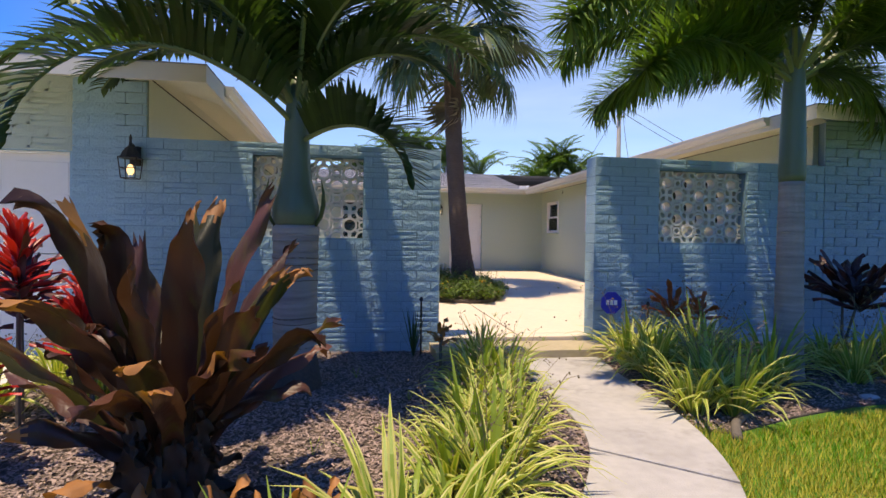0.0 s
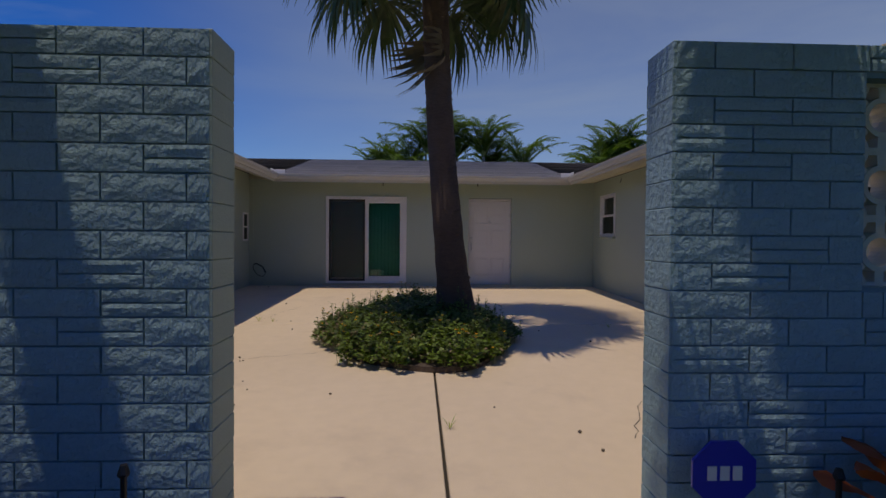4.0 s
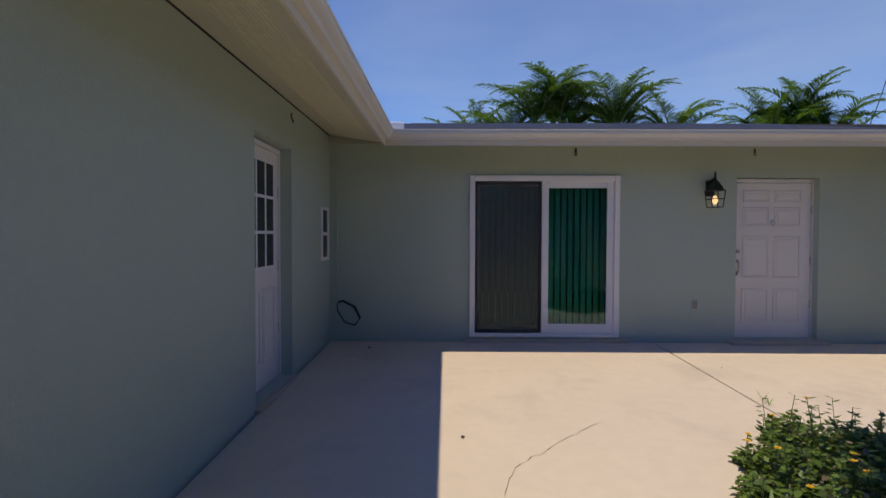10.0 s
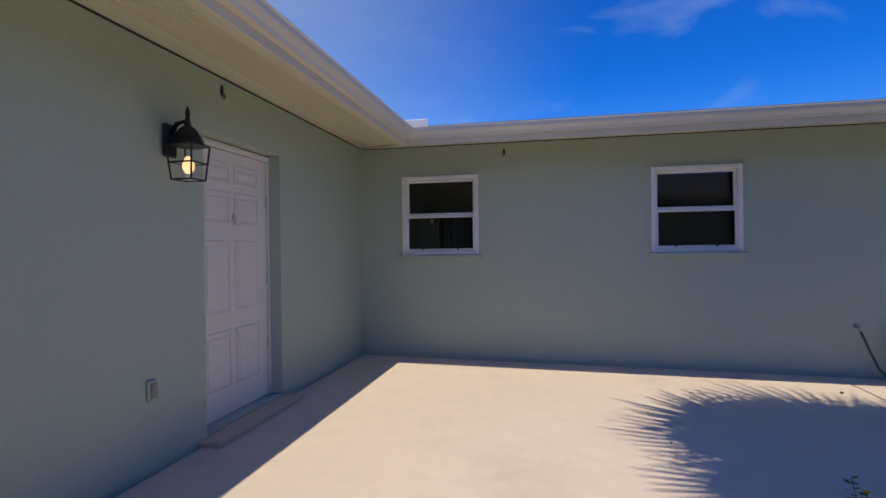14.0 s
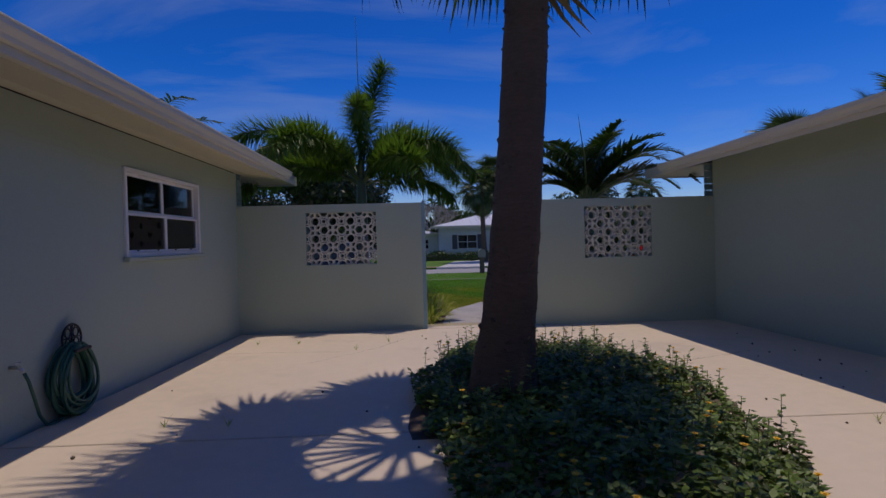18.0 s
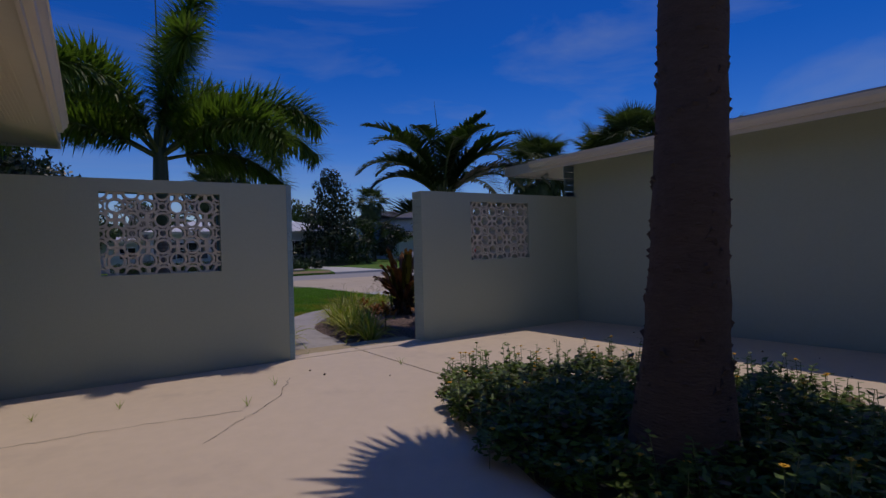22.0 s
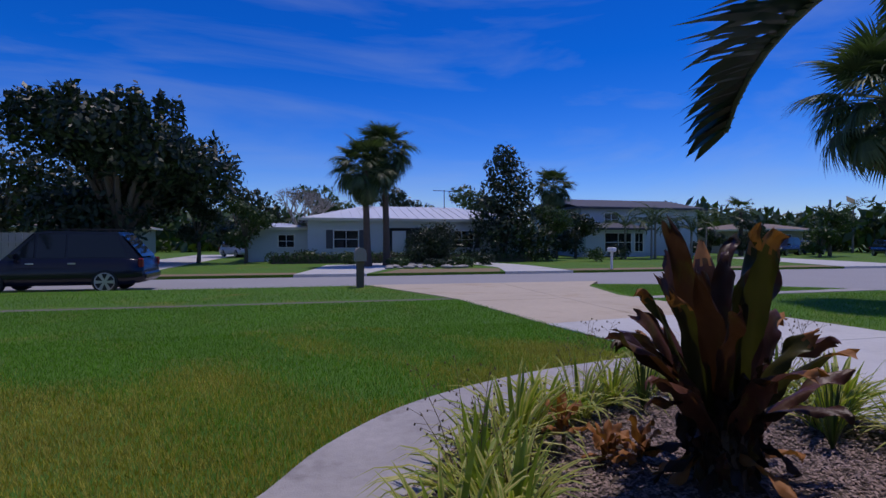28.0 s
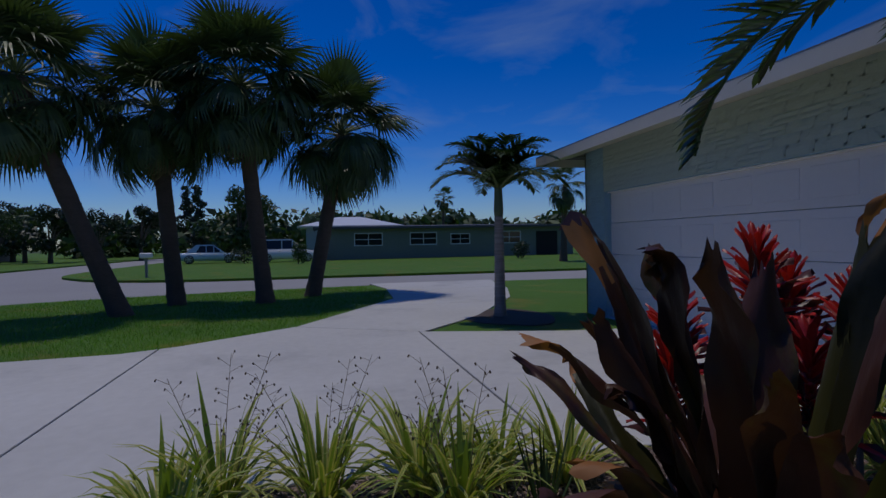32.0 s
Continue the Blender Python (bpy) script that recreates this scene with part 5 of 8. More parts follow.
tagged(part("foliage", leaves, M_LEAF, bed), "dense small toothed green leaves", kind="stuff")
tagged(part("dry_litter", dry, M_DEADF, bed), "scattered dead leaves", kind="stuff")
tagged(part("stalk", stems, M_RACHIS, bed), kind="stuff")
tagged(part("daisy", petals, M_YELLOW, bed), "small yellow daisies", kind="stuff")

# ---------------------------------------------------------------- mulch, turf and litter
def inside(poly, x, y):
    c = False
    for (x0, y0), (x1, y1) in zip(poly, poly[1:] + poly[:1]):
        if (y0 > y) != (y1 > y) and x < (x1 - x0) * (y - y0) / (y1 - y0) + x0:
            c = not c
    return c


def chips(name, poly, box, count, seed, z):
    r, mb = random.Random(seed), MB()
    while len(mb.f) < count:
        x, y = r.uniform(box[0], box[1]), r.uniform(box[2], box[3])
        if not inside(poly, x, y):
            continue
        a, l, w = r.uniform(0, 3.1416), r.uniform(0.006, 0.018), r.uniform(0.003, 0.007)
        d, s = Vector((math.cos(a), math.sin(a), r.uniform(-0.35, 0.35))) * l, Vector((-math.sin(a), math.cos(a), r.uniform(-0.5, 0.5))) * w
        c = Vector((x, y, z + r.uniform(0.002, 0.018)))
        mb.face([c - d - s, c + d - s, c + d + s, c - d + s])
    return tagged(part(name, mb, M_CHIP), "grey-brown bark chips covering the bed", "mulch", "", "stuff")


chips("bark_mulch", bed_l, (-5.5, -1.1, -6.0, -0.25), 62000, 1, GZ + 0.012)
chips("bark_mulch", bed_r, (-0.6, 5.0, -3.2, -0.25), 24000, 2, GZ + 0.012)


def turf(name, poly, box, count, seed, h, material, label, dens=None):
    rng = np.random.default_rng(seed)
    xs, ys = rng.uniform(box[0], box[1], count * 3), rng.uniform(box[2], box[3], count * 3)
    keep = np.zeros(len(xs), bool)
    c = np.zeros(len(xs), bool)
    for (x0, y0), (x1, y1) in zip(poly, poly[1:] + poly[:1]):
        if y0 != y1:
            c ^= ((y0 > ys) != (y1 > ys)) & (xs < (x1 - x0) * (ys - y0) / (y1 - y0) + x0)
    if dens:
        c &= dens(xs, ys, rng)
    xs, ys = xs[c][:count], ys[c][:count]
    n = len(xs)
    a, l, hh = rng.uniform(0, 6.283, n), rng.uniform(0.2, 0.9, n), h * rng.uniform(0.6, 1.3, n)
    w = 0.0022 + 0.002 * rng.random(n)
    v = np.zeros((n, 3, 3))
    v[:, 0] = np.stack([xs - np.sin(a) * w, ys + np.cos(a) * w, np.full(n, GZ - 0.004)], 1)
    v[:, 1] = np.stack([xs + np.sin(a) * w, ys - np.cos(a) * w, np.full(n, GZ - 0.004)], 1)
    v[:, 2] = np.stack([xs + np.cos(a) * l * hh, ys + np.sin(a) * l * hh, GZ + hh], 1)
    me = bpy.data.meshes.new(name)
    me.vertices.add(3 * n), me.loops.add(3 * n), me.polygons.add(n)
    me.vertices.foreach_set("co", v.ravel())
    me.loops.foreach_set("vertex_index", np.arange(3 * n, dtype=np.int32))
    me.polygons.foreach_set("loop_start", np.arange(0, 3 * n, 3, dtype=np.int32))
    me.materials.append(material)
    me.update(), me.validate()
    return tagged(new(name, me), label, "grass", "", "stuff")


M_STRAW = mat("dry_grass_blade", (0.42, 0.37, 0.05), 0.7, 0.2, 3, 0.5, 0.2, 0.0, island=0.3, trans=0.25)
lawn_near = [*walk_out[8:], (DX, -7.2), (-5.15, -10.0), (-4.85, -13.2), (12, -13.2), (12, -3.1), (3.2, -3.0), (1.6, -2.7), (0.6, -2.85), (-0.32, -3.1)]
patch = lambda x, y: np.sin(x * 1.3 + 0.7) * np.cos(y * 1.1 - x * 0.4) + 0.5 * np.sin(3.1 * x + 2.3 * y)
turf("lawn_grass", lawn_near, (-5.4, 5.0, -9.5, -2.7), 110000, 3, 0.040, M_TURF, "mown green grass blades", lambda x, y, g: patch(x, y) < 0.35 + g.normal(0, 0.5, len(x)) - 0.5 * np.clip((y + 6.2) / 1.6, 0, 1) + 0.8 * np.clip((-6.4 - y) / 2.2, 0, 1))
turf("lawn_grass", lawn_near, (-5.4, 12.0, -13.2, -9.4), 100000, 4, 0.045, M_TURF, "mown green grass blades")
turf("dry_grass", lawn_near, (-5.4, 5.0, -9.6, -2.7), 120000, 5, 0.046, M_STRAW, "straw coloured dry grass among the lawn", lambda x, y, g: patch(x, y) > -0.25 + g.normal(0, 0.5, len(x)) - 0.9 * np.clip((y + 6.2) / 1.6, 0, 1) + 1.6 * np.clip((-6.4 - y) / 2.2, 0, 1))
verge = [(-4.3, -13.75), (12, -13.75), (12, -17.85), (-3.3, -17.85)]
turf("verge_grass", verge, (-4.3, 12, -17.9, -13.7), 26000, 6, 0.06, M_TURF, "green grass blades on the verge")
island = [(-9.85, -6.9), (-11.2, -5.4), (-14.9, -3.5), (-16.9, -3.2), (-18.9, -3.7), (-18.1, -9.9), (-16.9, -12.3), (-9.15, -12.3), (-9.45, -9.7)]
turf("island_grass", island, (-19.0, -9.0, -12.4, -3.2), 45000, 7, 0.055, M_TURF, "green grass blades under the palms")
corner = [(-9.1, -12.82), (-16.3, -13.2), (-13.2, -15.5), (-10.0, -16.3)]
turf("verge_grass", corner, (-16.4, -9.0, -16.4, -12.8), 14000, 8, 0.055, M_TURF, "green grass blades on the verge")

edging = thing("garden_edging", (0.45, -2.95, GZ), "short length of dark brown flexible garden edging", "edging")
part("edging", MB().tube([(-0.82, -0.22, 0.025), (-0.66, 0.0, 0.03), (-0.4, 0.22, 0.028), (-0.1, 0.44, 0.025), (0.16, 0.58, 0.02)], 0.032, 8), M_BARK, edging, "", True)
r = random.Random(9)
for i in range(46):                      # fallen fruit and leaf bits on the court floor
    x, y = r.uniform(-4.6, 2.8), r.uniform(0.3, 9.9)
    if i < 26:
        x, y = r.uniform(-4.4, -2.2), r.uniform(1.2, 5.6)
    if in_bed(x, y) < 1.15:
        continue
    s = r.uniform(0.007, 0.016)
    ob = tagged(part("fallen_berry", MB().lathe([(s * 0.3, 0), (s, s * 0.5), (s * 0.9, s), (s * 0.2, s * 1.4)], 6), M_BARK), "small dark fallen palm berry on the concrete", "berry", "fallen berries")
    ob.location = (x, y, y * RISE)
for i, (x, y) in enumerate(((-0.8, 1.2), (-0.82, 7.4), (-0.8, 8.0), (-0.81, 7.9), (1.6, 4.89), (2.1, 4.84), (-3.1, 5.36), (-3.3, 5.38), (2.5, 1.1), (1.9, 1.15), (1.0, 1.8), (0.6, 1.2), (-0.6, -0.25), (-0.4, -0.82), (-1.0, -0.82), (-0.2, -0.25), (-2.35, -2.1), (-2.6, -2.75), (-2.2, -3.0), (-3.0, -3.1), (-2.75, -1.4), (-3.9, -2.2), (-2.5, -3.5), (-4.2, -4.4), (1.5, -1.2), (2.4, -2.3))):
    mb = MB()
    for k in range(9):
        a = k * 0.9 + i
        blade(mb, (0, 0, 0), (math.cos(a) * 0.6, math.sin(a) * 0.6, 1), r.uniform(0.04, 0.13), 0.006, 0.5, 2)
    ob = tagged(part("weed", mb, M_GRASSY), "small green weed sprouting from the ground", "weed", "weeds")
    ob.location = (x, y, max(y, 0) * RISE - (0.13 if y < -0.9 else 0.05 if y < -0.24 else 0.0))
# ---------------------------------------------------------------- windows and doors
def hung_window(name, y0, y1, z0, z1, lites, label):
    """A white single-hung window in the east wall, seen from the court (towards -x)."""
    w, h = y1 - y0, z1 - z0
    ob = thing(name, (XE, (y0 + y1) / 2, z0), label, "window", kind="structure")
    a, b, fx = -w / 2, w / 2, 0.03
    fr = MB()
    t = 0.045
    fr.cbox(-fx, 0.10, a, a + t, 0, h, 0.006).cbox(-fx, 0.10, b - t, b, 0, h, 0.006)
    fr.cbox(-fx, 0.10, a + t, b - t, h - t, h, 0.006).cbox(-fx, 0.10, a + t, b - t, 0, t, 0.006)
    part("window_frame", fr, M_WHITE, ob, "white vinyl frame")
    part("window_sill", MB().cbox(-0.07, 0.0, a - 0.03, b + 0.03, -0.05, 0.0, 0.008), M_SAGE, ob, "projecting stucco sill")
    n = lites
    cell = (w - 2 * t) / n
    for i in range(n):
        c0, c1 = a + t + i * cell, a + t + (i + 1) * cell
        mid = h * 0.5
        for k, (lo, hi, x) in enumerate(((t, mid, 0.0), (mid, h - t, 0.035))):
            s = MB()
            e = 0.028
            s.cbox(x, x + 0.03, c0, c0 + e, lo, hi, 0.004).cbox(x, x + 0.03, c1 - e, c1, lo, hi, 0.004)
            s.cbox(x, x + 0.03, c0 + e, c1 - e, lo, lo + e, 0.004).cbox(x, x + 0.03, c0 + e, c1 - e, hi - e, hi, 0.004)
            sash = part("sash", s, M_WHITE, ob)
            g = part("pane", MB().box(x + 0.012, x + 0.018, c0 + e, c1 - e, lo + e, hi - e), M_GLASS, sash, "dark reflecting glass")
        for q in (0.25, 0.75):
            part("latch", MB().cbox(-0.012, 0.004, c0 + (c1 - c0) * q - 0.012, c0 + (c1 - c0) * q + 0.012, t + 0.012, t + 0.032, 0.003), M_BLACK, ob)
    # added near-black sheet: the dimness of the room painted behind the panes
    part("room_dark", MB().box(0.13, 0.14, a, b, 0.0, h), M_SCREEN_UNLIT, ob, "near-black sheet standing in for the unlit room behind the glass")
    return ob


hung_window("window_1", *W1, 1, "white single-hung window with dark glass in the sage wall")
hung_window("window_2", *W2, 1, "white single-hung window with dark glass in the sage wall")
hung_window("window_3", *W3, 2, "pair of white single-hung windows with dark glass in the sage wall")

# sliding glass door
x0, x1, zb, zt = SLIDE
slider = thing("door_1", ((x0 + x1) / 2, YB, zb), "white framed sliding glass door with green glass and vertical blinds", "sliding door", kind="structure")
w, h = x1 - x0, zt - zb
a, b = -w / 2, w / 2
fr = MB()
fr.cbox(a, a + 0.07, -0.035, 0.14, 0, h, 0.008).cbox(b - 0.07, b, -0.035, 0.14, 0, h, 0.008)
fr.cbox(a + 0.07, b - 0.07, -0.035, 0.14, h - 0.07, h, 0.008).cbox(a + 0.07, b - 0.07, -0.035, 0.14, 0, 0.05, 0.008)
part("door_frame", fr, M_WHITE, slider, "white vinyl door frame")


def slide_panel(c0, c1, y, name, e):
    s = MB()
    s.cbox(c0, c0 + e, y, y + 0.035, 0.05, h - 0.07, 0.005).cbox(c1 - e, c1, y, y + 0.035, 0.05, h - 0.07, 0.005)
    s.cbox(c0 + e, c1 - e, y, y + 0.035, 0.05, 0.05 + e * 1.35, 0.005).cbox(c0 + e, c1 - e, y, y + 0.035, h - 0.07 - e, h - 0.07, 0.005)
    p = part(name, s, M_WHITE, slider)
    part("pane", MB().box(c0 + e, c1 - e, y + 0.012, y + 0.020, 0.05 + e * 1.35, h - 0.07 - e), M_GREENGLASS, p, "green tinted glass")
    return p


slide_panel(-0.03, b - 0.07, 0.0, "fixed_panel", 0.085)
slide_panel(a + 0.07, 0.05, 0.06, "sliding_panel", 0.06)
scr = MB()
scr.cbox(a + 0.07, a + 0.10, 0.0, 0.02, 0.05, h - 0.07, 0.004).cbox(-0.07, -0.035, 0.0, 0.02, 0.05, h - 0.07, 0.004)
scr.cbox(a + 0.10, -0.07, 0.0, 0.02, 0.05, 0.09, 0.004).cbox(a + 0.10, -0.07, 0.0, 0.02, h - 0.11, h - 0.07, 0.004)
sc = part("screen_door", scr, M_SCREEN_UNLIT, slider, "dark framed insect screen")
M_MESHNET = glass_mat("screen_mesh", (0.62, 0.66, 0.63), 0.6, 1.7)
part("screen_mesh", MB().box(a + 0.10, -0.07, 0.008, 0.010, 0.09, h - 0.11), M_MESHNET, sc, "fine dark insect mesh")
part("door_handle", MB().cbox(a + 0.072, a + 0.10, -0.04, 0.0, 0.92, 1.10, 0.006), M_BLACK, slider, "black pull handle")
for i in range(20):
    c = a + 0.10 + (w - 0.2) * (i + 0.5) / 20
    bl = part("blind_slat", MB().add([(-0.035, -0.02, 0.06), (0.035, 0.02, 0.06), (0.035, 0.02, h - 0.08), (-0.035, -0.02, h - 0.08), (-0.036, -0.018, 0.06), (0.034, 0.022, 0.06), (0.034, 0.022, h - 0.08), (-0.036, -0.018, h - 0.08)],
                                     [(0, 1, 2, 3), (7, 6, 5, 4)]), M_BLIND, slider, "hanging vertical blind slat")
    bl.location = (c, 0.22, 0)
setting("step_slider", MB().cbox(x0 - 0.06, x1 + 0.10, YB - 0.07, YB + 0.02, 0.05, zb - 0.02, 0.01), M_APRON, "concrete sill under the sliding door", "step")


def panel_door(name, place, turn, w, h, label, lites=False, handle=True):
    """A panelled door facing -y, seen from outside."""
    ob = thing(name, place, label, "door", "", turn, "structure")
    a = -w / 2
    leaf = MB().cbox(a, -a, 0.0, 0.045, 0.0, h, 0.004)
    lf = part("door_leaf", leaf, M_DOOR, ob)
    rows = [(0.10, 0.32), (0.385, 0.66), (0.72, 0.845), (0.875, 0.955)] if not lites else [(0.10, 0.42)]
    for lo, hi in rows[:4]:
        for s in (0, 1):
            c0 = a + w * (0.13 + 0.40 * s)
            c1 = c0 + w * 0.34
            ring = MB()
            for (p0, p1, q0, q1) in ((c0, c1, lo * h, lo * h + 0.022), (c0, c1, hi * h - 0.022, hi * h), (c0, c0 + 0.022, lo * h + 0.022, hi * h - 0.022), (c1 - 0.022, c1, lo * h + 0.022, hi * h - 0.022)):
                ring.cbox(p0, p1, -0.010, 0.002, q0, q1, 0.004)
            ring.cbox(c0 + 0.045, c1 - 0.045, -0.007, 0.002, lo * h + 0.045, hi * h - 0.045, 0.005)
            part("door_panel", ring, M_DOOR, lf)
    if lites:
        g = MB()
        for i in range(4):
            x = a + w * (0.14 + 0.72 * i / 3)
            g.cbox(x - 0.014, x + 0.014, -0.012, 0.002, 0.50 * h, 0.95 * h, 0.004)
        for i in range(4):
            z = h * (0.50 + 0.45 * i / 3)
            g.cbox(a + w * 0.14, a + w * 0.86, -0.0115, 0.0015, z - 0.014, z + 0.014, 0.004)
        part("glazing_bars", g, M_WHITE, lf, "white glazing bars")
        for i in range(3):
            for k in range(3):
                part("pane", MB().box(a + w * (0.14 + 0.24 * i) + 0.014, a + w * (0.14 + 0.24 * (i + 1)) - 0.014, -0.006, -0.001, h * (0.50 + 0.15 * k) + 0.014, h * (0.65 + 0.15 * k) - 0.014), M_GLASSDARK, lf, "dark glass pane")
    jamb = MB().cbox(a - 0.05, a - 0.004, -0.02, 0.10, 0, h + 0.05, 0.005).cbox(-a + 0.004, -a + 0.05, -0.02, 0.10, 0, h + 0.05, 0.005).cbox(a - 0.004, -a + 0.004, -0.02, 0.10, h + 0.006, h + 0.05, 0.005)
    part("door_frame", jamb, M_DOOR, ob)
    for z in (0.22, 0.5, 0.83):
        part("hinge", MB().cbox(-a - 0.012, -a + 0.008, -0.012, 0.004, z * h - 0.05, z * h + 0.05, 0.003), M_STEEL, ob, "metal hinge")
    if handle:
        hd = MB().tube([(a + 0.06, -0.005, 0.98), (a + 0.06, -0.055, 0.96), (a + 0.06, -0.06, 0.86), (a + 0.06, -0.005, 0.80)], 0.011, 8)
        hd.lathe([(0.022, 0), (0.026, 0.02), (0.018, 0.03)], 10, (a + 0.06, -0.03, 1.08))
        part("door_handle", hd, M_STEEL, lf, "brushed steel grip handle and deadbolt", True)
    return ob


M_GLASSDARK = mat("dark_door_glass", (0.012, 0.014, 0.014), 0.05, 0.05, 10, 1, 0.05, 0.0)
ex, ew, ez = (ENTRY[0] + ENTRY[1]) / 2, ENTRY[1] - ENTRY[0], ENTRY[2]
door = panel_door("door_2", (ex, YB + 0.125, ez), 0, ew - 0.03, ENTRY[3] - ez - 0.06, "white six-panel entry door with steel handle set into the sage wall")
part("knocker", MB().tube([(0, -0.012, 1.50), (0.025, -0.02, 1.46), (0, -0.02, 1.42), (-0.025, -0.02, 1.46), (0, -0.012, 1.50)], 0.006, 6), M_STEEL, door, "small oval door knocker", True)
setting("step_entry", MB().cbox(ENTRY[0] - 0.10, ENTRY[1] + 0.08, YB - 0.16, YB + 0.1, 0.05, ez - 0.01, 0.012), M_APRON, "low concrete step under the entry door", "step")
sy, sw_ = (SIDE_DOOR[0] + SIDE_DOOR[1]) / 2, SIDE_DOOR[1] - SIDE_DOOR[0]
panel_door("door_3", (XW - 0.13, sy, SIDE_DOOR[2]), 90, sw_ - 0.03, SIDE_DOOR[3] - SIDE_DOOR[2] - 0.06, "white side door with nine dark panes above a panel", True)
setting("step_side", MB().cbox(XW - 0.18, XW + 0.05, SIDE_DOOR[0] - 0.03, SIDE_DOOR[1] + 0.03, 0.03, SIDE_DOOR[2] - 0.01, 0.01), M_APRON, "concrete sill under the side door", "step")
y0, y1, z0_, z1_ = SIDE_WIN
sidew = thing("window_4", (XW, (y0 + y1) / 2, z0_), "small white window with dark glass at the court corner", "window", kind="structure")
d, hh = (y1 - y0) / 2, z1_ - z0_
fr = MB().cbox(-0.1, 0.02, -d, -d + 0.04, 0, hh, 0.005).cbox(-0.1, 0.02, d - 0.04, d, 0, hh, 0.005).cbox(-0.1, 0.02, -d + 0.04, d - 0.04, 0, 0.04, 0.005).cbox(-0.1, 0.02, -d + 0.04, d - 0.04, hh - 0.04, hh, 0.005)
fr.cbox(-0.06, 0.015, -d + 0.04, d - 0.04, hh / 2 - 0.02, hh / 2 + 0.02, 0.004)
part("window_frame", fr, M_WHITE, sidew)
for lo, hi in ((0.04, hh / 2 - 0.02), (hh / 2 + 0.02, hh - 0.04)):
    part("pane", MB().box(-0.004, 0.004, -d + 0.04, d - 0.04, lo, hi), M_GLASSDARK, sidew)

# garage door: four rows of raised panels
g0, g1, gz0, gz1 = GARAGE
gd = thing("door_garage", ((g0 + g1) / 2, YF + 0.12, gz0), "wide white sectional garage door", "garage door", kind="structure")
gw, gh = g1 - g0, gz1 - gz0
for i in range(4):
    p = part("section", MB().cbox(-gw / 2, gw / 2, 0, 0.05, gh * i / 4 + 0.003, gh * (i + 1) / 4 - 0.003, 0.006), M_DOOR, gd, "white door section")
    for k in range(8):
        c0 = -gw / 2 + gw * (k + 0.10) / 8
        c1 = -gw / 2 + gw * (k + 0.90) / 8
        part("door_panel", MB().cbox(c0, c1, -0.004, 0.004, gh * i / 4 + 0.10, gh * (i + 1) / 4 - 0.10, 0.007), M_DOOR, p)
part("door_frame", MB().cbox(-gw / 2 - 0.002, gw / 2 + 0.002, -0.06, 0.0, gh - 0.02, gh - 0.001, 0.003), M_WHITE, gd)


# ---------------------------------------------------------------- carriage lamps
def carriage_lamp(place, turn, label):
    """A black lantern on a wall bracket, facing -y."""
    ob = thing("wall_lamp", place, label, "lamp", "carriage lamps", turn)
    part("back_plate", MB().cbox(-0.055, 0.055, -0.03, 0.0, 0.16, 0.36, 0.012), M_BLACK, ob)
    part("bracket", MB().tube([(0, -0.02, 0.30), (0, -0.07, 0.36), (0, -0.12, 0.37), (0, -0.14, 0.34)], [0.016, 0.014, 0.012, 0.012], 8), M_BLACK, ob, "", True)
    roof = MB().lathe([(0.105, 0.22), (0.10, 0.235), (0.075, 0.285), (0.045, 0.325), (0.02, 0.345), (0.012, 0.40), (0.016, 0.42), (0.004, 0.46)], 8, (0, -0.14, 0))
    part("roof", roof, M_BLACK, ob, "domed black lantern top")
    cage = MB()
    for sx in (-1, 1):
        for sy_ in (-1, 1):
            cage.tube([(sx * 0.066, -0.14 + sy_ * 0.066, 0.02), (sx * 0.085, -0.14 + sy_ * 0.085, 0.225)], 0.006, 5)
    for z, q in ((0.02, 0.066), (0.12, 0.076), (0.225, 0.085)):
        cage.tube([(-q, -0.14 - q, z), (q, -0.14 - q, z), (q, -0.14 + q, z), (-q, -0.14 + q, z), (-q, -0.14 - q, z)], 0.0055, 5)
    part("cage", cage, M_BLACK, ob)
    part("bulb", MB().lathe([(0.012, 0.05), (0.032, 0.085), (0.034, 0.11), (0.022, 0.145), (0.012, 0.16)], 12, (0, -0.14, 0)), M_BULB, ob, "glowing warm bulb", True)
    part("socket", MB().lathe([(0.02, 0.02), (0.02, 0.055)], 10, (0, -0.14, 0)), M_WHITE, ob)
    return ob


carriage_lamp((-0.20, YB, 1.875), 0, "black lantern wall lamp, lit, beside the entry door")
carriage_lamp((-5.0, YF, 1.66), 0, "black lantern wall lamp, lit, on the blue garage front")

# ---------------------------------------------------------------- fixtures on the walls
def outlet(place, turn):
    ob = thing("outdoor_outlet", place, "small grey weatherproof outlet cover on the sage wall", "outlet", "", turn)
    part("cover", MB().cbox(-0.035, 0.035, -0.022, 0, -0.06, 0.06, 0.008), M_SAGE, ob)
    part("lid", MB().cbox(-0.024, 0.024, -0.034, -0.022, -0.045, 0.045, 0.006), M_GALV, ob, "hinged grey lid")


outlet((-0.37, YB, 0.68), 0)


def light_hook(place, turn):
    ob = thing("soffit_hook", place, "small rusty eye hook under the eave", "hook", "hooks under the eave", turn)
    part("base", MB().cbox(-0.012, 0.012, -0.010, 0, -0.03, 0.03, 0.003), M_BLACK, ob)
    part("eye", MB().tube([(0, -0.01, -0.02), (0.02, -0.02, -0.045), (0, -0.02, -0.065), (-0.02, -0.02, -0.045), (0, -0.01, -0.02)], 0.0045, 5), M_BLACK, ob, "", True)


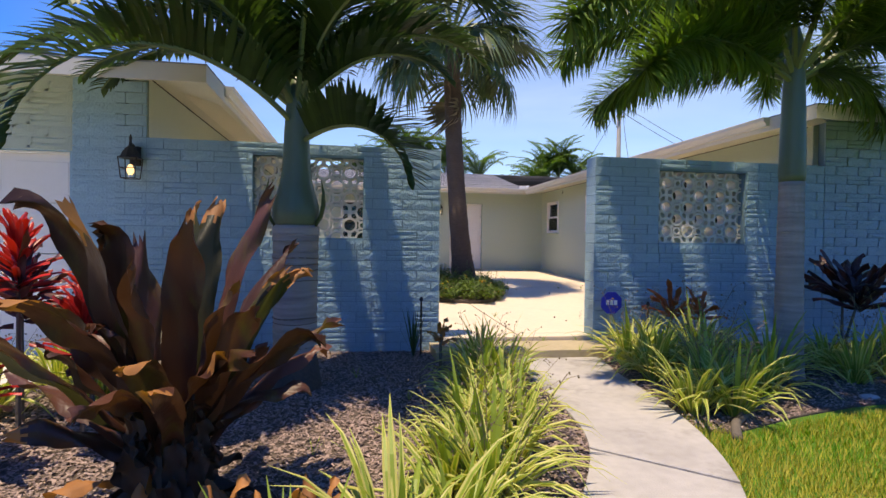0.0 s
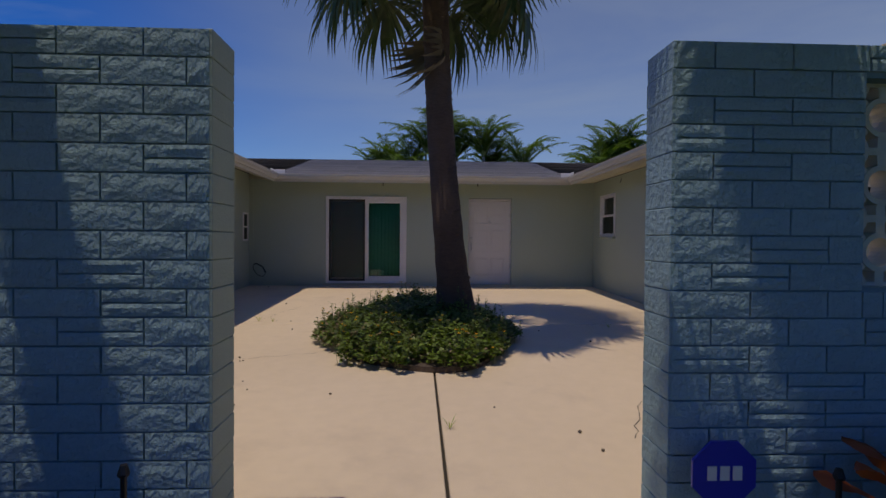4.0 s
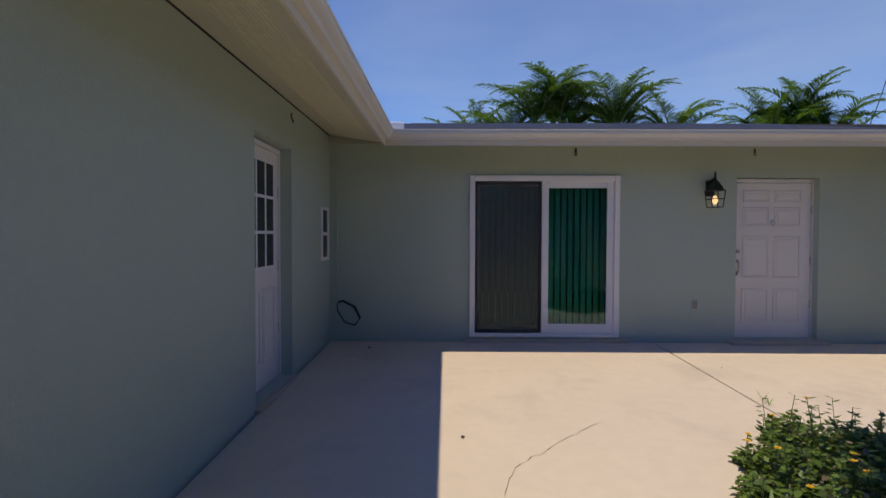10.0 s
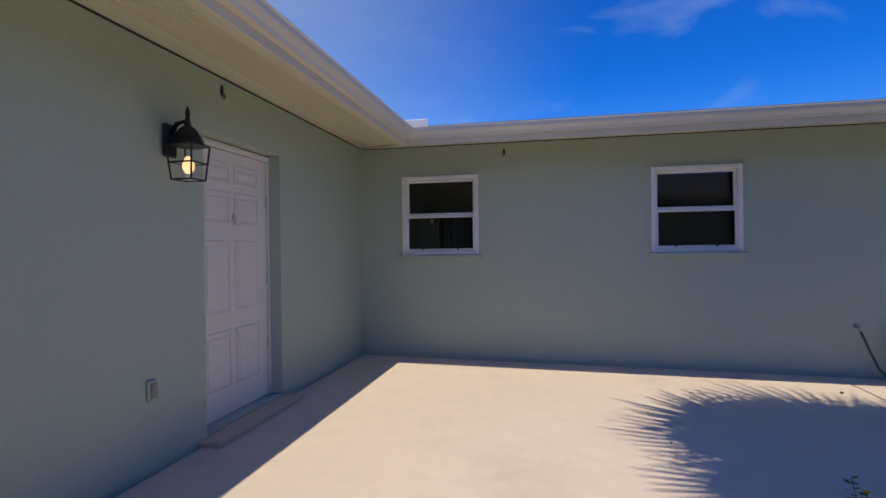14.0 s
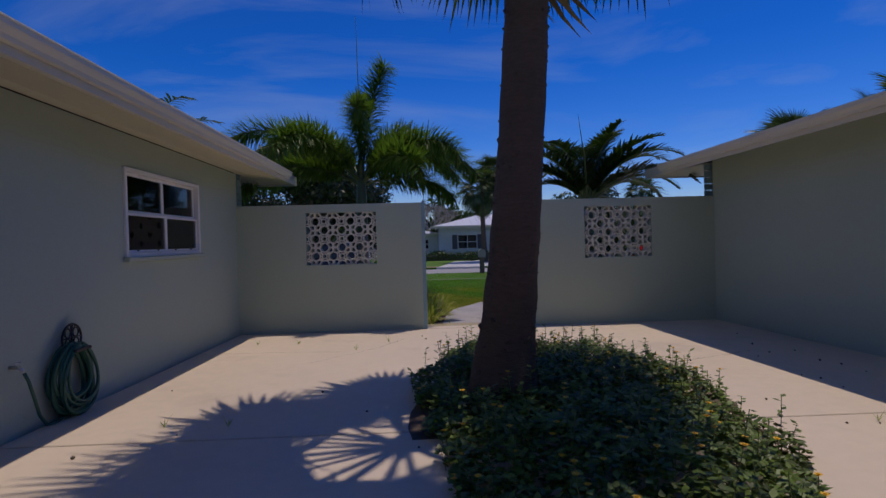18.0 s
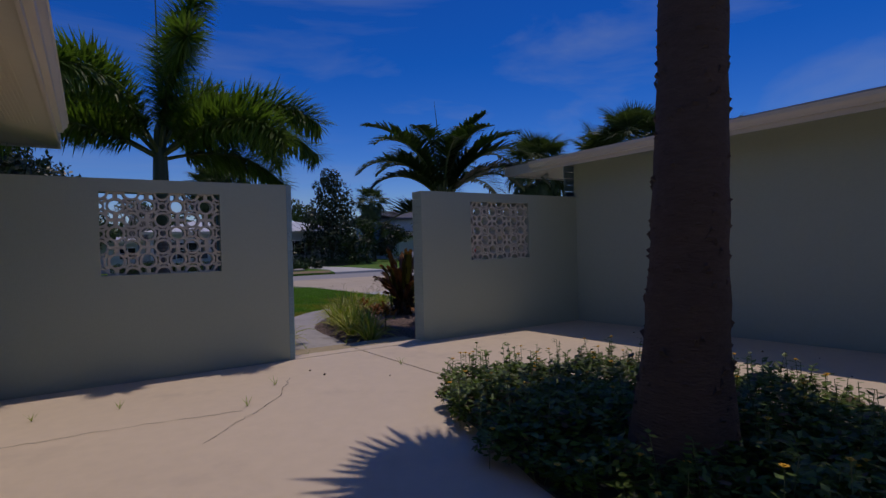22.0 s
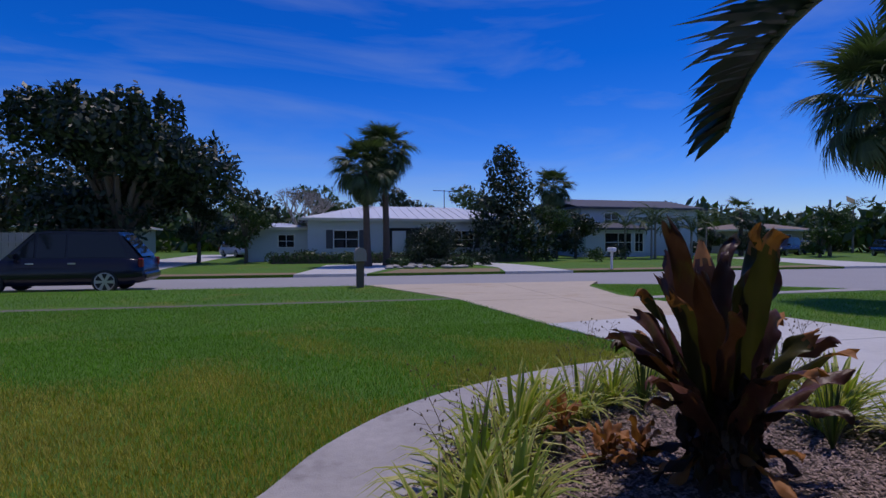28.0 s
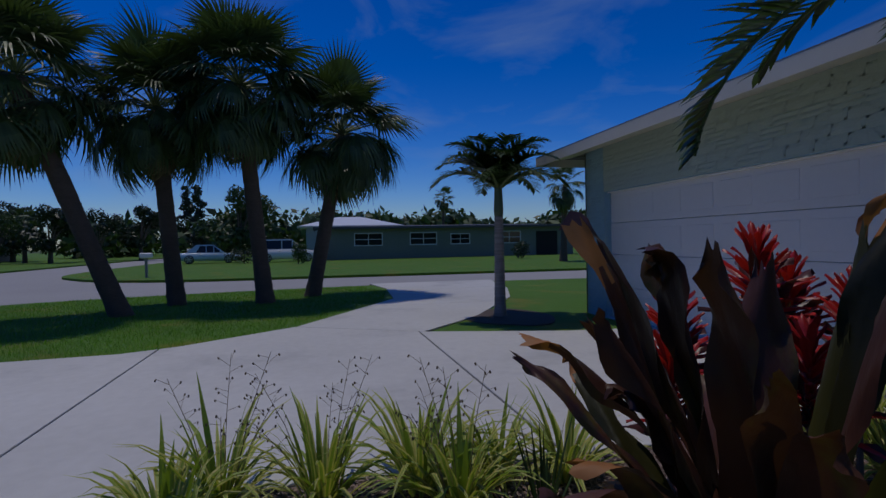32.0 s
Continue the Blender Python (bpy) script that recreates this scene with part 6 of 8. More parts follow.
for x in (-1.87, 0.35):
    light_hook((x, YB, 2.60), 0)
for y in (8.5,):
    light_hook((XE, y, 2.56), -90)
for y in (8.6,):
    light_hook((XW, y, 2.67), 90)
for x, y, s in ((ex0 - 0.02, ey + 0.05, -1), (ex1 + 0.02, ey + 0.05, 1)):
    ob = thing("splash_guard", (x, y, ZE + 0.02), "white bent metal splash guard at the gutter corner", "splash guard", "splash guards")
    part("plate", MB().cbox(-0.22 if s > 0 else -0.08, 0.08 if s > 0 else 0.22, -0.02, 0.0, -0.02, 0.085, 0.006).cbox(-0.02, 0.0, -0.28, -0.02, -0.02, 0.085, 0.006), M_WHITE, ob)

coil = thing("cable_coil", (-4.72, YB, 0.55), "black cable coiled on the wall near the corner", "cable")
mb = MB()
mb.tube([(-0.12, -0.02, 0.15), (-0.05, -0.05, 0.17), (0.10, -0.06, 0.10), (0.17, -0.06, -0.04), (0.10, -0.05, -0.14), (-0.03, -0.05, -0.10), (-0.12, -0.05, 0.04), (-0.13, -0.03, 0.13), (-0.05, -0.04, 0.155), (0.09, -0.05, 0.08), (0.16, -0.05, -0.06)], 0.008, 6)
part("cable", mb, M_BLACK, coil, "", True)
part("lead", MB().tube([(-0.12, -0.015, 0.15), (-0.13, -0.012, 0.6), (-0.13, -0.012, 2.05)], 0.006, 5), M_SAGE, coil, "painted cable run up the wall")

# hose on its reel
reel = thing("hose_reel", (XE, 4.40, 0.62), "black scrollwork hose hanger with a coil of green hose", "hose hanger", "", -90)


def hoop(x, z, rad, n=18, y=-0.05):
    return [(x + rad * math.cos(6.2832 * i / n), y, z + rad * math.sin(6.2832 * i / n)) for i in range(n + 1)]


scroll = MB().tube(hoop(0.05, 0.10, 0.125, 22), 0.009, 6)
for sx in (-1, 1):
    scroll.tube(hoop(0.05 + sx * 0.052, 0.152, 0.038, 12), 0.0065, 5).tube(hoop(0.05 + sx * 0.055, 0.07, 0.034, 12), 0.0065, 5).tube(hoop(0.05 + sx * 0.028, 0.198, 0.018, 10), 0.0055, 5)
scroll.tube([(0.05, -0.05, -0.03), (0.05, -0.05, 0.225)], 0.008, 5).tube([(-0.07, -0.05, 0.11), (0.17, -0.05, 0.11)], 0.006, 5)
part("scroll_plate", scroll, M_BLACK, reel, "black scrollwork back plate", True)
part("saddle", MB().cbox(-0.09, 0.13, -0.17, -0.002, 0.0, 0.03, 0.01), M_BLACK, reel)
rh = random.Random(44)
for i in range(15):
    wide, low, slip = rh.uniform(0.185, 0.275), rh.uniform(-0.515, -0.36), rh.uniform(-0.03, 0.03)
    top_z, off = 0.045 + 0.012 * (i % 3), -0.03 - 0.0095 * (i % 13)
    mid, half = (top_z + low) / 2, (top_z - low) / 2
    pts = [(slip + wide * math.sin(a) * (1 - 0.22 * math.cos(a)), off - 0.02 * (1 - math.cos(a)) * (i % 2), mid + half * math.cos(a)) for a in (6.2832 * k / 26 for k in range(27))]
    part("hose_loop", MB().tube(pts, 0.0125, 7), M_HOSE, reel, "", True)
bib = thing("hose_bib", (XE, 4.98, 0.62), "brass garden tap with green hose attached", "tap", "", -90)
part("tap", MB().tube([(0, 0, 0), (0, -0.07, 0), (0, -0.10, -0.04)], [0.014, 0.014, 0.012], 8).tube([(-0.03, -0.06, 0.035), (0.03, -0.06, 0.035)], 0.006, 6).tube([(0, -0.06, 0), (0, -0.06, 0.035)], 0.006, 6), M_STEEL, bib, "", True)
part("hose_end", MB().tube([(0, -0.10, -0.04), (0.02, -0.115, -0.10), (0.08, -0.11, -0.24), (0.16, -0.09, -0.40), (0.25, -0.08, -0.50), (0.38, -0.08, -0.515), (0.50, -0.08, -0.49)], 0.0125, 8), M_HOSE, bib, "green hose", True)

# ---------------------------------------------------------------- garden fittings
sign = thing("security_sign", (0.16, -0.40, GZ), "blue octagonal yard sign with white lettering bars on a stake", "sign")
octo = [(0.135 * math.cos(radians(22.5 + 45 * i)), 0.135 * math.sin(radians(22.5 + 45 * i))) for i in range(8)]
v = [(x, -0.006, 0.56 + z) for x, z in octo] + [(x, 0.006, 0.56 + z) for x, z in octo]
M_SIGN = mat("blue_sign_face", (0.01, 0.03, 0.42), 0.35, 0.03, 6, 1, 0.04, 0.0)
part("plate", MB().add(v, [tuple(range(8)), tuple(range(15, 7, -1))] + [(i, 8 + i, 8 + (i + 1) % 8, (i + 1) % 8) for i in range(8)]), M_SIGN, sign, "royal blue octagonal plate")
bars = MB()
for c in (-0.05, 0.0, 0.05):
    bars.box(c - 0.018, c + 0.018, -0.010, -0.0065, 0.535, 0.59)
part("mark", bars, M_WHITE, sign, "white lettering bars")
part("stake", MB().tube([(0, 0.012, -0.1), (0, 0.012, 0.5)], 0.008, 6), M_STEEL, sign)
for x, y, hh in ((-2.06, -0.46, 0.63), (0.62, -0.40, 0.56)):
    ob = thing("garden_stake", (x, y, GZ), "thin black garden light stake by the blue wall", "stake", "garden stakes")
    part("post", MB().tube([(0, 0, -0.1), (0, 0, hh - 0.03)], 0.011, 8), M_BLACK, ob)
    part("cap", MB().lathe([(0.018, hh - 0.03), (0.022, hh - 0.02), (0.012, hh + 0.012)], 8), M_BLACK, ob)
for i, (x, y, s) in enumerate(((-4.15, -5.1, 0.11), (2.6, -2.5, 0.09), (1.4, -2.45, 0.07), (-1.9, -4.0, 0.06))):
    mb = MB().lathe([(s * 0.7, 0), (s, s * 0.2), (s * 0.85, s * 0.5), (s * 0.3, s * 0.65)], 9)
    ob = tagged(part("stone", mb, M_WALK, smooth=True), "pale rounded stone half sunk in the mulch", "stone", "stones in the beds")
    ob.location, ob.scale = (x, y, GZ), (1.3, 0.9, 0.8)

# ---------------------------------------------------------------- breeze block grilles
CELL = 0.29


def breeze():
    """A pierced block: a ring, quarter rings at the corners, small half rings at the sides, bars between."""
    mb, c = MB(), CELL / 2

    def arc(cx, cz, r0, r1, a0, a1, n, y0, y1):
        k = len(mb.v)
        for i in range(n + 1):
            a = a0 + (a1 - a0) * i / n
            for r_, y in ((r0, y0), (r1, y0), (r1, y1), (r0, y1)):
                mb.v.append((cx + r_ * math.cos(a), y, cz + r_ * math.sin(a)))
        for i in range(n):
            for j in range(4):
                p, q = k + 4 * i + j, k + 4 * i + (j + 1) % 4
                mb.f.append((p, q, q + 4, p + 4))
                mb.m.append(0)

    R0, R1 = 0.063, 0.086
    arc(0, 0, R0, R1, 0, 2 * math.pi, 22, -0.065, 0.065)
    for sx in (-1, 1):
        for sz in (-1, 1):
            a = math.atan2(-sz, -sx)
            arc(sx * c, sz * c, R0, R1, a - math.pi / 4, a + math.pi / 4, 7, -0.0645, 0.0645)
        a = 0 if sx < 0 else math.pi
        arc(sx * c, 0, 0.030, 0.050, a - math.pi / 2, a + math.pi / 2, 9, -0.063, 0.063)
    for sz in (-1, 1):
        mb.box(-0.020, 0.020, -0.062, 0.062, min(sz * 0.085, sz * c), max(sz * 0.085, sz * c))
        mb.box(-0.068, 0.068, -0.0615, 0.0615, min(sz * (c - 0.016), sz * c), max(sz * (c - 0.016), sz * c))
    for sx in (-1, 1):                  # diagonal webs from the small rings
        for sz in (-1, 1):
            p, q = Vector((sx * (c - 0.030), 0, sz * 0.038)), Vector((sx * 0.063, 0, sz * 0.066))
            d = (q - p).normalized()
            nrm = Vector((-d.z, 0, d.x)) * 0.012
            y = Vector((0, 0.0605, 0))
            mb.add([p - nrm - y, p + nrm - y, q + nrm - y, q - nrm - y, p - nrm + y, p + nrm + y, q + nrm + y, q - nrm + y],
                   [(0, 1, 2, 3), (7, 6, 5, 4), (0, 4, 5, 1), (1, 5, 6, 2), (2, 6, 7, 3), (3, 7, 4, 0)])
            p, q = Vector((sx * (c - 0.036), 0, sz * 0.030)), Vector((sx * (c - 0.062), 0, sz * (c - 0.060)))
            d = (q - p).normalized()
            nrm = Vector((-d.z, 0, d.x)) * 0.010
            y = Vector((0, 0.0595, 0))
            mb.add([p - nrm - y, p + nrm - y, q + nrm - y, q - nrm - y, p - nrm + y, p + nrm + y, q + nrm + y, q - nrm + y],
                   [(0, 1, 2, 3), (7, 6, 5, 4), (0, 4, 5, 1), (1, 5, 6, 2), (2, 6, 7, 3), (3, 7, 4, 0)])
    return mb.mesh("breeze_block", M_CREAM)


BREEZE = breeze()
for wall, (x0, x1) in ((wall_fl, GRL), (wall_fr, GRR)):
    for i in range(4):
        for k in range(3):
            ob = part("breeze_block", BREEZE, None, wall, "cream pierced breeze block")
            ob.location = (x0 + CELL * (i + 0.5), -0.10, GRZ[0] + CELL * (k + 0.5))


# ---------------------------------------------------------------- blue stone veneer
def rough_brick(w, h, seed, split=False):
    """A split-faced veneer stone: a chipped, wavy front and chamfered rim."""
    r, mb = random.Random(seed), MB()
    nx, nz = 8, 3

    def slab(z0, z1, s):
        k = len(mb.v)
        for j in range(nz + 1):
            for i in range(nx + 1):
                x, z = -w / 2 + w * i / nx, z0 + (z1 - z0) * j / nz
                edge = i in (0, nx) or j in (0, nz)
                n_ = noise.noise((x * 9 + s * 3.1, z * 34, s)) * 0.004
                mb.v.append((x, -0.010 - (0.0 if edge else 0.0028 + n_), z))
        for j in range(nz):
            for i in range(nx):
                a = k + j * (nx + 1) + i
                mb.f.append((a, a + 1, a + nx + 2, a + nx + 1))
                mb.m.append(0)
        mb.box(-w / 2, w / 2, -0.010, 0.012, z0, z1)

    if split:
        slab(-h / 2, -0.004, seed)
        slab(0.004, h / 2, seed + 40)
    else:
        slab(-h / 2, h / 2, seed)
    return mb.mesh("brick", M_BLUE)


CH, BW = 0.1135, 0.33                   # course height and stone length
FULL = [rough_brick(BW - 0.008, CH - 0.008, s) for s in range(6)] + [rough_brick(BW - 0.008, CH - 0.008, 60 + s, True) for s in range(2)]
HALF = [rough_brick(BW / 2 - 0.008, CH - 0.008, 20 + s) for s in range(4)]
SOLD = [rough_brick(0.082, CH - 0.010, 30 + s) for s in range(3)]
rb = random.Random(3)


def lay(wall, xa, xb, z0, rows, hole, joined=None, deep=0.002, paint=None):
    """Courses of stone from xa to xb on the street face, round a grille."""
    for k in range(rows):
        z = z0 + CH * (k + 0.5)
        x = xa - (BW / 2 if k % 2 else 0)
        while x < xb - 0.02:
            a, b = max(x, xa), min(x + BW, xb)
            x += BW
            if hole and hole[2] - 0.02 < z < hole[3] + 0.02 and b > hole[0] and a < hole[1]:
                spans = [(a, hole[0]), (hole[1], b)]
            elif hole and hole[2] - CH - 0.02 < z < hole[2] and b > hole[0] and a < hole[1]:
                spans = [(a, hole[0]), (hole[1], b)]
            else:
                spans = [(a, b)]
            for s, e in spans:
                if e - s < 0.03:
                    continue
                half = e - s < BW * 0.75
                base = rb.choice(HALF if half else FULL)
                sx = (e - s - 0.005) / ((BW / 2 if half else BW) - 0.005)
                if joined is None:
                    ob = part("brick", base, None, wall)
                    ob.location, ob.scale = ((s + e) / 2, YF + deep, z), (sx, 1, 1)
                    if paint:
                        ob.material_slots[0].link, ob.material_slots[0].material = "OBJECT", paint
                else:
                    joined.append((base, (s + e) / 2, z, sx))
        if hole and hole[2] - CH - 0.02 < z < hole[2]:
            n_ = int((hole[1] - hole[0]) / 0.087)
            for i in range(n_):
                ob = part("brick", rb.choice(SOLD), None, wall)
                ob.location, ob.scale = (hole[0] + (hole[1] - hole[0]) * (i + 0.5) / n_, YF + 0.002, z), (((hole[1] - hole[0]) / n_ - 0.006) / 0.082, 1, 1)


def join_bricks(name, rows, wall):
    mb = MB()
    for me, x, z, sx in rows:
        mb.add([(v.co.x * sx + x, v.co.y + YF + 0.002, v.co.z + z) for v in me.vertices], [tuple(p.vertices) for p in me.polygons])
    tagged(part(name, mb, M_BLUE, wall, "blue painted stone courses"), kind="stuff")


lay(wall_fl, -4.9, GAP_L, -0.15, 20, (*GRL, GRZ[0], GRZ[1]))
lay(wall_fr, GAP_R, 3.1, -0.15, 20, (*GRR, GRZ[0], GRZ[1]))
lay(wall_gf, -5.6, -4.9, -0.15, 25, None, None, 0.012)
lay(wall_gf, -11.2, -10.6, -0.15, 25, None, None, 0.012)
# stones over the garage door recoloured sage to imitate bounced driveway light
lay(wall_gf, -10.6, -5.6, 1.97, 6, None, None, 0.013, M_SAGE)
rest = []
lay(wall_ef, 3.1, 9.5, -0.15, 25, None, rest)
join_bricks("stone_course", rest, wall_ef)
# stones that return round the two ends of the opening
for wall, x, turn in ((wall_fl, GAP_L + 0.002, 90), (wall_fr, GAP_R - 0.002, -90)):
    for k in range(20):
        s = 1 if turn > 0 else -1
        xa, xb = sorted((x - s * 0.02, x + s * (0.006 + rb.uniform(0, 0.003))))
        za, zb = -0.15 + CH * k + 0.0012, -0.15 + CH * (k + 1) - 0.0012
        lip = sorted((x - s * 0.055, x + s * 0.003))
        part("brick", MB().cbox(xa, xb, YF - 0.006, 0.005, za, zb, 0.003).cbox(*lip, -0.03, 0.0035, za, zb, 0.003), M_SAGE if turn > 0 else M_BLUE, wall)
# ---------------------------------------------------------------- trees
def leaf_cloud(name, blobs, count, size, material, seed, parent, label=""):
    """Many small leaves, thickest near the skin of a few uneven clumps."""
    g = np.random.default_rng(seed)
    blobs = np.array(blobs, float)
    vol = (blobs[:, 3] * blobs[:, 4]) ** 0.9
    pick = g.choice(len(blobs), count, p=vol / vol.sum())
    d = g.normal(size=(count, 3))
    d /= np.linalg.norm(d, axis=1)[:, None]
    rad = g.uniform(0.45, 1.0, count) ** 0.6 * (1 + 0.12 * np.sin(7 * d[:, 0] + 5 * d[:, 1]))
    c = blobs[pick, :3] + d * rad[:, None] * blobs[pick][:, [3, 3, 4]]
    a = g.normal(size=(count, 3))
    a /= np.linalg.norm(a, axis=1)[:, None]
    b = np.cross(a, d + 0.3 * g.normal(size=(count, 3)))
    b /= np.linalg.norm(b, axis=1)[:, None] + 1e-6
    s = size * g.uniform(0.6, 1.3, count)[:, None]
    v = np.stack([c - a * s, c + b * s * 0.45, c + a * s, c - b * s * 0.45], 1).reshape(-1, 3)
    me = bpy.data.meshes.new(name)
    n = count
    me.vertices.add(4 * n), me.loops.add(4 * n), me.polygons.add(n)
    me.vertices.foreach_set("co", v.ravel())
    me.loops.foreach_set("vertex_index", np.arange(4 * n, dtype=np.int32))
    me.polygons.foreach_set("loop_start", np.arange(0, 4 * n, 4, dtype=np.int32))
    me.materials.append(material)
    me.update(), me.validate()
    ob = new(name, me)
    if parent:
        ob.parent = parent
    return tagged(ob, label)


def tree(place, height, radius, label, seed, material=M_TREELEAF, leaves=3200, leaf=0.16, trunk=0.22, fork=0.3, clumps=16, squash=0.75, tall=False, category="tree", group="", spikes=0):
    r = random.Random(seed)
    ob = thing("tree", place, label, category, group)
    limbs = MB()
    fz = height * fork
    limbs.tube([(0, 0, -0.2), (r.uniform(-0.1, 0.1), 0, fz * 0.5), (0, r.uniform(-0.1, 0.1), fz)], [trunk * 1.25, trunk, trunk * 0.85], 9)
    blobs = []
    for i in range(clumps):
        a = i * 2.4 + r.uniform(-0.4, 0.4)
        if tall:
            t = (i + 0.5) / clumps
            z = fz * 0.7 + (height - fz * 0.7) * t
            k = radius * (1 - t) ** 0.7 * r.uniform(0.4, 0.75)
            rr = radius * (0.28 + 0.22 * (1 - t))
        else:
            t = (i + 0.5) / clumps
            up = -0.75 + 1.5 * ((i * 0.618) % 1.0)
            k = radius * 0.72 * math.sqrt(max(0.05, 1 - up * up)) * math.sqrt(t)
            z = (height + fz * 0.7) / 2 + (height - fz * 0.7) / 2 * up * r.uniform(0.85, 1.05)
            rr = radius * r.uniform(0.26, 0.40)
        c = Vector((math.cos(a) * k, math.sin(a) * k, z))
        blobs.append((c.x, c.y, c.z, rr, rr * squash))
        if i % 2 == 0 or not tall:
            mid = Vector((c.x * 0.45, c.y * 0.45, fz + (c.z - fz) * 0.6))
            limbs.tube([(0, 0, fz * 0.95), mid, c], [trunk * 0.5, trunk * 0.28, trunk * 0.08], 6)
    for i in range(spikes):              # upright leafy shoots that break the outline
        a, k = r.uniform(0, 6.283), radius * 0.95 * math.sqrt(r.random())
        z = fz + (height - fz) * (0.55 + 0.40 * math.sqrt(max(0, 1 - (k / radius) ** 2)))
        blobs.append((math.cos(a) * k, math.sin(a) * k, z, 0.30, 1.0))
    part("trunk", limbs, M_BARK, ob, "", True)
    leaf_cloud("crown", blobs, leaves, leaf, material, seed, ob, "uneven leafy crown")
    return ob


def shrub(place, rx, h, label, seed, material=M_TREELEAF2, leaves=1100, leaf=0.09, name="shrub", group="", ry=None):
    ob = thing(name, place, label, name.replace("_", " "), group)
    r = random.Random(seed)
    ry = ry or rx
    blobs = [(r.uniform(-0.55, 0.55) * rx, r.uniform(-0.55, 0.55) * ry, h * r.uniform(0.35, 0.62), rx * 0.5, h * 0.42) for _ in range(7)]
    leaf_cloud("foliage", blobs, leaves, leaf, material, seed, ob)
    part("stem", MB().tube([(0, 0, -0.1), (0.05 * rx, 0, h * 0.3), (0.1 * rx, 0.05, h * 0.7)], [0.05, 0.04, 0.01], 6), M_BARK, ob)
    return ob


ZA = -0.16
tree((8.9, -36.0, ZA), 9.6, 6.6, "huge dark rubber tree with upright leaf spikes", 1, M_TREELEAF, 21000, 0.23, 0.5, 0.2, 40, spikes=46)
tree((17.5, -42.0, ZA), 9.0, 6.0, "dark leafy tree behind the parked car", 2, M_TREELEAF, 6000, 0.22, 0.35, 0.25, 18)
tree((2.2, -37.0, ZA), 4.3, 1.9, "small bushy tree on the lawn across the street", 3, M_TREELEAF2, 3200, 0.11, 0.11, 0.3, 12)
tree((5.2, -38.5, ZA), 4.8, 2.0, "small dark tree beside the driveway across the street", 4, M_TREELEAF, 3000, 0.12, 0.12, 0.3, 12)
tree((-15.0, -36.6, ZA), 7.6, 3.0, "upright magnolia with dark glossy leaves", 5, M_TREELEAF, 5200, 0.17, 0.16, 0.16, 22, 1.0, True)
tree((-18.6, -37.4, ZA), 4.3, 2.2, "rounded bushy tree beside the white house", 6, M_TREELEAF2, 3600, 0.12, 0.13, 0.26, 14)
tree((-55.0, -12.5, ZA), 6.8, 4.0, "bright green spreading tree behind the parked cars", 7, M_TREELEAF2, 4200, 0.22, 0.25, 0.22, 16)
tree((-60.0, -30.0, ZA), 5.5, 3.2, "dark rounded tree along the far street", 8, M_TREELEAF, 2600, 0.22, 0.2, 0.25, 12)
tree((-66.0, -24.0, ZA), 6.0, 2.6, "dark leafy tree along the far street", 9, M_TREELEAF, 2400, 0.22, 0.2, 0.25, 12)
tree((-72.0, -19.5, ZA), 8.5, 1.6, "tall narrow pine far down the street", 10, M_TREELEAF, 1800, 0.25, 0.2, 0.15, 16, 0.8, True)
tree((-86.0, -24.0, ZA), 10.0, 1.7, "tall narrow pine far down the street", 11, M_TREELEAF, 1600, 0.28, 0.2, 0.15, 16, 0.8, True)
tree((-48.0, -40.0, ZA), 4.6, 2.6, "leafy tree in front of the tan house", 12, M_TREELEAF2, 2400, 0.16, 0.15, 0.25, 12)
tree((-52.0, -34.0, ZA), 3.6, 2.2, "low spreading tree by the far driveway", 13, M_TREELEAF, 2200, 0.15, 0.13, 0.25, 12)
tree((-70.0, -38.0, ZA), 6.5, 4.0, "dark leafy tree behind the far houses", 14, M_TREELEAF, 3000, 0.26, 0.25, 0.2, 14)
bare = thing("bare_tree", (-0.8, -41.0, ZA), "pale leafless frangipani tree with forked branches", "tree")
mb, rt = MB(), random.Random(4)


def fork_tree(p, d, ln, rad, depth):
    q = p + d * ln
    mb.tube([p, p.lerp(q, 0.5) + Vector((rt.uniform(-0.05, 0.05), rt.uniform(-0.05, 0.05), 0)), q], [rad, rad * 0.85, rad * 0.7], 5, cap=depth == 0)
    if depth:
        for k in range(3 if depth > 2 else 2):
            e = (d + Vector((rt.uniform(-0.8, 0.8), rt.uniform(-0.8, 0.8), rt.uniform(0.0, 0.5)))).normalized()
            fork_tree(q, e, ln * 0.78, rad * 0.66, depth - 1)


fork_tree(Vector((0, 0, -0.2)), Vector((0, 0, 1)), 1.5, 0.14, 6)
part("branch", mb, M_GALV, bare, "", True)

for x, y, h, n, seed in ((-4.7, -30.5, 5.2, 60, 41), (-5.9, -31.5, 6.4, 62, 42), (-22.0, -43.0, 5.9, 56, 43)):
    sabal((x, y, ZA), h, (0.15, 0.0), 0.19, 0.16, 0.1, n, 1.45, seed, "cabbage palm with a slim trunk across the street", 3, 0, 0, "cabbage palms across the street", -78)
for x, y, h, sc_ in ((-33.0, 9.5, 4.6, 1.2), (-30.5, 14.5, 5.4, 1.2), (-28.0, 20.0, 5.0, 1.2), (-20.5, 24.0, 7.2, 1.1), (-64, -34, 4.2, 1.2), (-78.0, 12.0, 7.5, 1.4), (-42.0, -44.0, 4.2, 1.2)):
    sabal((x, y, ZA), h, (0.2, 0.1), 0.2, 0.16, 0.08, 20, sc_, int(x * -7), "distant cabbage palm above the rooftops", 0, 0, 0, "distant cabbage palms")


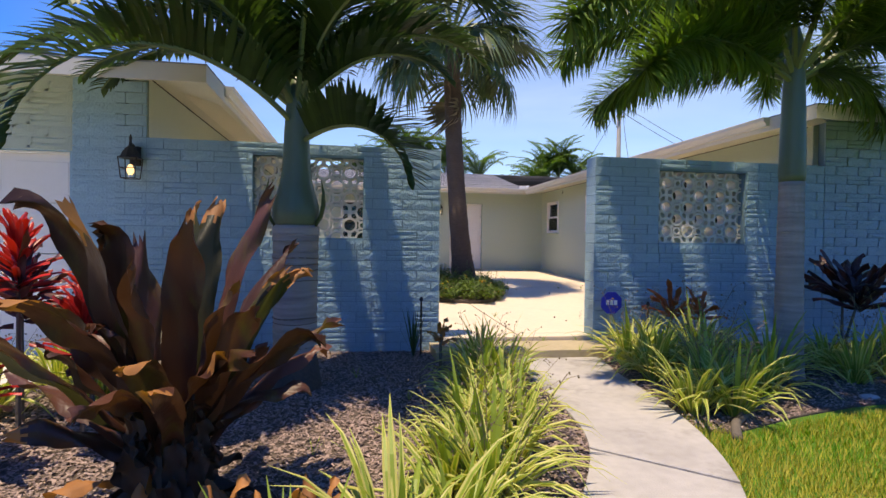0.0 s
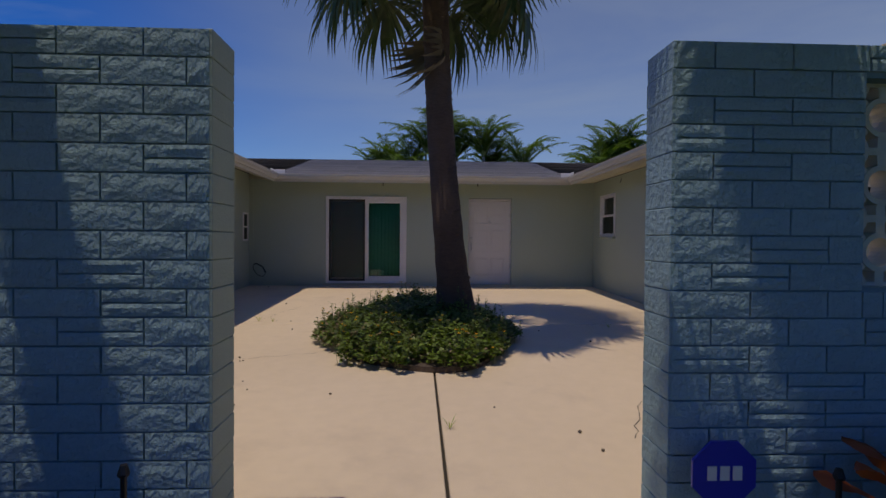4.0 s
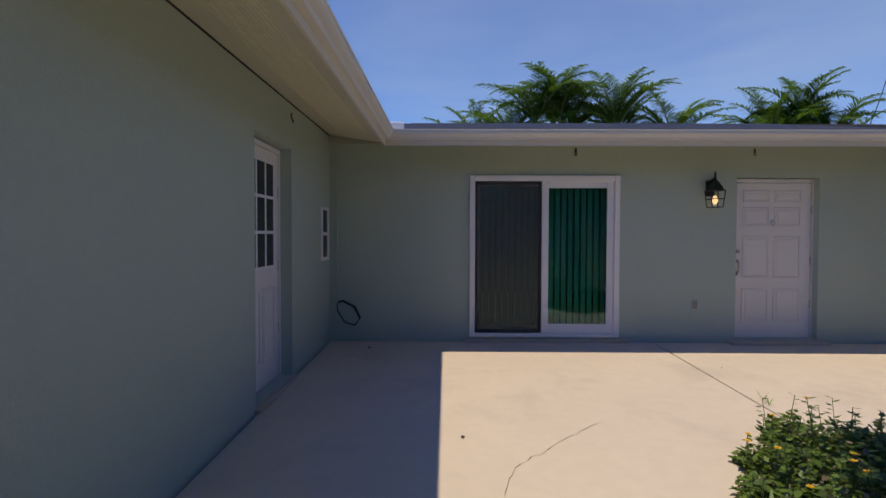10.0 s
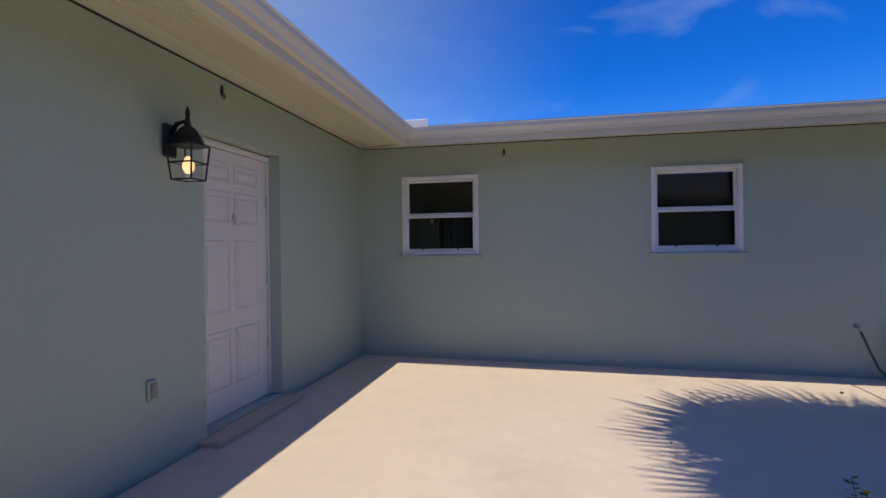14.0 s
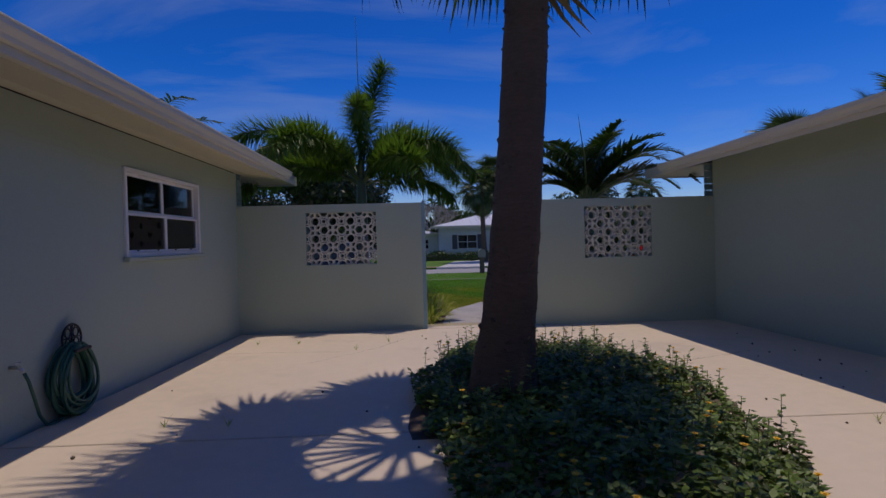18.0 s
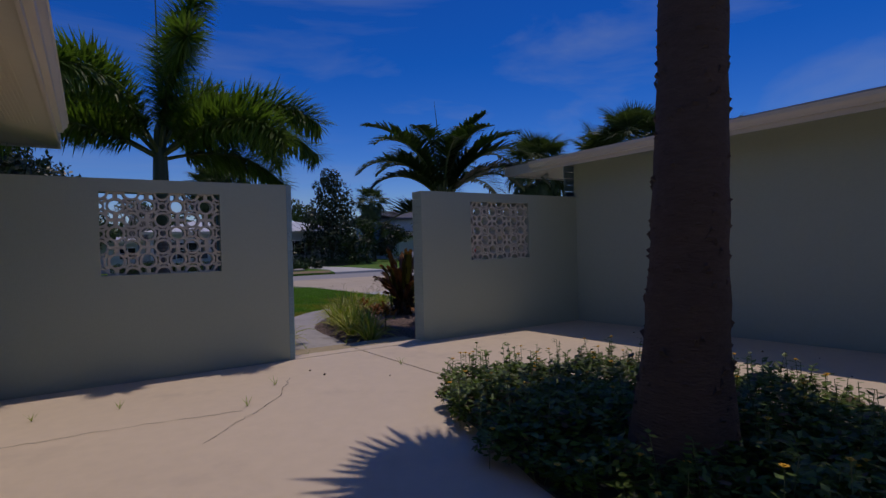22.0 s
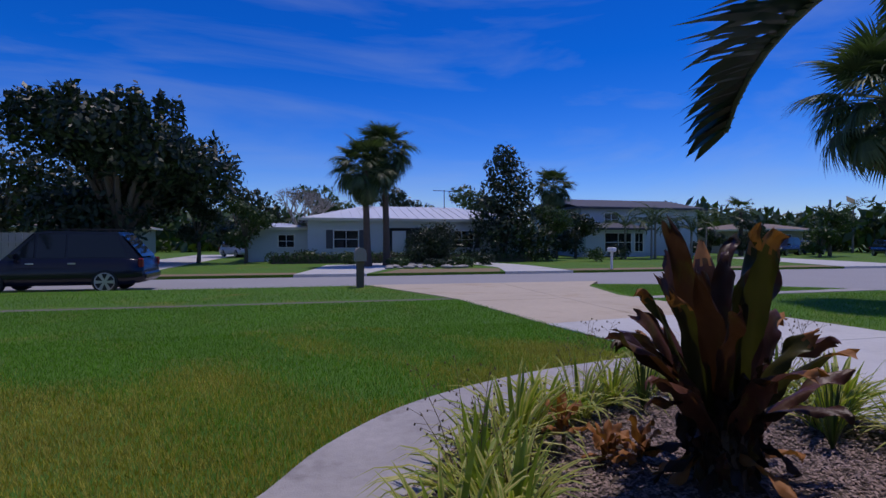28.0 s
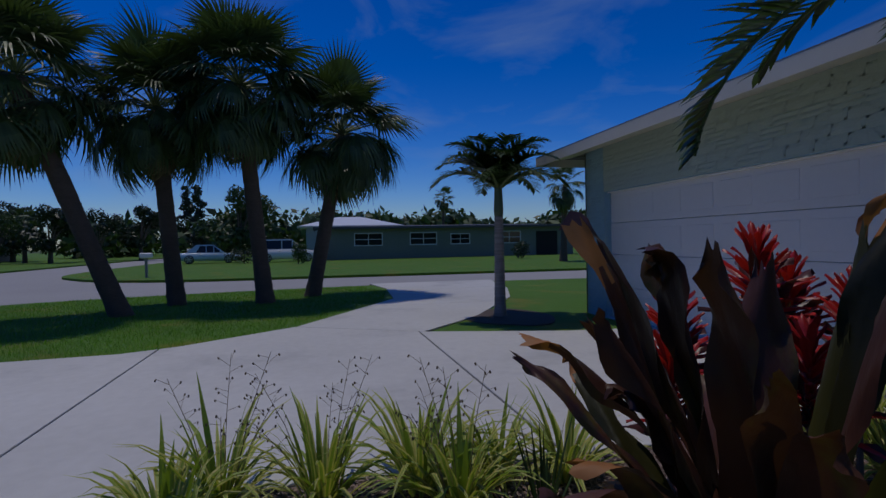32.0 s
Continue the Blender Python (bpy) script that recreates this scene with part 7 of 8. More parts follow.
def plain_palm(place, height, ln, count, label, seed, group, r0=0.10, material=M_FROND, leaf=0.55, lean=(0, 0), pairs=26, wide=0.062, rise=(25, 80), arch=(85, 150)):
    """A feather palm far off: trunk and a joined crown."""
    r = random.Random(seed)
    ob = thing("feather_palm", place, label, "palm tree", group)
    top = Vector((lean[0], lean[1], height))
    part("trunk", palm_trunk((0, 0, -0.2), top, r0, r0 * 0.8, 0, 10, 0.04, 8, 12, seed), M_SMOOTHT, ob, "", True)
    for i in range(count):
        f = part("frond", pinnate(ln * r.uniform(0.85, 1.1), r.uniform(*rise), r.uniform(*arch), pairs, leaf, wide, 0.9, 0.2, seed * 31 + i, 0.35), [material, M_RACHIS], ob)
        f.location, f.rotation_euler = top, (0, 0, i * 2.4 + r.uniform(-0.3, 0.3))
    return ob


rp = random.Random(17)
for i in range(13):                      # a clump behind the back wing
    x = -2.9 + 6.4 * i / 12 + rp.uniform(-0.3, 0.3)
    plain_palm((x, 20.6 + rp.uniform(-1.2, 1.6), ZA), 3.2 + 1.9 * math.sin(3.1 * (i + 1) / 14) + rp.uniform(-0.5, 0.4), 2.2, 17, "areca palm of a clump behind the roof", 300 + i, "areca palms behind the house", 0.06, M_FOX, 0.52, pairs=46, wide=0.044, rise=(46, 88), arch=(60, 125))
for i in range(8):
    x = 6.8 + 2.2 * i / 7 + rp.uniform(-0.3, 0.3)
    plain_palm((x, 21.6 + rp.uniform(-1.0, 1.2), ZA), 3.4 + 1.6 * math.sin(3.1 * (i + 1) / 9) + rp.uniform(-0.4, 0.4), 2.2, 17, "areca palm of a clump behind the roof", 330 + i, "areca palms behind the house", 0.06, M_FOX, 0.52, pairs=46, wide=0.044, rise=(46, 88), arch=(60, 125))
for i in range(6):
    plain_palm((-26.0 - 1.4 * i + rp.uniform(-0.4, 0.4), -38.5 + rp.uniform(-1, 1), ZA), 2.2 + rp.uniform(0, 1.3), 2.5, 16, "bushy palm in front of the blue house", 360 + i, "palms before the blue house", 0.09)
plain_palm((-66.0, -52.0, ZA), 5.2, 2.6, 12, "coconut palm above the far roofs", 371, "", 0.13)
plain_palm((10.5, -9.2, ZA), 5.6, 2.4, 12, "foxtail palm by the side of the house", 372, "", 0.14)
plain_palm((5.7, -2.0, ZA), 3.2, 2.3, 12, "bushy feather palm in the front garden corner", 373, "", 0.13)
plain_palm((-21.5, 10.0, ZA), 3.2, 1.8, 10, "feather palm beyond the drive", 374, "", 0.1)

# hedges and shrubs across the street
for x, y, h, rad, sd, m in ((-40.5, -41.5, 3.4, 2.0, 541, M_TREELEAF), (-44.5, -38.0, 2.8, 1.8, 542, M_TREELEAF2), (-55.5, -36.5, 4.6, 2.4, 543, M_TREELEAF), (-60.5, -34.5, 5.2, 2.6, 544, M_TREELEAF2),
                            (-22.8, -41.0, 4.0, 2.4, 545, M_TREELEAF), (-64.5, -27.5, 5.6, 2.8, 546, M_TREELEAF), (-36.5, -42.0, 2.6, 1.6, 547, M_TREELEAF)):
    tree((x, y, ZA), h, rad, "dark bushy garden tree before the houses along the street", sd, m, 2600, 0.15, 0.12, 0.2, 14, group="garden trees along the street")
hedge = thing("hedge", (-8.0, -35.6, ZA), "long clipped green hedge before the white house", "hedge")
leaf_cloud("foliage", [(-8.5 + 17 * i / 23, 0, 0.38, 0.55, 0.38) for i in range(24)], 7000, 0.075, M_TREELEAF2, 71, hedge)
part("stem", MB().box(-8.6, 8.6, -0.12, 0.12, -0.1, 0.5), M_BARK, hedge)
shrub((-9.2, -34.6, ZA), 1.75, 2.6, "big clipped round bush before the white house", 72, M_TREELEAF, 11000, 0.085)
for i, (x, y, rx, h) in enumerate(((-7.9, -33.2, 0.8, 1.2), (-4.0, -33.8, 0.7, 0.8), (-11.6, -31.2, 0.8, 0.8), (-6.2, -29.6, 0.7, 0.6), (-8.3, -29.4, 0.9, 0.5), (-9.7, -29.0, 0.7, 0.6), (-17.0, -35.5, 1.2, 1.3),
                                   (-20.6, -34.0, 0.9, 1.0), (-24.5, -37.0, 1.0, 1.2), (-1.5, -36.8, 0.8, 0.9), (-44.0, -10.5, 1.3, 1.2), (-40.0, -6.5, 0.6, 1.6), (-39.5, 9.0, 1.0, 1.3), (-46.0, -30.0, 0.9, 0.9))):
    shrub((x, y, ZA), rx, h, "low green shrub on a lawn across the street", 80 + i, M_TREELEAF2 if i % 2 else M_TREELEAF, 900, 0.08, group="shrubs across the street")
rr_ = random.Random(6)
for i in range(22):
    s = rr_.uniform(0.12, 0.3)
    ob = tagged(part("rock", MB().lathe([(s * 0.6, 0), (s, s * 0.25), (s * 0.8, s * 0.6), (s * 0.2, s * 0.8)], 7), M_WALK, smooth=True), "pale rock in the rockery across the street", "rock", "rockery rocks")
    ob.location, ob.scale, ob.rotation_euler = (rr_.uniform(-9.5, -5.2), rr_.uniform(-30.2, -27.8), ZA), (1.4, 1.0, 0.8), (0, 0, rr_.uniform(0, 6))
M_DIRT = mat("dry_brown_grass", (0.26, 0.19, 0.10), 0.95, 0.3, 20, 1, 0.2, 0.4, 60)
setting("dry_verge", MB().prism([(-4.4, -24.3), (-10.0, -24.3), (-11.0, -27.0), (-6.0, -27.4)][::-1], -0.3, -0.152), M_DIRT, "dry brown grass in front of the rockery", "ground")
setting("dry_verge", MB().box(-1.0, 5.3, -25.6, -24.25, -0.3, -0.152), M_DIRT, "dry brown grass along the street", "ground")
setting("dry_verge", MB().box(-30.0, -13.8, -25.8, -24.25, -0.3, -0.152), M_DIRT, "dry brown grass along the street", "ground")

# ---------------------------------------------------------------- houses
M_WHITEWALL = mat("white_house_wall", (0.60, 0.63, 0.65), 0.85, 0.05, 8, 0.5, 0.08, 0.1, 40)
M_BLUEWALL = mat("pale_blue_siding", (0.50, 0.56, 0.62), 0.8, 0.05, 8, 0.5, 0.06, 0.1, 40)
M_TANWALL = mat("tan_house_wall", (0.42, 0.35, 0.28), 0.85, 0.06, 8, 0.5, 0.08, 0.1, 40)
M_OLIVE = mat("olive_grey_wall", (0.19, 0.21, 0.17), 0.85, 0.06, 8, 0.5, 0.08, 0.1, 40)
M_METALROOF = mat("white_metal_roof", (0.72, 0.74, 0.76), 0.4, 0.04, 6, 0.6, 0.05, 0.0)
M_DARKROOF = mat("dark_shingle_roof", (0.10, 0.10, 0.115), 0.9, 0.2, 20, 0.6, 0.1, 0.2, 60)
M_TANROOF = mat("brown_shingle_roof", (0.24, 0.19, 0.15), 0.9, 0.2, 20, 0.6, 0.1, 0.2, 60)


def house(place, turn, w, d, h, rise, wall, roof, label, openings, over=0.5, gable=False, seams=0):
    """A house whose front faces -y before it is turned: walls, roof, windows (x, z, width, height), doors."""
    ob = thing("house", place, label, "house", "", turn)
    part("wall", MB().box(-w / 2, w / 2, 0, d, -0.2, h), wall, ob)
    x0, x1, y0, y1 = -w / 2 - over, w / 2 + over, -over, d + over
    mb = MB()
    if gable == "along":                 # ridge runs along the front, with a gable wall at each end
        v = [(x0, y0, h), (x1, y0, h), (x1, y1, h), (x0, y1, h), (x0, d / 2, h + rise), (x1, d / 2, h + rise)]
        mb.add(v, [(0, 1, 5, 4), (2, 3, 4, 5), (3, 2, 1, 0)])
        mb.add([(x, y, z - 0.13) for x, y, z in v], [(0, 1, 5, 4), (2, 3, 4, 5)])
        for x in (-w / 2, w / 2):
            part("gable", MB().add([(x, 0, h), (x, d, h), (x, d / 2, h + rise * 0.9)], [(0, 1, 2), (2, 1, 0)]), wall, ob)
    elif gable:                          # ridge runs front to back
        v = [(x0, y0, h), (x1, y0, h), (x1, y1, h), (x0, y1, h), (0, y0, h + rise), (0, y1, h + rise)]
        mb.add(v, [(0, 1, 4), (2, 3, 5), (1, 2, 5, 4), (3, 0, 4, 5), (3, 2, 1, 0)])
    else:
        k = min(d / 2 + over, w / 2) * 0.9
        v = [(x0, y0, h), (x1, y0, h), (x1, y1, h), (x0, y1, h), (x0 + k, d / 2, h + rise), (x1 - k, d / 2, h + rise)]
        mb.add(v, [(0, 1, 5, 4), (1, 2, 5), (2, 3, 4, 5), (3, 0, 4), (3, 2, 1, 0)])
    rf = part("roof", mb, roof, ob)
    part("fascia", MB().box(x0 - 0.02, x1 + 0.02, y0 - 0.03, y0, h - 0.16, h + 0.03).box(x0 - 0.03, x0, y0, y1, h - 0.16, h + 0.03).box(x1, x1 + 0.03, y0, y1, h - 0.16, h + 0.03), M_TRIM if roof != M_DARKROOF else M_DARKROOF, ob)
    for i in range(seams):
        x = x0 + (x1 - x0) * (i + 0.5) / seams
        k = min(d / 2 + over, w / 2) * 0.9
        top = d / 2 if x0 + k < x < x1 - k else y0 + (min(x - x0, x1 - x) / k) * (d / 2 - y0)
        zt_ = h + rise * (top - y0) / (d / 2 - y0)
        part("roof_seam", MB().add([(x - 0.02, y0, h + 0.01), (x + 0.02, y0, h + 0.01), (x + 0.02, top, zt_ + 0.01), (x - 0.02, top, zt_ + 0.01), (x - 0.02, y0, h + 0.05), (x + 0.02, y0, h + 0.05), (x + 0.02, top, zt_ + 0.05), (x - 0.02, top, zt_ + 0.05)],
                                   [(4, 5, 6, 7), (0, 4, 7, 3), (1, 2, 6, 5), (0, 1, 5, 4)]), roof, rf)
    for kind, x, z, ww, hh_ in openings:
        if kind == "window":
            win = part("window", MB().box(x - ww / 2 - 0.06, x + ww / 2 + 0.06, -0.05, -0.002, z - 0.06, z).box(x - ww / 2 - 0.06, x + ww / 2 + 0.06, -0.05, -0.002, z + hh_, z + hh_ + 0.06)
                       .box(x - ww / 2 - 0.06, x - ww / 2, -0.05, -0.002, z, z + hh_).box(x + ww / 2, x + ww / 2 + 0.06, -0.05, -0.002, z, z + hh_).box(x - 0.02, x + 0.02, -0.04, -0.002, z, z + hh_)
                       .box(x - ww / 2, x - 0.02, -0.04, -0.002, z + hh_ / 2 - 0.02, z + hh_ / 2 + 0.02).box(x + 0.02, x + ww / 2, -0.04, -0.002, z + hh_ / 2 - 0.02, z + hh_ / 2 + 0.02), M_WHITE, ob, "white window frame")
            part("pane", MB().box(x - ww / 2, x + ww / 2, -0.02, -0.003, z, z + hh_), M_GLASSDARK, win, "dark glass")
        elif kind == "shutter":
            part("shutter", MB().box(x - ww / 2, x + ww / 2, -0.04, -0.002, z, z + hh_), M_DARKROOF, ob, "dark louvred shutter")
        elif kind == "recess":
            # no real recess: a flat black panel paints the shade of the opening
            part("porch_shade", MB().box(x - ww / 2, x + ww / 2, -0.03, -0.002, z, z + hh_), M_UNLIT, ob, "flat black panel painted as the deep shade of an opening")
        elif kind == "door":
            part("door", MB().box(x - ww / 2, x + ww / 2, -0.06, -0.031, z, z + hh_), M_DOOR, ob, "pale front door")
    return ob


# fronts that face north are turned half round
house((-9.3, -37.9, ZA), 180, 15.4, 9, 2.9, 1.15, M_WHITEWALL, M_METALROOF, "white single-storey house with a white metal roof and dark shutters",
      [("window", -5.2, 0.95, 1.6, 1.15), ("shutter", -6.3, 0.9, 0.45, 1.25), ("shutter", -4.1, 0.9, 0.45, 1.25), ("recess", -1.2, 0.0, 2.6, 2.3), ("door", -1.6, 0.0, 0.95, 2.1),
       ("window", 2.9, 0.95, 1.7, 1.15), ("shutter", 1.7, 0.9, 0.45, 1.25), ("shutter", 4.1, 0.9, 0.45, 1.25)], 0.6, False, 26)
house((0.4, -39.0, ZA), 180, 4.0, 7, 2.3, 0.4, M_WHITEWALL, M_METALROOF, "low white garage wing of the house across the street", [("window", 0.6, 1.0, 1.0, 0.8)], 0.4, False, 8)
house((-32.4, -46.0, ZA), 180, 12.6, 11, 4.55, 1.15, M_BLUEWALL, M_DARKROOF, "pale blue two-storey house with a dark low roof", [("window", -3.2, 2.9, 1.4, 1.1), ("window", 2.2, 3.0, 0.7, 0.7), ("window", -3.4, 0.6, 1.6, 1.3)], 0.6, "along")
house((-28.2, -43.6, ZA), 180, 6.0, 2.6, 2.55, 0.5, M_BLUEWALL, M_DARKROOF, "pale blue front room with a dark roof and wide window", [("window", 0.2, 0.5, 2.6, 1.6), ("window", 2.3, 0.5, 0.8, 1.6)], 0.5)
house((-58.0, -52.0, ZA), 205, 17, 9, 2.7, 0.9, M_TANWALL, M_TANROOF, "tan single-storey house with a brown roof", [("window", -4, 0.9, 1.8, 1.2), ("window", 1.5, 0.9, 1.6, 1.2), ("recess", 5.5, 0.0, 4.4, 2.1)], 0.7)
house((-80.0, -44.0, ZA), 215, 16, 9, 2.8, 1.6, M_TANWALL, M_TANROOF, "brown house with a hipped roof far down the street", [("window", -4, 0.9, 1.8, 1.2), ("recess", 4.5, 0.0, 4.8, 2.2)], 0.7)
house((-47.0, 6.0, ZA), 90, 22, 9, 2.65, 0.25, M_OLIVE, M_DARKROOF, "olive grey single-storey house with a flat dark roof", [("window", -7.2, 1.15, 2.2, 0.95), ("window", -2.6, 1.15, 2.2, 0.95), ("window", 0.6, 1.15, 1.6, 0.8), ("window", 5.0, 1.15, 2.0, 0.95), ("recess", 8.5, 0.0, 2.0, 2.1)], 0.6)
house((-58.0, -2.0, ZA), 90, 9, 8, 3.1, 1.1, M_WHITEWALL, M_METALROOF, "pale house with a white hipped roof", [("window", -2, 1.0, 1.5, 1.1), ("window", 2, 1.0, 1.5, 1.1)], 0.8)
house((22.0, -60.0, ZA), 180, 14, 9, 2.8, 1.2, M_TANWALL, M_TANROOF, "reddish brown house far behind the trees", [("window", -3, 0.9, 1.6, 1.2), ("window", 3, 0.9, 1.6, 1.2)], 0.6)
fence = thing("board_fence", (14.0, -27.8, ZA), "weathered tan board fence along the street", "fence")
for i in range(44):
    part("board", MB().cbox(-5.5 + i * 0.25, -5.5 + i * 0.25 + 0.235, -0.012, 0.012, 0, 1.75, 0.004), M_GALV, fence)
part("rail", MB().box(-5.5, 5.5, 0.013, 0.06, 0.4, 0.5).box(-5.5, 5.5, 0.013, 0.06, 1.3, 1.4), M_GALV, fence)

for i, (x, y, h, rad) in enumerate(((4.0, -52.0, 7.0, 4.0), (-3.0, -55.0, 7.0, 4.2), (-11.0, -54.0, 6.8, 4.2), (-18.0, -52.0, 6.8, 3.8), (-24.5, -50.0, 4.8, 2.6), (-42.0, -58.0, 5.2, 3.4), (14.0, -50.0, 7.0, 4.2), (26.0, -44.0, 7.4, 4.6))):
    tree((x, y, ZA), h, rad, "leafy tree showing above the roofs across the street", 500 + i, M_TREELEAF2 if i % 2 else M_TREELEAF, 2600, 0.22, 0.2, 0.2, 14, group="trees behind the houses")

# far woods all round the street
wood = thing("far_trees", (0, 0, 0), "hazy belt of distant trees and palms beyond the houses", "woods", kind="stuff")
rw, blobs = random.Random(8), []
for i in range(230):
    a = radians(rw.uniform(150, 385))
    dist = rw.uniform(78, 104)
    h = rw.uniform(3.2, 6.4)
    blobs.append((math.cos(a) * dist - 8, math.sin(a) * dist, h * 0.5, h * rw.uniform(0.7, 1.3), h * 0.62))
leaf_cloud("woods_foliage", blobs, 52000, 0.85, M_TREELEAF2, 19, wood)

# ---------------------------------------------------------------- cars
M_TYRE = mat("tyre_rubber", (0.02, 0.02, 0.02), 0.85, 0.1, 20, 2, 0.1, 0.1, 60)
M_RIM = mat("alloy_rim", (0.5, 0.5, 0.5), 0.3, 0.05, 10, 2, 0.05, 0.0, metal=0.9)
M_CARGLASS = mat("car_glass", (0.015, 0.018, 0.02), 0.04, 0.05, 10, 1, 0.05, 0.0)
M_TAIL = mat("tail_light", (0.22, 0.02, 0.02), 0.2, 0.1, 10, 1, 0.1, 0.0)
M_HEAD = mat("head_light", (0.75, 0.75, 0.75), 0.15, 0.1, 10, 1, 0.1, 0.0)


def car(place, turn, paint, label, length=4.8, width=1.86, height=1.75, wagon=True):
    """A car that faces +x before it is turned."""
    ob = thing("car", place, label, "car", "parked cars", turn)
    L, W, H = length / 2, width / 2, height
    belt, floor_z = H * 0.56, 0.24
    prof = [(-L, 0.42, 0.50), (-L + 0.06, 0.30, belt * 0.98), (-L + 0.5, floor_z, belt * 1.0), (0.0, floor_z, belt), (L * 0.48, floor_z, belt * 0.97), (L - 0.25, floor_z, belt * 0.83), (L - 0.04, 0.30, belt * 0.72), (L, 0.42, belt * 0.55)]
    mb = MB()
    k = 0
    for i, (x, lo, hi) in enumerate(prof):
        t = 0.93 if i in (0, len(prof) - 1) else (0.97 if i in (1, len(prof) - 2) else 1.0)
        w = W * t
        mb.v += [(x, -w * 0.94, lo), (x, -w, lo + (hi - lo) * 0.35), (x, -w * 0.97, hi - 0.03), (x, -w * 0.86, hi), (x, w * 0.86, hi), (x, w * 0.97, hi - 0.03), (x, w, lo + (hi - lo) * 0.35), (x, w * 0.94, lo)]
    for i in range(len(prof) - 1):
        for j in range(8):
            a, b = 8 * i + j, 8 * i + (j + 1) % 8
            mb.f.append((a, b, b + 8, a + 8))
            mb.m.append(0)
    mb.f += [tuple(range(8))[::-1], tuple(range(8 * len(prof) - 8, 8 * len(prof)))]
    mb.m += [0, 0]
    body = part("body", mb, paint, ob, "", True)
    back = -L + (0.10 if wagon else 0.75)
    roof = [(back, belt - 0.02), (back + (0.62 if wagon else 0.75), H - 0.02), (L * 0.02, H), (L * 0.16, H - 0.04), (L * 0.50, belt * 0.96)]
    cab = MB()
    for x, z in roof:
        s = (z - belt) / (H - belt)
        w = W * (0.90 - 0.16 * max(0, s))
        cab.v += [(x, -w, z), (x, w, z)]
    for i in range(len(roof) - 1):
        cab.f.append((2 * i, 2 * i + 1, 2 * i + 3, 2 * i + 2))
    cab.f += [tuple(range(0, 2 * len(roof), 2))[::-1], tuple(range(1, 2 * len(roof), 2))]
    cab.m = [0] * len(cab.f)
    part("cabin", cab, paint, ob)
    span = [(back + (0.34 if wagon else 0.72), -0.42 if wagon else -0.2), (-0.36 if wagon else -0.14, L * 0.14), (L * 0.17, L * 0.40)]
    for s in (-1, 1):
        for i, (a, b) in enumerate(span):
            if i == 0 and wagon:
                a = back + 0.34
            zt_ = H - 0.10
            pts = [(a, belt + 0.03), (b, belt + 0.03), (b if i < 2 else a + 0.08, zt_ if i < 2 else zt_ - 0.12), (a + (0.30 if i == 0 else 0.0), zt_)]
            q = []
            for x, z in pts:
                t = (z - belt) / (H - belt)
                q.append((x, s * (W * (0.90 - 0.16 * max(0, t)) + 0.008), z))
            part("side_window", MB().face(q if s < 0 else q[::-1]), M_CARGLASS, ob, "dark side window")
        for x in (-L * 0.58, L * 0.60):
            wy = s * (W - 0.10)
            tyre = part("wheel", MB().tube([(x, wy - s * 0.09, 0.33), (x, wy + s * 0.105, 0.33)], 0.33, 20), M_TYRE, ob, "black tyre")
            rim = MB().disc((x, wy + s * 0.108, 0.33), 0.07, (0, s, 0), 10)
            for j in range(6):
                a = j * 1.0472
                d, n_ = Vector((math.cos(a), 0, math.sin(a))), Vector((-math.sin(a), 0, math.cos(a)))
                c = Vector((x, wy + s * 0.11, 0.33))
                rim.face([c + d * 0.05 - n_ * 0.03, c + d * 0.05 + n_ * 0.03, c + d * 0.25 + n_ * 0.05, c + d * 0.25 - n_ * 0.05])
            rim.tube([(x + 0.255 * math.cos(i * 0.3927), wy + s * 0.11, 0.33 + 0.255 * math.sin(i * 0.3927)) for i in range(17)], 0.015, 5, cap=False)
            part("rim", rim, M_RIM, tyre, "silver alloy rim")
        part("tail_light", MB().cbox(-L + 0.005, -L + 0.15, s * W * 0.93 - 0.05, s * W * 0.93 + 0.05, belt * 0.74, belt * 1.0, 0.03), M_TAIL, ob, "red tail light")
        part("head_light", MB().cbox(L - 0.28, L - 0.02, s * W * 0.80 - 0.13, s * W * 0.80 + 0.13, belt * 0.60, belt * 0.74, 0.02), M_HEAD, ob, "clear head light")
        part("mirror", MB().cbox(L * 0.34, L * 0.34 + 0.12, s * W * 1.0 - 0.09, s * W * 1.0 + 0.09, belt + 0.02, belt + 0.16, 0.02), paint, ob)
        for x in (-0.55, L * 0.2):
            part("door_handle", MB().cbox(x - 0.10, x + 0.10, s * W * 0.985 - 0.015, s * W * 0.985 + 0.015, belt - 0.16, belt - 0.12, 0.006), M_RIM, ob, "chrome handle")
    part("bumper", MB().cbox(-L - 0.05, -L + 0.22, -W * 0.9, W * 0.9, 0.36, 0.58, 0.05), paint, ob)
    q = [(back - 0.012, -W * 0.74, belt + 0.05), (back - 0.012, W * 0.74, belt + 0.05), (back + (0.52 if wagon else 0.62), W * 0.66, H - 0.10), (back + (0.52 if wagon else 0.62), -W * 0.66, H - 0.10)]
    part("rear_window", MB().face(q[::-1]), M_CARGLASS, ob)
    part("windscreen", MB().face([(L * 0.49, -W * 0.82, belt * 1.0), (L * 0.49, W * 0.82, belt * 1.0), (L * 0.20, W * 0.70, H - 0.06), (L * 0.20, -W * 0.70, H - 0.06)]), M_CARGLASS, ob)
    if wagon:
        for s in (-1, 1):
            part("roof_rail", MB().tube([(-L + 0.5, s * W * 0.68, H + 0.0), (-L + 0.6, s * W * 0.68, H + 0.05), (L * 0.0, s * W * 0.68, H + 0.05), (L * 0.1, s * W * 0.68, H - 0.02)], 0.014, 6), M_BLACK, ob)
    return ob


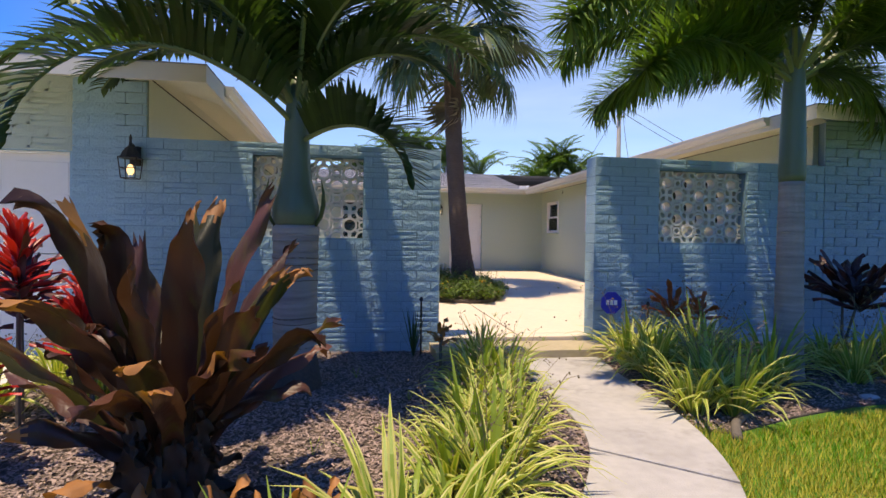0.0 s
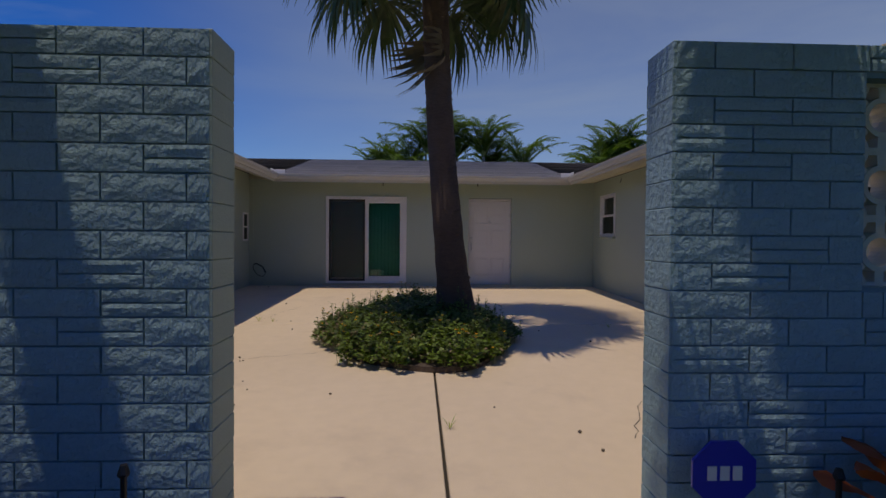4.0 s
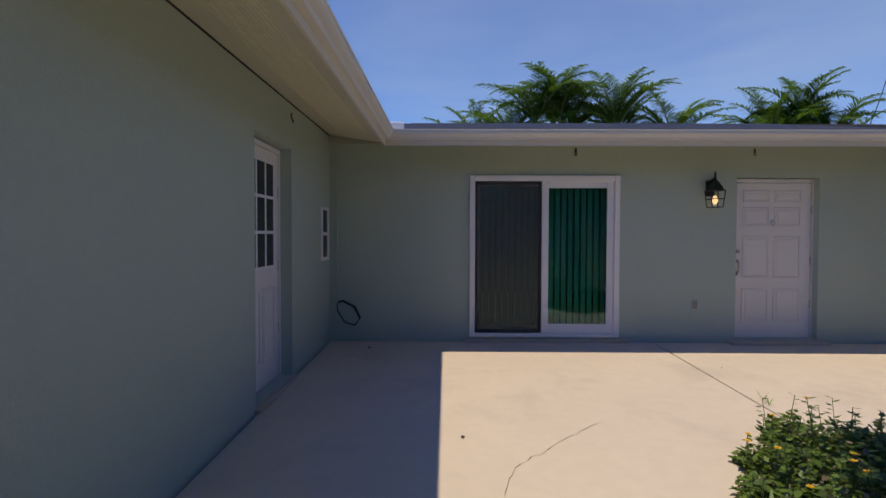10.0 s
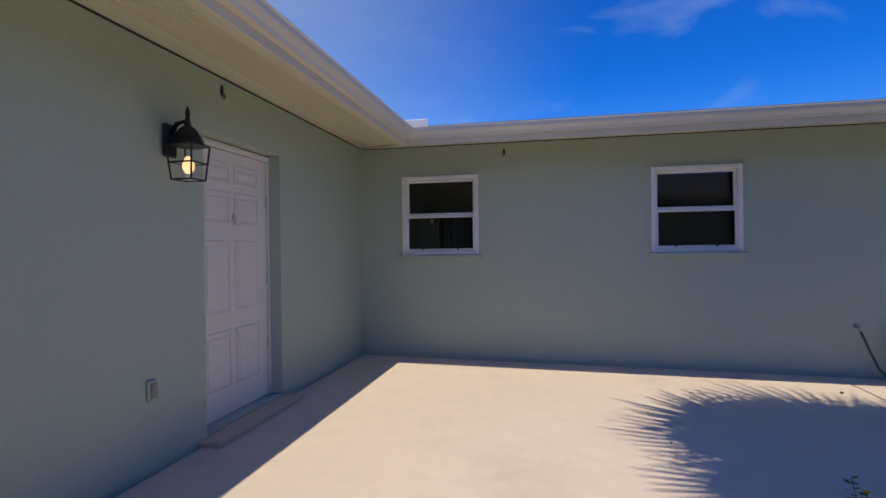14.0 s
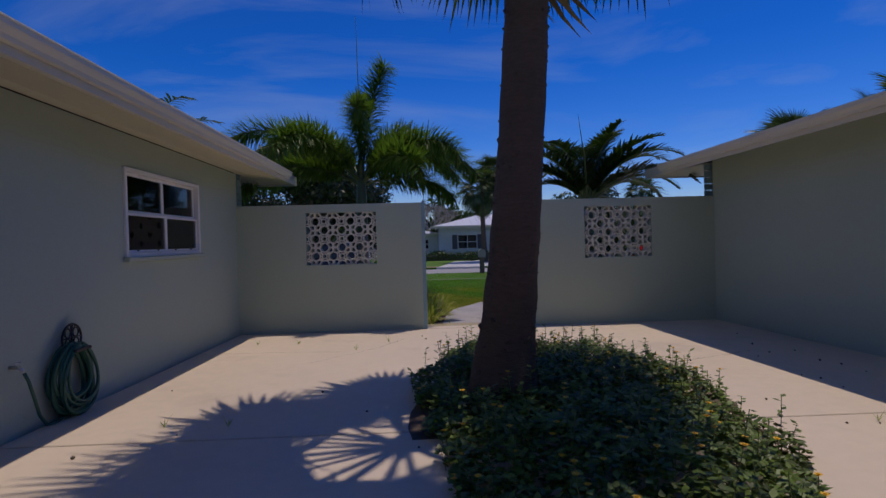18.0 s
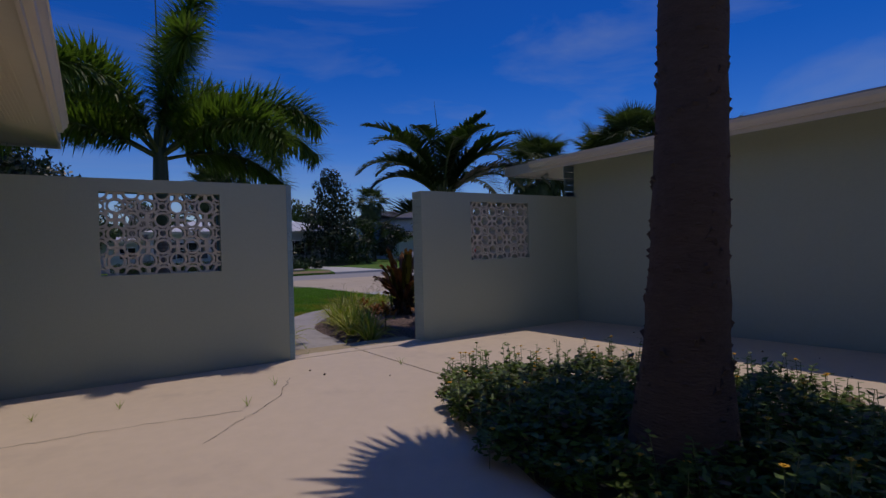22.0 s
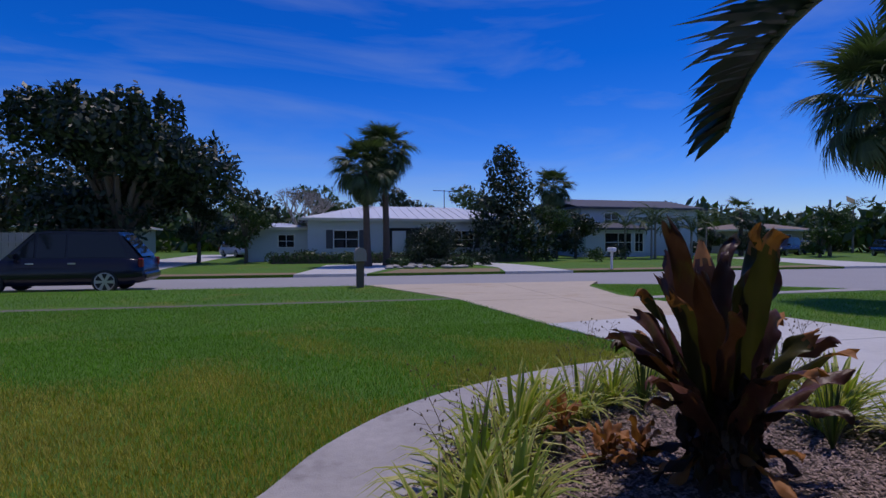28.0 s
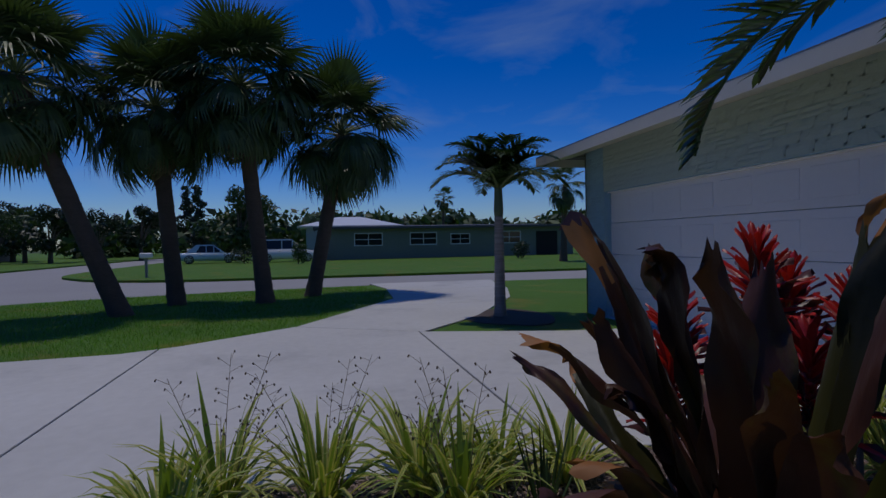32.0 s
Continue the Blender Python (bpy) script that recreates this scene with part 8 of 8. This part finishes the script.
paint = lambda name, c: mat(name, c, 0.22, 0.02, 5, 1, 0.03, 0.0)
P_NAVY, P_WHITE, P_ICE, P_BLACK, P_BLUE = paint("navy_car_paint", (0.006, 0.007, 0.016)), paint("white_car_paint", (0.75, 0.75, 0.76)), paint("ice_blue_car_paint", (0.42, 0.55, 0.66)), paint("black_car_paint", (0.02, 0.02, 0.022)), paint("blue_car_paint", (0.05, 0.09, 0.30))
car((5.55, -19.35, -0.268), 0, P_NAVY, "dark navy sport utility car parked on the street", 4.75, 1.9, 1.78)
car((-47.0, -13.5, ZA), 100, P_ICE, "pale blue sedan parked by the corner", 4.7, 1.8, 1.45, False)
car((-45.8, -7.6, ZA), 95, P_WHITE, "white minivan parked beside the olive house", 5.0, 1.9, 1.75)
car((-47.5, -44.5, ZA), 20, P_BLACK, "black sport utility car in a far driveway", 4.8, 1.9, 1.8)
car((-52.5, -46.0, ZA), 25, P_BLUE, "blue sedan in a far driveway", 4.6, 1.8, 1.45, False)
car((-54.0, -39.0, ZA), 60, P_NAVY, "dark blue hatchback in a far driveway", 4.2, 1.75, 1.5)
car((-64.0, -38.5, ZA), 30, P_WHITE, "white van far down the street", 5.2, 2.0, 1.9)
car((4.2, -52.0, ZA), 120, P_WHITE, "pale car behind the trees across the street", 4.6, 1.8, 1.5)

# ---------------------------------------------------------------- posts and wires
mbx = thing("mailbox", (-2.93, -17.25, GZ), "grey stone mailbox post with a rounded box on top", "mailbox")
part("post", MB().cbox(-0.11, 0.11, -0.11, 0.11, -0.1, 0.80, 0.02), M_BARK, mbx)
box = MB()
sec = [(-0.16, 0.78), (-0.165, 1.02)] + [(-0.165 * math.cos(i * 0.3927), 1.02 + 0.165 * math.sin(i * 0.3927)) for i in range(1, 8)] + [(0.165, 1.02), (0.16, 0.78)]
n = len(sec)
box.add([(x, -0.25, z) for x, z in sec] + [(x, 0.25, z) for x, z in sec], [tuple(range(n)), tuple(range(2 * n - 1, n - 1, -1))] + [(i, n + i, n + (i + 1) % n, (i + 1) % n) for i in range(n)])
part("box", box, M_GALV, mbx, "rounded grey box")
part("door", MB().cbox(-0.11, 0.11, -0.262, -0.251, 0.84, 1.08, 0.008), M_STEEL, mbx, "small metal door")
wm = thing("mailbox", (-16.1, -24.9, ZA), "small white mailbox on a white post", "mailbox")
part("post", MB().cbox(-0.05, 0.05, -0.05, 0.05, -0.1, 0.85, 0.008), M_WHITE, wm)
part("box", MB().cbox(-0.13, 0.13, -0.25, 0.25, 0.85, 1.08, 0.04), M_WHITE, wm)
for x, y in ((-28.5, -12.5), (-63.0, -18.5)):
    wm = thing("mailbox", (x, y, ZA), "small white mailbox by the side street", "mailbox")
    part("post", MB().cbox(-0.05, 0.05, -0.05, 0.05, -0.1, 0.85, 0.008), M_GALV, wm)
    part("box", MB().cbox(-0.13, 0.13, -0.25, 0.25, 0.85, 1.08, 0.04), M_WHITE, wm)

pole = thing("utility_pole", (11.6, 21.7, ZA), "weathered grey wooden utility pole with wires behind the house", "utility pole")
part("shaft", MB().tube([(0, 0, -0.3), (0, 0, 9.0)], [0.15, 0.11], 10), M_GALV, pole, "", True)
for dz, s in ((8.9, 0.10), (8.35, -0.12), (8.8, -0.10)):
    part("insulator", MB().lathe([(0.02, 0), (0.045, 0.04), (0.03, 0.1), (0.045, 0.14), (0.01, 0.18)], 8, (s, -0.12, dz)), M_BLACK, pole)
part("bracket", MB().cbox(-0.25, 0.25, -0.16, -0.11, 8.2, 8.3, 0.01), M_GALV, pole)


def wire(a, b, sag):
    a, b = Vector(a), Vector(b)
    part("wire", MB().tube([a.lerp(b, i / 12) - Vector((0, 0, sag * 4 * (i / 12) * (1 - i / 12))) for i in range(13)], 0.012, 4), M_BLACK, pole, "sagging black wire")


wire((0.1, -0.12, 8.95), (5.4, -3.6, 4.9), 0.25)
wire((0.1, -0.12, 8.5), (5.4, -3.8, 4.5), 0.25)
wire((-0.1, -0.12, 8.9), (-6.2, -6.0, 3.2), 0.7)
wire((0.1, -0.12, 8.9), (-3.9, -9.0, 3.2), 0.6)
ant = thing("roof_antenna", (-12.0, -42.0, ZA), "thin roof antenna above the white house", "antenna")
part("mast", MB().tube([(0, 0, 2.9), (0, 0, 5.4)], 0.035, 6), M_BLACK, ant)
part("element", MB().tube([(-0.9, 0, 5.3), (0.9, 0, 5.35)], 0.025, 5).tube([(-0.5, -0.3, 5.32), (-0.5, 0.3, 5.32)], 0.02, 5).tube([(0.4, -0.3, 5.33), (0.4, 0.3, 5.33)], 0.02, 5), M_BLACK, ant)
far_pole = thing("utility_pole", (-60.0, -50.0, ZA), "thin utility pole far beyond the houses", "utility pole")
part("shaft", MB().tube([(0, 0, -0.3), (0, 0, 6.2)], 0.13, 8), M_GALV, far_pole)
